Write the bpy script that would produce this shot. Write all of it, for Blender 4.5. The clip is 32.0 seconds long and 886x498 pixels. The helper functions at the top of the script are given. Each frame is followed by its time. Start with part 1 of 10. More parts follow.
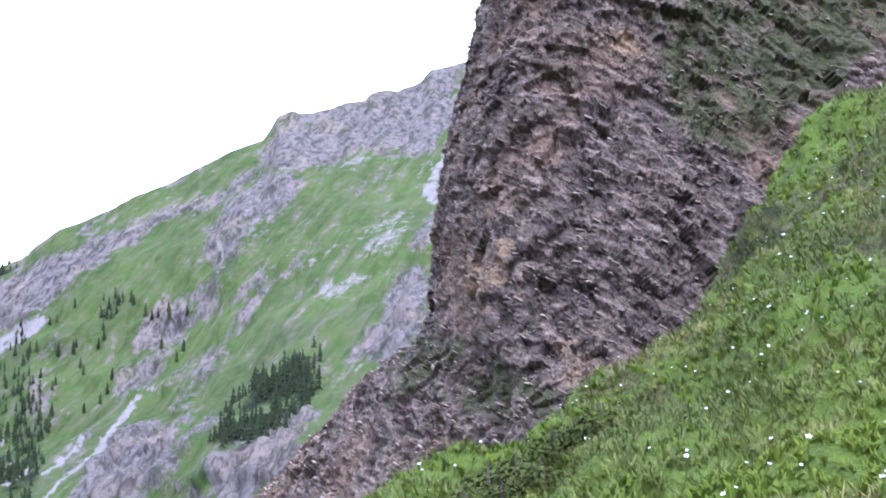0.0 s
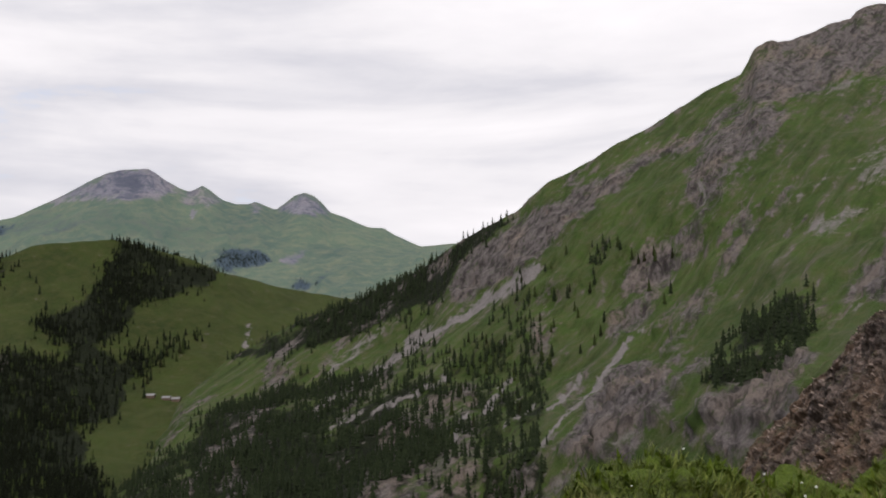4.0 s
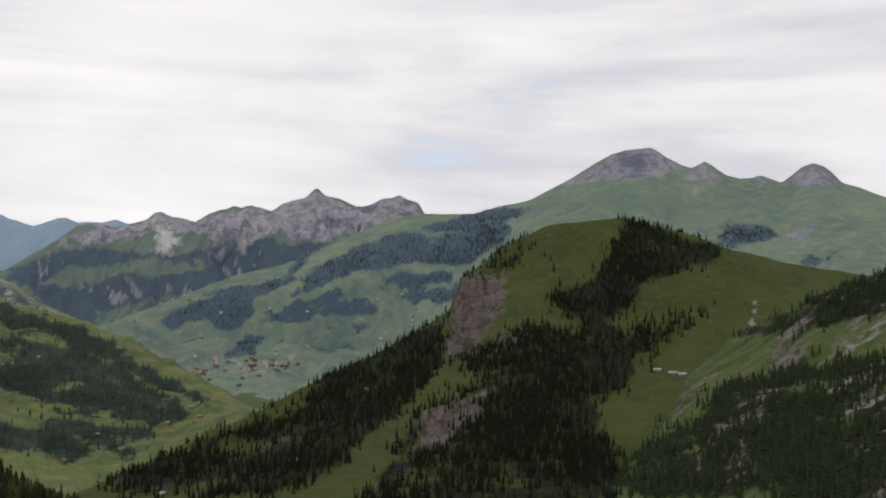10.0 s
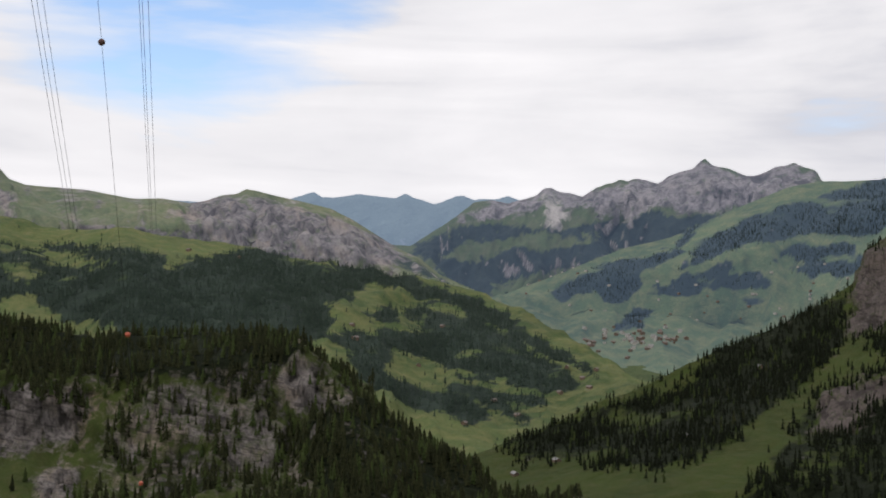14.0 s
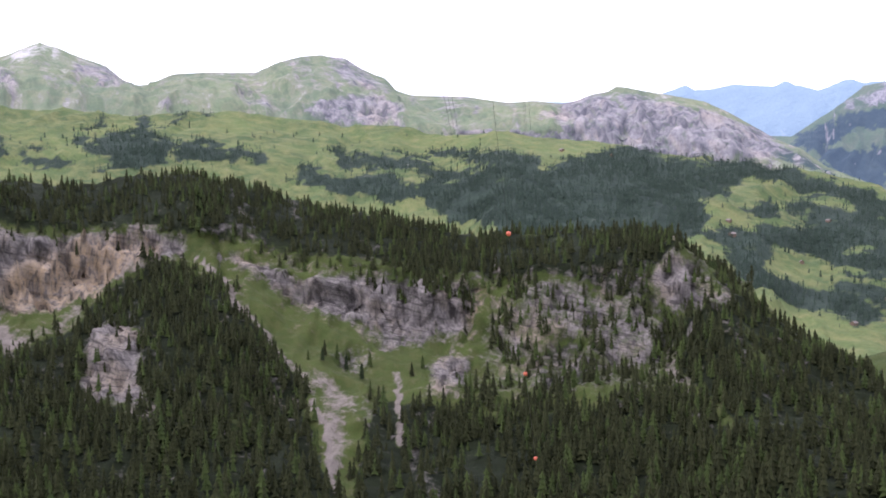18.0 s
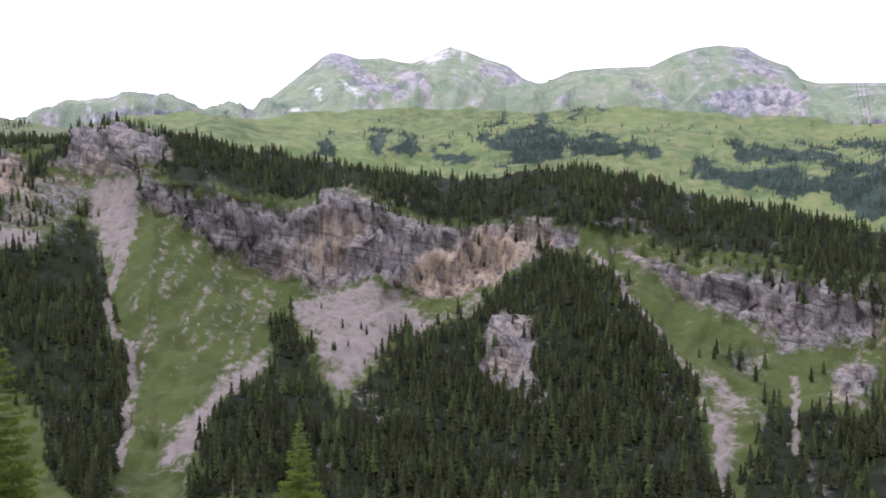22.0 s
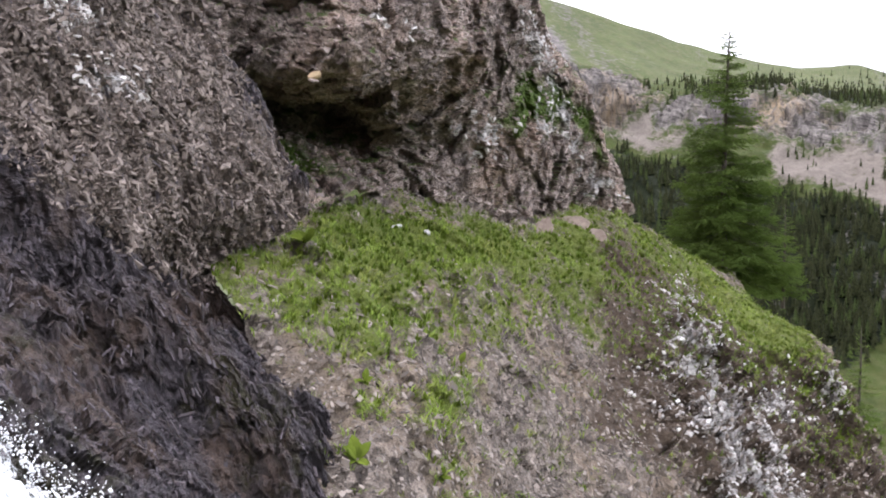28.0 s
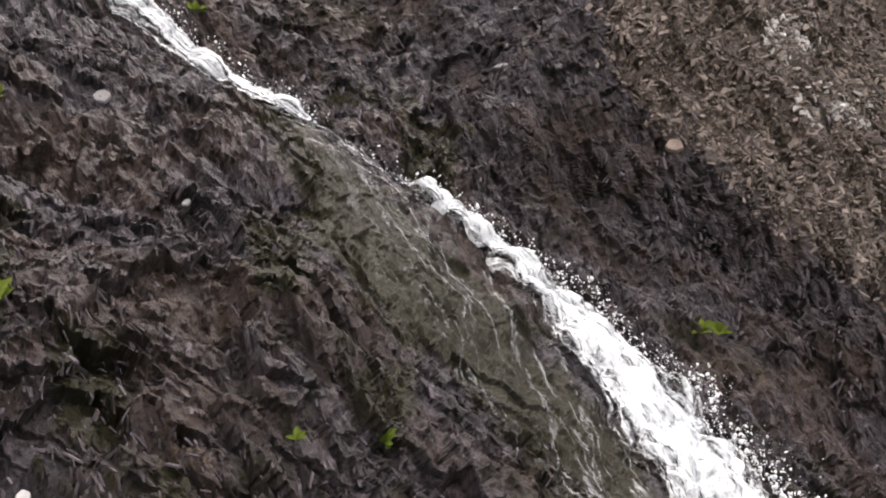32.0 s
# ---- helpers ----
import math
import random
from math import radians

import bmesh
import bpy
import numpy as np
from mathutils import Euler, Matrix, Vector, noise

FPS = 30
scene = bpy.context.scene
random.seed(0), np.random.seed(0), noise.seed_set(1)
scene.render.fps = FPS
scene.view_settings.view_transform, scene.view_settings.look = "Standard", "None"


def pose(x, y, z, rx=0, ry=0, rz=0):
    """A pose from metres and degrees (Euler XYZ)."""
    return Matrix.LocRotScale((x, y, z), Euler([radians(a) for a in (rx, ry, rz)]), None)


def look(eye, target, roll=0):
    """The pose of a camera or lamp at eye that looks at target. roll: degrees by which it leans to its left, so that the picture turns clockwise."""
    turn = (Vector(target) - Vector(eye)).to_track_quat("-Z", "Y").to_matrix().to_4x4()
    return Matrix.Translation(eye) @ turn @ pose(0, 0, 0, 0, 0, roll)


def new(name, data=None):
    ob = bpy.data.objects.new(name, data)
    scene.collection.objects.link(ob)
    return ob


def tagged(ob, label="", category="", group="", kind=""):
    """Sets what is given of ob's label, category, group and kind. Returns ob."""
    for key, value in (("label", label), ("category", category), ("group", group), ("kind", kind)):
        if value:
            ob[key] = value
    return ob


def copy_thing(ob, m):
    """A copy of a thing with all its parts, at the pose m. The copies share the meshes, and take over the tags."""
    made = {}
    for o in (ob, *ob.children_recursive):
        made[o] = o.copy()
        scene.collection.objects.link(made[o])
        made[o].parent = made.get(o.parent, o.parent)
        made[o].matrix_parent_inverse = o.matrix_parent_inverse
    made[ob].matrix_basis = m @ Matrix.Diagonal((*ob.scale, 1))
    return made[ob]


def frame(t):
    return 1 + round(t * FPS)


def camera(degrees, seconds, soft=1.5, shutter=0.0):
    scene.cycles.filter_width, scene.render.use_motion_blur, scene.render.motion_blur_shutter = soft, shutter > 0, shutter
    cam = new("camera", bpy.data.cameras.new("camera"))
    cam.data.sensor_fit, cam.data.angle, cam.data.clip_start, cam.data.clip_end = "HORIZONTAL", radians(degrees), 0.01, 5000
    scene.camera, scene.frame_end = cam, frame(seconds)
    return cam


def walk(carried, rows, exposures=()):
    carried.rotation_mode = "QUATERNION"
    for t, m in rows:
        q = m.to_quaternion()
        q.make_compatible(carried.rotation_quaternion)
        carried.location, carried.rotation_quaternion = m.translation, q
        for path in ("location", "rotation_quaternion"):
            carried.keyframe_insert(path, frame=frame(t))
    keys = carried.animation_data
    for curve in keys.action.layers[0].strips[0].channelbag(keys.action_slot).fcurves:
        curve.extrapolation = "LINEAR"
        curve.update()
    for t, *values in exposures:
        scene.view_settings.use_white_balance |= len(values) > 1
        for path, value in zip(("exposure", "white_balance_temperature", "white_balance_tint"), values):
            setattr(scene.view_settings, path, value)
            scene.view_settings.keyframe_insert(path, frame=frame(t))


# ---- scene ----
# ------------------------------------------------------------ camera and walk
EYE = Vector((0.0, 0.0, 1.6))
ARM = 0.5
cam = camera(46.95, 32.0, 1.85)
# seconds, heading to the left, tilt up, lean
PATH = [
    (0.0, 0.00, 8.14, -1.14),
    (0.5, 2.62, 7.72, -1.26),
    (1.0, 5.87, 7.22, -1.23),
    (1.5, 9.42, 6.71, -1.22),
    (2.0, 13.03, 6.26, -1.23),
    (2.5, 16.59, 5.87, -1.19),
    (3.0, 20.08, 5.62, -1.26),
    (3.5, 23.55, 5.47, -1.13),
    (4.0, 26.86, 5.43, -1.11),
    (4.5, 29.94, 5.44, -1.01),
    (6.5, 39.29, 5.33, -0.58),
    (7.0, 41.09, 5.22, -0.55),
    (7.5, 43.04, 5.07, -0.58),
    (8.0, 45.27, 4.93, -0.50),
    (8.5, 47.67, 4.79, -0.37),
    (9.0, 50.07, 4.66, -0.21),
    (9.5, 52.40, 4.52, 0.01),
    (10.0, 54.70, 4.33, 0.21),
    (10.5, 57.09, 4.14, 0.38),
    (11.0, 59.54, 4.01, 0.64),
    (11.5, 62.16, 3.86, 0.71),
    (12.0, 64.90, 3.72, 0.81),
    (12.5, 67.71, 3.53, 0.87),
    (13.0, 70.48, 3.27, 0.92),
    (13.5, 73.30, 2.96, 0.91),
    (14.0, 76.19, 2.63, 0.83),
    (14.5, 79.34, 2.27, 0.70),
    (15.0, 82.84, 1.83, 0.86),
    (15.5, 86.32, 1.24, 1.02),
    (17.5, 95.31, -2.61, -0.54),
    (18.0, 96.87, -3.14, -0.66),
    (18.5, 98.64, -3.35, -0.65),
    (19.0, 100.74, -3.39, -0.67),
    (19.5, 103.13, -3.34, -0.68),
    (20.0, 105.82, -3.29, -0.63),
    (20.5, 108.70, -3.24, -0.55),
    (21.0, 111.75, -3.25, -0.52),
    (21.5, 115.02, -3.27, -0.50),
    (22.0, 118.65, -3.24, -0.58),
    (22.5, 122.45, -3.17, -0.65),
    (23.0, 126.56, -3.07, -0.60),
    (23.5, 130.83, -2.99, -0.74),
    (24.0, 135.16, -2.92, -0.85),
    (24.5, 139.05, -2.84, -0.71),
    (26.5, 153.80, -3.80, -0.17),
    (27.0, 158.77, -4.19, 0.00),
    (27.5, 164.34, -4.51, -0.28),
    (28.0, 170.25, -4.66, -0.40),
    (28.5, 175.86, -4.63, -0.45),
    (29.0, 180.95, -4.56, -0.43),
    (29.5, 185.51, -4.61, -0.47),
    (30.0, 189.77, -4.79, -0.47),
    (30.5, 194.09, -4.83, -0.74),
    (31.0, 198.65, -4.44, -1.36),
    (31.5, 203.28, -3.35, -2.51),
    (32.0, 207.11, -1.80, -2.84),
]


def stand(yaw, tilt, lean):
    a, e = radians(yaw), radians(tilt)
    eye = EYE + Vector((ARM * math.cos(a), ARM * math.sin(a), 0))
    return look(eye, eye + Vector((math.cos(a) * math.cos(e), math.sin(a) * math.cos(e), math.sin(e))), lean)


EXPOSURES = [(0, 1.29, 4950, 24), (1.2, 1.24, 4950, 24), (2.0, 0.91, 5100, 23), (3.0, 0.24, 5700, 20), (4.0, -0.68, 6400, 15), (4.5, -0.75, 6500, 13), (7, -0.75, 6500, 13),
             (12, -0.75, 6400, 13), (14.0, -0.75, 6350, 13), (15.5, -0.85, 6250, 13), (17.0, 0.43, 5900, 18), (18, 0.58, 5750, 25), (22, 0.71, 5650, 25), (24.5, 0.81, 5650, 23),
             (26.5, 1.02, 5800, 18), (27.2, 1.07, 5900, 18), (28.4, 0.99, 6050, 17), (30, 1.3, 6200, 17), (31, 1.12, 6600, 17), (32, 0.46, 6700, 17)]
walk(cam, [(t, stand(y, p, r)) for t, y, p, r in PATH], EXPOSURES)

# ------------------------------------------------------------ world and sun
SUN_AZ, SUN_EL = 200.0, 52.0
world = bpy.data.worlds.new("sky")
scene.world = world
world.use_nodes = True


class Nodes:
    """Short way to write node trees."""

    def __init__(self, tree):
        self.tree = tree
        tree.nodes.clear()

    def add(self, kind, **inputs):
        n = self.tree.nodes.new(kind)
        for k, v in inputs.items():
            self.put(n, k, v)
        return n

    def put(self, n, key, v):
        key = int(key[1:]) if key[1:].isdigit() else key.replace("_", " ")
        sock = n.inputs[key]
        if hasattr(v, "is_output"):
            self.tree.links.new(v, sock)
        else:
            sock.default_value = (*v, 1) if sock.type == "RGBA" and len(v) == 3 else v

    def noise(self, vec, scale, detail=6.0, rough=0.6, warp=0.0):
        n = self.add("ShaderNodeTexNoise", Vector=vec, Scale=scale, Detail=detail, Roughness=rough, Distortion=warp)
        return n.outputs["Fac"]

    def ramp(self, fac, stops):
        n = self.add("ShaderNodeValToRGB", Fac=fac)
        el = n.color_ramp.elements
        while len(el) < len(stops):
            el.new(0.5)
        for e, (p, c) in zip(el, stops):
            e.position = p
            e.color = (c, c, c, 1) if isinstance(c, (int, float)) else (*c, 1)
        return n.outputs["Color"]

    def mix(self, fac, a, b, how="MIX"):
        n = self.add("ShaderNodeMix")
        n.data_type, n.blend_type = "RGBA", how
        for i, v in ((0, fac), (6, a), (7, b)):
            if hasattr(v, "is_output"):
                self.tree.links.new(v, n.inputs[i])
            elif isinstance(v, (int, float)):
                n.inputs[i].default_value = v if i == 0 else (v, v, v, 1)
            else:
                n.inputs[i].default_value = (*v, 1)
        return n.outputs[2]

    def math(self, how, a, b=0.0, clamp=False):
        n = self.add("ShaderNodeMath")
        n.operation, n.use_clamp = how, clamp
        for sock, v in zip(n.inputs, (a, b)):
            if hasattr(v, "is_output"):
                self.tree.links.new(v, sock)
            else:
                sock.default_value = v
        return n.outputs[0]

    def mapped(self, vec, scale=(1, 1, 1), turn=(0, 0, 0)):
        n = self.add("ShaderNodeMapping", Vector=vec)
        n.vector_type = "TEXTURE"
        n.inputs["Scale"].default_value = [1.0 / v for v in scale]
        n.inputs["Rotation"].default_value = turn
        return n.outputs[0]


# clear sky above, broken layer cloud over most of it
k = Nodes(world.node_tree)
sky = k.add("ShaderNodeTexSky")
sky.sky_type, sky.sun_disc = "NISHITA", False
def spot_way(az, el):
    a, e = radians(az), radians(el)
    return (math.cos(a) * math.cos(e), math.sin(a) * math.cos(e), math.sin(e))


sky.sun_elevation, sky.sun_rotation = radians(SUN_EL), radians(90 - SUN_AZ)
where = k.add("ShaderNodeTexCoord").outputs["Generated"]
clouds = k.noise(k.mapped(where, (1.0, 1.0, 3.0)), 2.2, 8, 0.6, 0.4)
wisps = k.noise(k.mapped(where, (1.3, 1.3, 10.0)), 1.7, 7, 0.52, 0.5)
gap = k.add("ShaderNodeVectorMath", i0=where, i1=spot_way(91, 20))
gap.operation = "DOT_PRODUCT"
near_gap = k.ramp(gap.outputs["Value"], [(0.966, 0), (0.997, 1)])
thick = k.math("ADD", k.math("MULTIPLY", clouds, 0.55), k.math("MULTIPLY", wisps, 0.45))
cover = k.ramp(k.math("SUBTRACT", thick, k.math("MULTIPLY", near_gap, 0.29)), [(0.22, 0.0), (0.38, 1.0)])
tone = k.ramp(k.math("ADD", k.math("MULTIPLY", wisps, 0.6), k.math("MULTIPLY", clouds, 0.4)),
              [(0.34, (0.70, 0.71, 0.75)), (0.48, (0.95, 0.94, 0.935)), (0.64, (1.12, 1.10, 1.08))])
blue = k.add("ShaderNodeBackground", Color=sky.outputs[0], Strength=0.36)
grey = k.add("ShaderNodeBackground", Color=tone, Strength=1.5)
both = k.add("ShaderNodeMixShader", Fac=cover)
k.tree.links.new(blue.outputs[0], both.inputs[1])
k.tree.links.new(grey.outputs[0], both.inputs[2])
out = k.add("ShaderNodeOutputWorld", Surface=both.outputs[0])

sun = new("sun", bpy.data.lights.new("sun", "SUN"))
sun.data.energy, sun.data.angle, sun.data.color = 1.5, radians(10), (1.0, 0.95, 0.88)
sun_way = Vector((math.cos(radians(SUN_AZ)) * math.cos(radians(SUN_EL)), math.sin(radians(SUN_AZ)) * math.cos(radians(SUN_EL)), math.sin(radians(SUN_EL))))
sun.matrix_world = look(sun_way * 100, (0, 0, 0))


# ------------------------------------------------------------ shapes: noise, nets and lofts
def hash3(i, j, l, seed):
    h = (i.astype(np.int64) * 374761393 + j.astype(np.int64) * 668265263 + l.astype(np.int64) * 2147483647 + seed * 1274126177) & 0xFFFFFFFF
    h = ((h ^ (h >> 13)) * 1274126177) & 0xFFFFFFFF
    return ((h ^ (h >> 16)) & 0xFFFF) / 65535.0


def value_noise(p, seed=0):
    b = np.floor(p)
    f = p - b
    f = f * f * (3 - 2 * f)
    i, j, l = b[..., 0], b[..., 1], b[..., 2]
    r = 0
    for a in (0, 1):
        for c in (0, 1):
            for d in (0, 1):
                w = (f[..., 0] if a else 1 - f[..., 0]) * (f[..., 1] if c else 1 - f[..., 1]) * (f[..., 2] if d else 1 - f[..., 2])
                r = r + w * hash3(i + a, j + c, l + d, seed)
    return r


def fbm(p, size, octaves=5, seed=0, gain=0.5, ridged=False):
    """Layered noise about 0, from -1 to 1, with features of the given size."""
    q, amp, total, r = np.asarray(p, float) / size, 1.0, 0.0, 0.0
    for o in range(octaves):
        n = value_noise(q, seed + o * 7) * 2 - 1
        if ridged:
            n = 1 - 2 * np.abs(n)
        r, total, amp, q = r + n * amp, total + amp, amp * gain, q * 2.03 + 17.3
    return r / total


def spot(az, el, d):
    """The place that lies d metres from the standing point, by bearing and elevation in degrees."""
    a, e = np.radians(az), np.radians(el)
    return np.stack([np.cos(a) * np.cos(e) * d, np.sin(a) * np.cos(e) * d, np.sin(e) * d + EYE.z], -1)


def smooth01(x):
    x = np.clip(x, 0, 1)
    return x * x * (3 - 2 * x)


def catmull(c, v):
    """Curve through the rows of c at the parameters v (0 to len - 1)."""
    n = len(c)
    i = np.clip(np.floor(v).astype(int), 0, n - 2)
    t = (v - i).reshape((-1,) + (1,) * (c.ndim - 1))
    a, b = c[np.maximum(i - 1, 0)], c[i]
    d, e = c[i + 1], c[np.minimum(i + 2, n - 1)]
    return 0.5 * (2 * b + (d - a) * t + (2 * a - 5 * b + 4 * d - e) * t * t + (3 * b - a - 3 * d + e) * t ** 3)


def by_bearing(rails, a0, a1, nu):
    """Control rows (rails x nu x 3) of polar places, each rail read off at even bearings."""
    az = np.linspace(a0, a1, nu)
    rows = []
    for r in rails:
        r = np.array(sorted(r))
        rows.append(np.stack([az, np.interp(az, r[:, 0], r[:, 1]), np.interp(az, r[:, 0], r[:, 2])], -1))
    return np.stack(rows)


def by_index(rails, nu):
    rows = [catmull(np.array(r), np.linspace(0, len(r) - 1, nu)) for r in rails]
    return np.stack(rows)


def across(ctrl, nv, curved=True, widest=0.0):
    """Fills a control net with nv rows, spread by how far apart the rails look."""
    step = np.sqrt(np.diff(ctrl[..., 1], axis=0) ** 2 + (np.diff(np.log(ctrl[..., 2]), axis=0) * 20) ** 2)
    step = step.mean(1) * (1 - widest) + step.max(1) * widest + 0.3
    cum = np.concatenate([[0], np.cumsum(step)])
    v = np.interp(np.linspace(0, cum[-1], nv), cum, np.arange(len(cum)))
    for rail in range(len(cum)):
        v[np.abs(v - rail).argmin()] = rail
    if curved:
        return catmull(ctrl, v)
    i = np.clip(np.floor(v).astype(int), 0, len(ctrl) - 2)
    t = (v - i)[:, None, None]
    return ctrl[i] * (1 - t) + ctrl[i + 1] * t


def normals(p):
    n = np.cross(np.gradient(p, axis=1), np.gradient(p, axis=0))
    n /= np.linalg.norm(n, axis=-1, keepdims=True) + 1e-9
    flip = np.sign((n * (np.array(EYE) - p)).sum(-1, keepdims=True).mean() + 1e-12)
    return n * flip


def facets(p, axes, size, seed=0, lean=0.8):
    """Broken rock: every block of a jittered lattice gets its own height and slant. axes: three rows, the block's own directions; size: its extent along them."""
    q = (p.reshape(-1, 3) @ np.array(axes).T) / np.array(size)
    base = np.floor(q)
    best, out = np.full(len(q), 1e9), np.zeros(len(q))
    for a in (-1, 0, 1):
        for b in (-1, 0, 1):
            for c in (-1, 0, 1):
                i, j, l = base[:, 0] + a, base[:, 1] + b, base[:, 2] + c
                off = np.stack([i + hash3(i, j, l, seed), j + hash3(i, j, l, seed + 1), l + hash3(i, j, l, seed + 2)], -1)
                d = q - off
                r = (d * d).sum(-1)
                h = hash3(i, j, l, seed + 3) * 2 - 1 + lean * ((hash3(i, j, l, seed + 4) * 2 - 1) * d[:, 0] + (hash3(i, j, l, seed + 5) * 2 - 1) * d[:, 1] + (hash3(i, j, l, seed + 6) * 2 - 1) * d[:, 2])
                near = r < best
                best, out = np.where(near, r, best), np.where(near, h, out)
    return out.reshape(p.shape[:-1])


def turned(rx, ry, rz):
    return np.array(Euler((radians(rx), radians(ry), radians(rz))).to_matrix().transposed())


def upward(p):
    n = np.cross(np.gradient(p, axis=1), np.gradient(p, axis=0))
    n /= np.linalg.norm(n, axis=-1, keepdims=True) + 1e-9
    return n * np.sign(n[..., 2].mean())


def grid_mesh(name, p, mat, cover=None, smooth=True, kind="structure", label="", category=""):
    nv, nu = p.shape[:2]
    me = bpy.data.meshes.new(name)
    idx = np.arange(nv * nu).reshape(nv, nu)
    quads = np.stack([idx[:-1, :-1], idx[:-1, 1:], idx[1:, 1:], idx[1:, :-1]], -1).reshape(-1, 4)
    fill_mesh(me, p.reshape(-1, 3), quads, smooth)
    if cover is not None:
        at = me.color_attributes.new("cover", "FLOAT_COLOR", "POINT")
        c = np.ones((nv * nu, 4), np.float32)
        c[:, 3] = 0
        c[:, :cover.shape[-1]] = cover.reshape(-1, cover.shape[-1])
        at.data.foreach_set("color", c.ravel())
    me.materials.append(mat)
    return tagged(new(name, me), label, category, kind=kind)


def fill_mesh(me, verts, faces, smooth=False):
    nf, m = faces.shape
    me.vertices.add(len(verts))
    me.vertices.foreach_set("co", np.asarray(verts, np.float32).ravel())
    me.loops.add(nf * m)
    me.loops.foreach_set("vertex_index", faces.astype(np.int32).ravel())
    me.polygons.add(nf)
    me.polygons.foreach_set("loop_start", np.arange(0, nf * m, m, dtype=np.int32))
    me.polygons.foreach_set("loop_total", np.full(nf, m, np.int32))
    me.polygons.foreach_set("use_smooth", np.full(nf, smooth))
    me.update()
    me.validate()


def in_patch(az, el, pts, soft=0.35):
    """1 inside the outline of (bearing, elevation) pairs, 0 outside, with a soft rim."""
    q = np.array(pts)
    inside = np.zeros(az.shape, bool)
    best = np.full(az.shape, 1e9)
    for (x0, y0), (x1, y1) in zip(q, np.roll(q, -1, 0)):
        hit = ((y0 > el) != (y1 > el)) & (az < (x1 - x0) * (el - y0) / (y1 - y0 + 1e-12) + x0)
        inside ^= hit
        dx, dy = x1 - x0, y1 - y0
        t = np.clip(((az - x0) * dx + (el - y0) * dy) / (dx * dx + dy * dy + 1e-12), 0, 1)
        best = np.minimum(best, (az - x0 - t * dx) ** 2 + (el - y0 - t * dy) ** 2)
    d = np.sqrt(best) * np.where(inside, 1, -1)
    return smooth01(d / soft * 0.5 + 0.5)


def on_line(az, el, pts, wide):
    q = np.array(pts)
    best = np.full(az.shape, 1e9)
    for (x0, y0), (x1, y1) in zip(q[:-1], q[1:]):
        dx, dy = x1 - x0, y1 - y0
        t = np.clip(((az - x0) * dx + (el - y0) * dy) / (dx * dx + dy * dy + 1e-12), 0, 1)
        best = np.minimum(best, (az - x0 - t * dx) ** 2 + (el - y0 - t * dy) ** 2)
    return smooth01(1.5 - np.sqrt(best) / wide)


# ------------------------------------------------------------ materials
def material(name):
    m = bpy.data.materials.new(name)
    m.use_nodes = True
    return m, Nodes(m.node_tree)


def finish(k, color, rough=0.9, bump=None, strength=0.5, dist=1.0, **more):
    b = k.add("ShaderNodeBsdfPrincipled", Base_Color=color, Roughness=rough, **more)
    if bump is not None:
        n = k.add("ShaderNodeBump", Height=bump, Strength=strength, Distance=dist)
        k.tree.links.new(n.outputs[0], b.inputs["Normal"])
    k.add("ShaderNodeOutputMaterial", Surface=b.outputs[0])
    return b


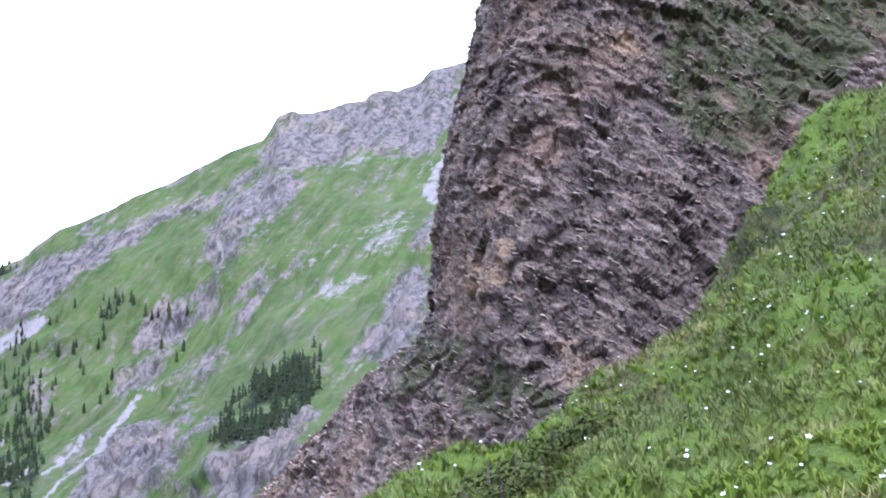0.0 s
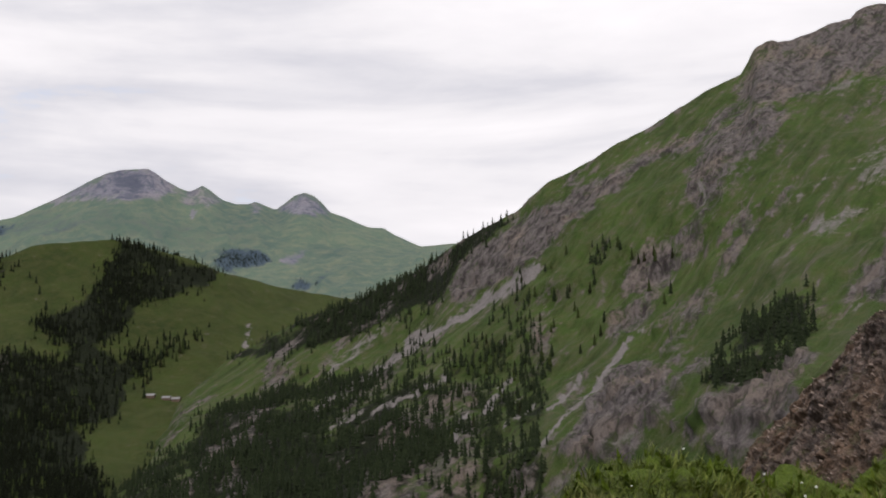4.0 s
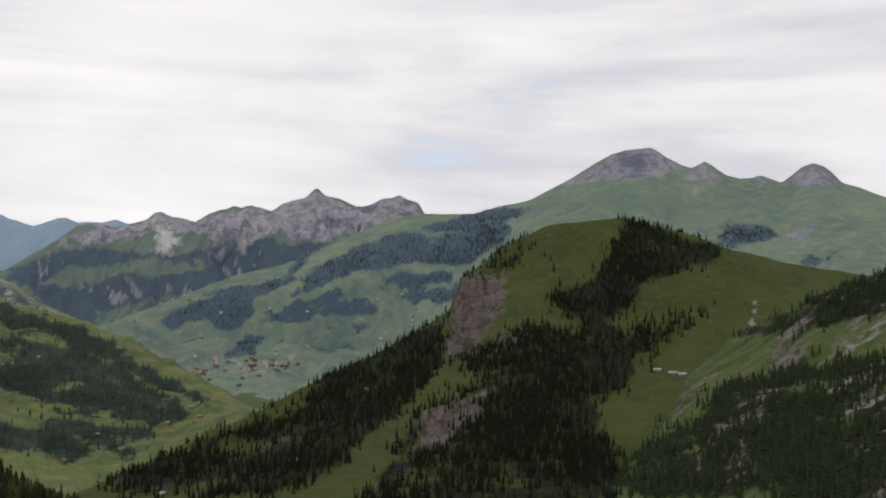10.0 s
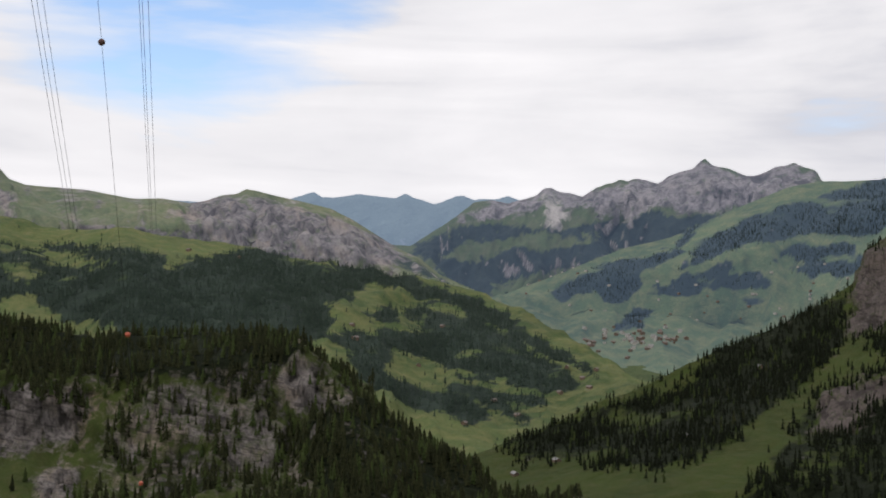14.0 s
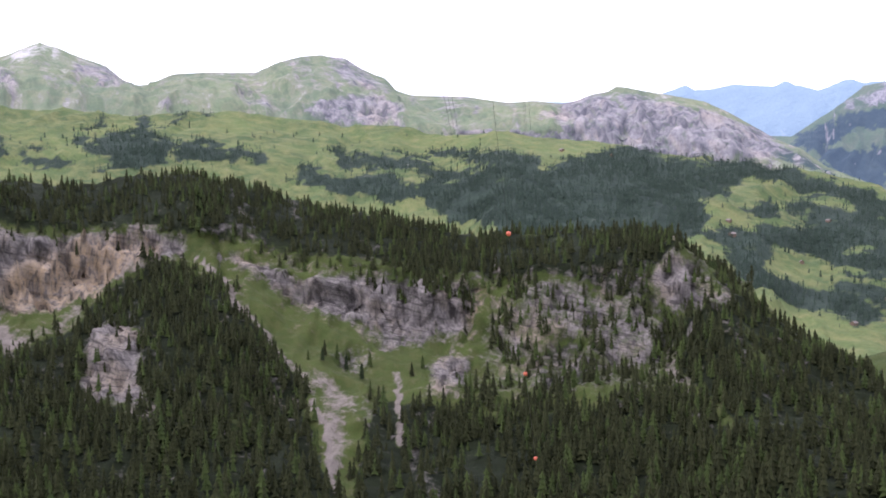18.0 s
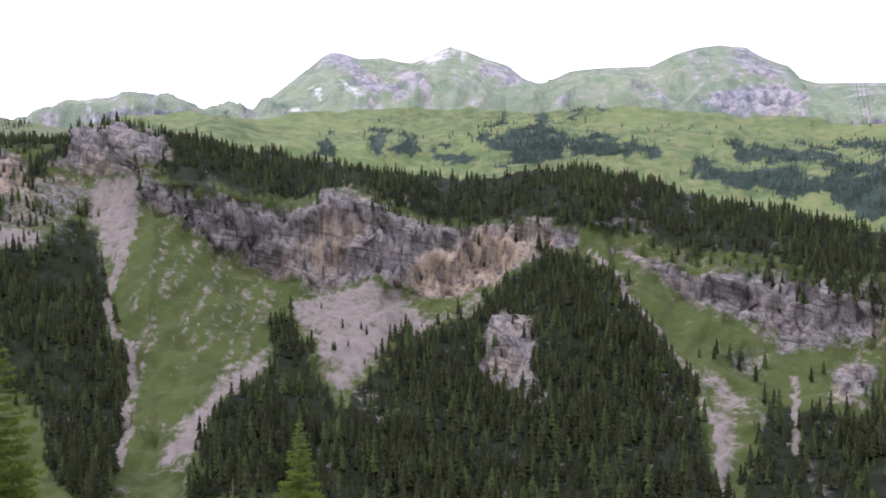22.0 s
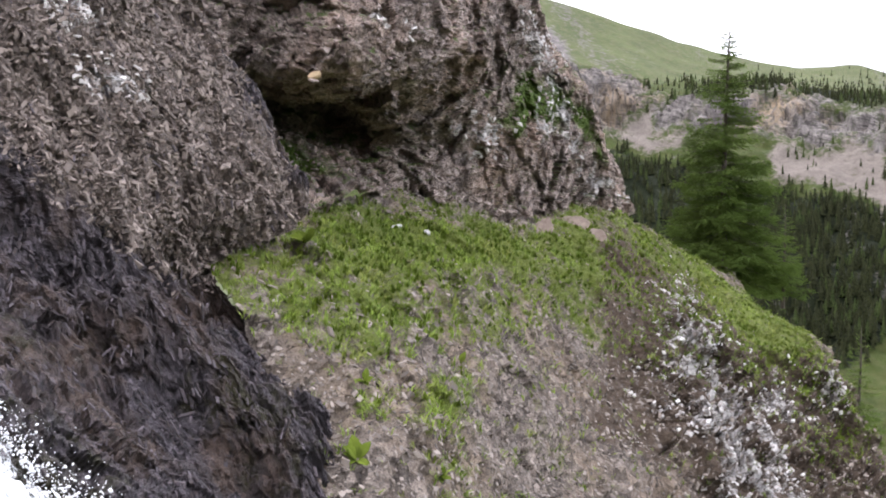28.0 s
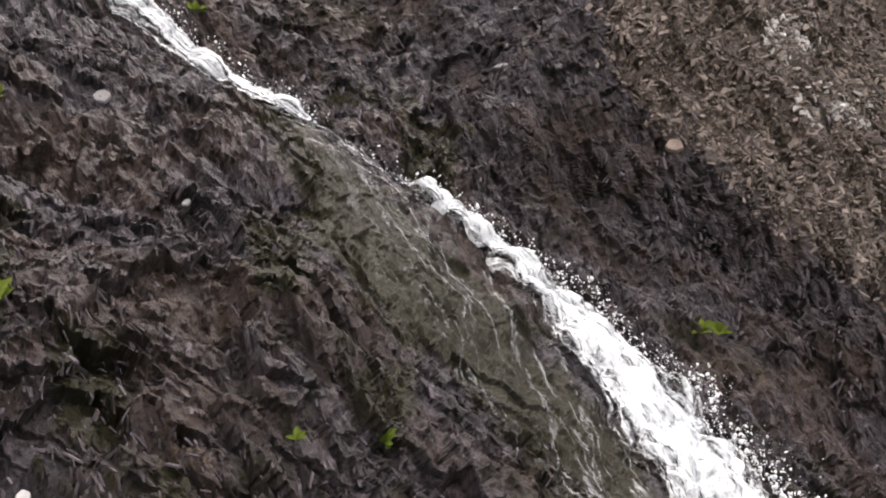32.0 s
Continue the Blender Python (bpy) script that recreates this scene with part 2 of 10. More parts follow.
def land_material(name, unit, grass, rock, scree, wood, tuft=0.6, haze_glow=None, beds=(0.6, 0.6, 6.0), tilt=(18, -22), edge=1.8, strata=None, fall=None):
    """Open land: turf, bare rock, scree and forest floor, shared out by the mesh's cover. unit: size of the coarse mottling in metres."""
    m, k = material(name)
    pos = k.add("ShaderNodeNewGeometry").outputs["Position"]
    cov = k.add("ShaderNodeVertexColor")
    cov.layer_name = "cover"
    sep = k.add("ShaderNodeSeparateColor", Color=cov.outputs[0])
    big = k.noise(pos, 1.0 / unit, 5, 0.6)
    mid = k.noise(pos, 6.0 / unit, 6, 0.65)
    fine = k.noise(pos, 40.0 / unit, 5, 0.7)
    layers = k.noise(k.mapped(pos, beds, (radians(tilt[0]), radians(tilt[1]), 0)), 3.0 / unit, 6, 0.65, 0.4)
    streak = k.noise(k.mapped(pos, (4.0, 4.0, 0.5)), 2.5 / unit, 5, 0.6)
    g = k.mix(k.ramp(big, [(0.35, 0), (0.65, 1)]), grass[0], grass[1])
    g = k.mix(k.ramp(mid, [(0.42, 0), (0.72, 0.8)]), g, grass[2])
    g = k.mix(k.ramp(fine, [(0.3, 0.4), (0.6, 0)]), g, tuple(c * 0.5 for c in grass[0]))
    run = None
    if fall:
        # worn strips and runnels drawn out along the fall of the slope
        way = Vector(fall).normalized()
        dot = k.add("ShaderNodeVectorMath", i0=pos, i1=tuple(way))
        dot.operation = "DOT_PRODUCT"
        back = k.add("ShaderNodeVectorMath", i0=tuple(way * 0.86))
        back.operation = "SCALE"
        k.tree.links.new(dot.outputs["Value"], back.inputs["Scale"])
        left = k.add("ShaderNodeVectorMath", i0=pos, i1=back.outputs[0])
        left.operation = "SUBTRACT"
        run = k.noise(left.outputs[0], 5.0 / unit, 6, 0.7, 0.6)
        g = k.mix(k.ramp(run, [(0.50, 0), (0.68, 0.65)]), g, tuple(a * 0.5 + b * 0.35 for a, b in zip(grass[2], rock[1])))
        g = k.mix(k.ramp(run, [(0.34, 0.7), (0.48, 0)]), g, tuple(c * 0.62 for c in grass[0]))
    r = k.mix(k.ramp(k.math("ADD", k.math("MULTIPLY", layers, 0.7), k.math("MULTIPLY", fine, 0.3)), [(0.35, 0), (0.62, 1)]), rock[0], rock[1])
    r = k.mix(k.ramp(big, [(0.5, 0), (0.66, 0.9)]), r, rock[2])
    r = k.mix(k.ramp(streak, [(0.34, 0.8), (0.52, 0)]), r, tuple(c * 0.4 for c in rock[0]))
    r = k.mix(k.ramp(fine, [(0.34, 0.35), (0.5, 0)]), r, tuple(c * 0.4 for c in rock[0]))
    r = k.mix(k.ramp(k.noise(pos, 14.0 / unit, 4, 0.6), [(0.56, 0), (0.66, tuft)]), r, grass[0])
    r = k.mix(k.ramp(layers, [(0.36, 0.7), (0.45, 0)]), r, tuple(c * 0.4 for c in rock[0]))
    if strata:
        bands = k.noise(k.mapped(pos, (0.35, 0.35, 5.0), (radians(strata[0]), radians(strata[1]), 0)), 4.5 / unit, 5, 0.6, 0.3)
        r = k.mix(k.ramp(bands, [(0.38, 0.7), (0.47, 0)]), r, tuple(c * 0.4 for c in rock[0]))
    r = k.mix(k.math("MULTIPLY", cov.outputs[1], k.math("MULTIPLY", k.ramp(streak, [(0.40, 0.1), (0.60, 1)]), k.ramp(fine, [(0.38, 0.35), (0.6, 1)]))), r, (0.31, 0.225, 0.135))
    if run:
        r = k.mix(k.ramp(run, [(0.36, 0.65), (0.47, 0)]), r, tuple(c * 0.5 for c in rock[0]))
        r = k.mix(k.ramp(run, [(0.56, 0), (0.66, 0.5)]), r, rock[2])
    s = k.mix(k.ramp(mid, [(0.3, 0), (0.7, 1)]), scree[0], scree[1])
    s = k.mix(k.ramp(fine, [(0.35, 0.5), (0.6, 0)]), s, tuple(c * 0.5 for c in scree[0]))
    w = k.mix(k.ramp(mid, [(0.4, 0), (0.7, 1)]), wood[0], wood[1])
    jig = k.math("SUBTRACT", k.math("ADD", k.math("MULTIPLY", mid, 0.95), k.math("MULTIPLY", fine, 0.2)), 0.575)
    if run:
        jig = k.math("ADD", jig, k.math("MULTIPLY", k.math("SUBTRACT", run, 0.5), 1.1))

    def share(sock, wide=0.22):
        return k.ramp(k.math("ADD", sock, k.math("MULTIPLY", jig, edge)), [(0.5 - wide, 0), (0.5 + wide, 1)])
    c = k.mix(share(sep.outputs[2]), g, w)
    c = k.mix(share(sep.outputs[1]), c, s)
    c = k.mix(share(sep.outputs[0]), c, r)
    h = k.math("ADD", k.math("MULTIPLY", mid, 0.7), k.math("MULTIPLY", fine, 0.4))
    h = k.math("ADD", h, k.math("MULTIPLY", layers, 0.8))
    b = finish(k, c, 0.95, h, 0.55, unit * 0.06)
    b.inputs["Specular IOR Level"].default_value = 0.15
    # distance haze, put in as an even blue emission
    if haze_glow:
        b.inputs["Emission Color"].default_value = (*haze_glow[0], 1)
        b.inputs["Emission Strength"].default_value = haze_glow[1]
    return m


ROCK = [(0.10, 0.088, 0.092), (0.21, 0.185, 0.185), (0.22, 0.175, 0.14)]
SCREE = [(0.16, 0.145, 0.14), (0.25, 0.23, 0.22)]
WOODS = [(0.007, 0.010, 0.004), (0.014, 0.019, 0.007)]
land_slope = land_material("alpine_slope", 60, [(0.038, 0.064, 0.015), (0.064, 0.104, 0.022), (0.098, 0.092, 0.042)], [(0.070, 0.060, 0.058), (0.175, 0.154, 0.148), (0.185, 0.148, 0.122)], SCREE, WOODS, tuft=0.55, beds=(2.2, 2.2, 1.0), tilt=(10, 30), edge=1.6, fall=(-0.86, 0.25, -0.43))
land_shoulder = land_material("stony_pasture", 50, [(0.066, 0.084, 0.034), (0.092, 0.114, 0.043), (0.135, 0.124, 0.070)], [(0.115, 0.10, 0.10), (0.22, 0.195, 0.19), (0.24, 0.20, 0.17)], SCREE, WOODS, edge=2.2)
land_hill = land_material("pasture_hill", 80, [(0.030, 0.045, 0.010), (0.049, 0.069, 0.014), (0.070, 0.070, 0.023)], [(0.065, 0.054, 0.050), (0.13, 0.110, 0.100), (0.14, 0.115, 0.095)], SCREE, WOODS)
land_cliff = land_material("limestone_ridge", 40, [(0.032, 0.046, 0.011), (0.051, 0.069, 0.016), (0.074, 0.071, 0.026)], [(0.082, 0.073, 0.070), (0.212, 0.190, 0.178), (0.225, 0.183, 0.142)], [(0.125, 0.106, 0.092), (0.20, 0.172, 0.150)], WOODS, tuft=0.35, beds=(1.7, 1.7, 1.1), tilt=(8, -15), strata=(-5, 11))
# haze put into the colour: lighter far grass, paler and bluer valley woods
FARGRASS = [(0.054, 0.084, 0.034), (0.106, 0.140, 0.049), (0.205, 0.190, 0.080)]
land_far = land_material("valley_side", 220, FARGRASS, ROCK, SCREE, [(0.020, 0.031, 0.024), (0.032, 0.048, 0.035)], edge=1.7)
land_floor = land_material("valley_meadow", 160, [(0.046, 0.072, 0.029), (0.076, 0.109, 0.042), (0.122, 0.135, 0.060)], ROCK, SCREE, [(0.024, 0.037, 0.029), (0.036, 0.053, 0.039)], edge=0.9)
# haze is put into these far materials: blue emission and lifted, bluish base colours
land_mount = land_material("hazed_bare_mountain", 300, [(0.058, 0.092, 0.045), (0.108, 0.150, 0.066), (0.205, 0.206, 0.098)], [(0.125, 0.116, 0.140), (0.23, 0.205, 0.21), (0.27, 0.225, 0.205)], SCREE, [(0.022, 0.034, 0.034), (0.032, 0.047, 0.044)], edge=1.5, haze_glow=((0.29, 0.42, 0.66), 0.165))
land_range = land_material("hazed_high_range", 320, [(0.105, 0.138, 0.078), (0.155, 0.188, 0.092), (0.23, 0.215, 0.13)], [(0.13, 0.12, 0.135), (0.29, 0.268, 0.262), (0.34, 0.285, 0.24)],
                           [(0.36, 0.34, 0.32), (0.50, 0.48, 0.46)], [(0.034, 0.050, 0.048), (0.048, 0.068, 0.060)], beds=(2.4, 2.4, 0.7), tilt=(5, 10), fall=(0.35, -0.6, -0.7), haze_glow=((0.30, 0.40, 0.58), 0.07))
land_back = land_material("hazed_far_range", 400, [(0.07, 0.10, 0.055), (0.10, 0.13, 0.06), (0.12, 0.12, 0.08)], [(0.13, 0.12, 0.135), (0.29, 0.265, 0.27), (0.33, 0.295, 0.28)],
                          [(0.36, 0.33, 0.31), (0.46, 0.43, 0.41)], [(0.022, 0.034, 0.040), (0.036, 0.050, 0.050)], edge=1.4, haze_glow=((0.30, 0.42, 0.62), 0.16), beds=(0.8, 0.8, 4.0))
land_haze = land_material("hazed_farthest_range", 500, [(0.12, 0.15, 0.14)] * 3, [(0.2, 0.22, 0.26)] * 3, [(0.3, 0.32, 0.36)] * 2, [(0.1, 0.12, 0.14)] * 2, haze_glow=((0.30, 0.42, 0.62), 0.62))


def near_material(name, unit, tones, wet=0.9, moss=None, grain=(0.5, 0.5, 3.0), turn=(0.5, -0.4, 0.2), white=None, third=None):
    """Slaty rock seen close: layered flakes, cracks, moss in patches, pale lime crusts."""
    m, k = material(name)
    pos = k.add("ShaderNodeNewGeometry").outputs["Position"]
    cov = k.add("ShaderNodeVertexColor")
    cov.layer_name = "cover"
    sep = k.add("ShaderNodeSeparateColor", Color=cov.outputs[0])
    big = k.noise(pos, 0.6 / unit, 4, 0.6)
    lay = k.noise(k.mapped(pos, grain, turn), 5.0 / unit, 8, 0.68, 0.5)
    fine = k.noise(pos, 34.0 / unit, 5, 0.7)
    flake = k.add("ShaderNodeTexVoronoi", Vector=k.mapped(pos, tuple(g * 1.4 for g in grain), turn), Scale=4.0 / unit)
    c = k.mix(k.ramp(lay, [(0.38, 0), (0.62, 1)]), tones[0], tones[1])
    c = k.mix(k.ramp(big, [(0.46, 0), (0.62, 0.75)]), c, tones[2])
    c = k.mix(k.ramp(fine, [(0.32, 0.8), (0.55, 0)]), c, tuple(v * 0.3 for v in tones[0]))
    tint = k.ramp(k.add("ShaderNodeSeparateColor", Color=flake.outputs["Color"]).outputs[0], [(0.0, 0.35), (0.5, 0.95), (1.0, 1.5)])
    c = k.mix(0.8, c, k.mix(1.0, c, tint, "MULTIPLY"))
    mid = k.noise(pos, 3.2 / unit, 6, 0.7)
    jig = k.math("SUBTRACT", k.math("ADD", k.math("MULTIPLY", mid, 0.9), k.math("MULTIPLY", fine, 0.5)), 0.7)

    def share(sock, wide=0.16):
        return k.ramp(k.math("ADD", sock, k.math("MULTIPLY", jig, 2.0)), [(0.5 - wide, 0), (0.5 + wide, 1)])
    if moss:
        g = k.mix(k.ramp(fine, [(0.3, 0), (0.7, 1)]), moss[0], moss[1])
        c = k.mix(share(sep.outputs[0]), c, g)
    if third:
        c = k.mix(share(sep.outputs[2]), c, k.mix(k.ramp(lay, [(0.35, 0), (0.6, 1)]), tuple(v * 0.55 for v in third), third))
    if white:
        c = k.mix(share(sep.outputs[1]), c, k.mix(k.ramp(lay, [(0.35, 0), (0.6, 1)]), tuple(v * 0.5 for v in white), white))
    h = k.math("ADD", k.math("MULTIPLY", lay, 1.0), k.math("MULTIPLY", fine, 0.35))
    h = k.math("ADD", h, k.math("MULTIPLY", flake.outputs["Distance"], 0.5))
    b = finish(k, c, wet, h, 0.9, unit * 0.14)
    b.inputs["Specular IOR Level"].default_value = 0.3
    return m


TURF = [(0.074, 0.114, 0.013), (0.148, 0.213, 0.025)]
rock_buttress = near_material("buttress_rock", 2.6, [(0.058, 0.042, 0.036), (0.285, 0.215, 0.178), (0.25, 0.162, 0.105)], 0.85, [(0.045, 0.050, 0.018), (0.088, 0.090, 0.032)], (0.8, 0.8, 2.4), (0.61, 0.0, 0.0), (0.55, 0.52, 0.5), (0.42, 0.29, 0.18))
rock_wall = near_material("schist_wall", 1.0, [(0.185, 0.142, 0.122), (0.54, 0.45, 0.405), (0.45, 0.335, 0.27)], 0.85, [(0.05, 0.08, 0.014), (0.11, 0.17, 0.025)], (1.0, 1.0, 1.4), (0.3, 0.25, 0.0), (0.70, 0.67, 0.66))
rock_gully = near_material("wet_slate", 0.5, [(0.011, 0.009, 0.010), (0.165, 0.142, 0.160), (0.105, 0.070, 0.050)], 0.5, [(0.015, 0.0140, 0.005), (0.039, 0.034, 0.010)], (2.0, 2.0, 0.6), (0.3, -0.25, 0.4), (0.66, 0.64, 0.63), (0.17, 0.135, 0.115))
ledge_ground = near_material("shale_turf", 0.7, [(0.125, 0.100, 0.084), (0.35, 0.295, 0.25), (0.28, 0.215, 0.155)], 0.92, [(0.085, 0.108, 0.020), (0.17, 0.205, 0.036)], (0.8, 0.8, 2.0), (0.2, 0.3, 0.0), (0.70, 0.67, 0.65), (0.12, 0.088, 0.064))
meadow_ground = near_material("steep_turf", 0.8, [(0.06, 0.075, 0.02), (0.12, 0.12, 0.04), (0.10, 0.075, 0.045)], 0.95, TURF, (1, 1, 1), (0, 0, 0))


def plain(name, a, b, size, rough=0.8, **more):
    m, k = material(name)
    pos = k.add("ShaderNodeNewGeometry").outputs["Position"]
    n = k.noise(pos, 1.0 / size, 5, 0.65)
    finish(k, k.mix(k.ramp(n, [(0.3, 0), (0.7, 1)]), a, b), rough, n, 0.4, size * 0.2, **more)
    return m


def leafy(name, a, b, c, thin=0.0):
    """Needles: colour strays from tree to tree and along the twigs."""
    m, k = material(name)
    geo = k.add("ShaderNodeNewGeometry")
    n = k.noise(geo.outputs["Position"], 0.7, 4, 0.7)
    cov = k.add("ShaderNodeVertexColor")
    cov.layer_name = "cover"
    tree = k.math("FRACT", k.math("ADD", k.add("ShaderNodeSeparateColor", Color=cov.outputs[0]).outputs[0], k.add("ShaderNodeObjectInfo").outputs["Random"]))
    col = k.mix(k.math("ADD", k.math("MULTIPLY", tree, 0.7), k.math("MULTIPLY", geo.outputs["Random Per Island"], 0.3)), a, b)
    col = k.mix(k.ramp(n, [(0.4, 0), (0.75, 0.8)]), col, c)
    b = finish(k, col, 0.9, **{"Specular IOR Level": 0.12})
    if thin:
        # light shines through thin needles
        both = k.add("ShaderNodeMixShader", Fac=thin)
        k.tree.links.new(b.outputs[0], both.inputs[1])
        k.tree.links.new(k.add("ShaderNodeBsdfTranslucent", Color=col).outputs[0], both.inputs[2])
        k.add("ShaderNodeOutputMaterial", Surface=both.outputs[0]).is_active_output = True
    return m


needles_far = leafy("spruce_needles", (0.006, 0.0085, 0.0038), (0.029, 0.034, 0.0130), (0.044, 0.046, 0.017))
needles_hill = leafy("hill_spruce_needles", (0.003, 0.0045, 0.0023), (0.010, 0.014, 0.0056), (0.014, 0.018, 0.0073))
needles_mid = leafy("slope_spruce_needles", (0.010, 0.016, 0.0075), (0.028, 0.040, 0.017), (0.034, 0.046, 0.020))
# spruce needles again, paler and bluer: distance haze put into their colour
needles_hazed = leafy("hazed_valley_needles", (0.022, 0.035, 0.029), (0.042, 0.061, 0.045), (0.050, 0.070, 0.048))
needles_far_hazed = leafy("hazed_distant_needles", (0.018, 0.029, 0.030), (0.034, 0.050, 0.048), (0.040, 0.057, 0.053))
needles_light = leafy("larch_wood_needles", (0.022, 0.036, 0.011), (0.045, 0.062, 0.017), (0.055, 0.07, 0.02))
needles_bright = leafy("young_larch_needles", (0.105, 0.150, 0.026), (0.175, 0.225, 0.036), (0.20, 0.25, 0.045), 0.42)
needles_larch = leafy("larch_needles", (0.078, 0.124, 0.028), (0.130, 0.190, 0.040), (0.155, 0.21, 0.048), 0.4)
bark = plain("bark", (0.05, 0.04, 0.032), (0.11, 0.09, 0.075), 0.06, 0.95)

# ------------------------------------------------------------ the great landforms
FORESTS = {}


def landform(name, rails, a0, a1, nu, nv, mat, label, rough=10.0, size=120.0, patches=(), steep=0.75, back=True, ridged=0.0, curved=False, category="mountain", crag=0.0, bed=20.0, streak=(0.0, 0.0), warp=0.7, soft=0.6, gaps=0.0, calm=1.0, ribs=(1.0, 0.0)):
    """A slope lofted through rails (lists of bearing, elevation, metres) from crest to foot. patches: (share, outline[, weight]) of rock, scree and wood."""
    rails = [list(r) for r in rails]
    if back:
        crest = rails[0]
        rails = [[(a, e - 5.0, d * 1.22) for a, e, d in crest]] + rails
    ctrl = by_bearing(rails, a0, a1, nu)
    net = across(ctrl, nv, curved)
    p = spot(net[..., 0], net[..., 1], net[..., 2])
    n = upward(p)
    lift = fbm(p, size, 6, 3) * rough
    if ridged:
        lift = lift + fbm(p * np.array([1, 1, 0.35]), size * 0.5, 5, 11, ridged=True) * ridged
    # the skyline keeps its drawn outline, the faces below it carry the relief
    row = np.abs(np.arange(nv) - np.argmax(net[:, :, 1].mean(1)))[:, None] / nv
    fade = calm + (1 - calm) * smooth01(row / 0.16)
    if ribs[1]:
        q = np.stack([net[..., 0] / ribs[0] + fbm(p, size, 4, 23) * 1.1, net[..., 1] / (ribs[0] * 5) + fbm(p, size, 3, 29) * 0.3, 0 * lift], -1)
        cut = fbm(q, 1.0, 5, 37, 0.55, True)
        lift = lift + cut * ribs[1]
    lift = lift * fade
    p = p + n * lift[..., None]
    n = upward(p)
    flat = p - np.array(EYE)
    az = np.degrees(np.arctan2(flat[..., 1], flat[..., 0]))
    az = np.where(az < -90, az + 360, az)
    el = np.degrees(np.arctan2(flat[..., 2], np.hypot(flat[..., 0], flat[..., 1])))
    waz = az + (fbm(p, size * 0.4, 6, 31, 0.72)) * warp
    wel = el + (fbm(p, size * 0.4, 6, 47, 0.72)) * warp
    cover = np.zeros(p.shape[:2] + (4,))
    cover[..., 0] = smooth01((steep + 0.08 - n[..., 2]) / 0.16) * 0.85
    if streak[1]:
        # bare runnels that follow the fall of the slope
        c, d = math.cos(radians(streak[0])), math.sin(radians(streak[0]))
        q = np.stack([(waz * c + wel * d) * 1.6, (wel * c - waz * d) * 0.32, 0 * az], -1)
        run = fbm(q, 1.0, 5, 91, 0.6)
        cover[..., 0] = np.maximum(cover[..., 0], smooth01(run * 1.6 + 0.15) * streak[1])
        cover[..., 1] = smooth01(fbm(q + 31.7, 1.3, 5, 17, 0.6) * 1.8 - 0.25) * streak[1]
    wood = np.zeros(p.shape[:2])
    for share, outline, *more in patches:
        if share.endswith("_line"):
            f = on_line(waz, wel, outline, more[0] if more else 0.25) * (more[1] if len(more) > 1 else 0.95)
            w, share = 1.0, share[:-5]
        else:
            w = more[0] if more else 1.0
            f = in_patch(waz, wel, outline, soft)
        if share == "rock":
            cover[..., 0] = np.maximum(cover[..., 0] * (1 - f * 0.5), f * w)
            cover[..., 1] *= 1 - f
            wood *= 1 - f * w
        elif share == "scree":
            cover[..., 1] = np.maximum(cover[..., 1], f * w)
            cover[..., 0] *= 1 - f * w * 0.9
            wood *= 1 - f * w
        elif share == "wood":
            wood = np.maximum(wood, f * w)
        elif share == "ochre":
            cover[..., 3] = np.maximum(cover[..., 3], f * w)
        elif share == "grass":
            cover *= (1 - f * w)[..., None]
            wood *= 1 - f * w
    if ribs[1]:
        # turf and woods climb the gullies between the ribs and paint in their shade
        cover[..., 0] *= 1 - 0.75 * smooth01(0.15 - cut * 2.2) * smooth01(row / 0.10)
    if crag:
        # bare rock stands out in ribs and beds
        bare = cover[..., 0] * smooth01(1.2 - wood)
        tilt = p[..., 2] + 0.18 * p[..., 0] - 0.10 * p[..., 1] + fbm(p, bed * 5, 3, 63) * bed * 0.9
        step = np.abs((tilt / bed) % 1.0 - 0.35)
        ribs = fbm(p * np.array([1, 1, 0.22]), bed * 2.2, 4, 71, 0.5, True) * 0.35
        jig = p + np.stack([fbm(p, bed, 3, 74 + j) for j in range(3)], -1) * bed * 0.3
        for f, w in ((1.5, 0.8), (0.6, 0.42), (0.26, 0.2)):
            ribs = ribs + facets(jig, turned(8, -12, 20), (bed * f, bed * f, bed * f * 1.7), 75 + int(f * 10)) * w
        p = p + n * (bare * (ribs * crag + (0.5 - smooth01(step * 2.2)) * crag * 0.45) * fade)[..., None]
    if gaps:
        wood *= smooth01(0.75 + fbm(p, size * 0.55, 4, 121, 0.6) * gaps * 2.2)
    cover[..., 2] = smooth01(wood * 1.6 - 0.3)
    FORESTS[name] = (p, wood)
    return grid_mesh(name, p, mat, cover, True, "structure", label, category)


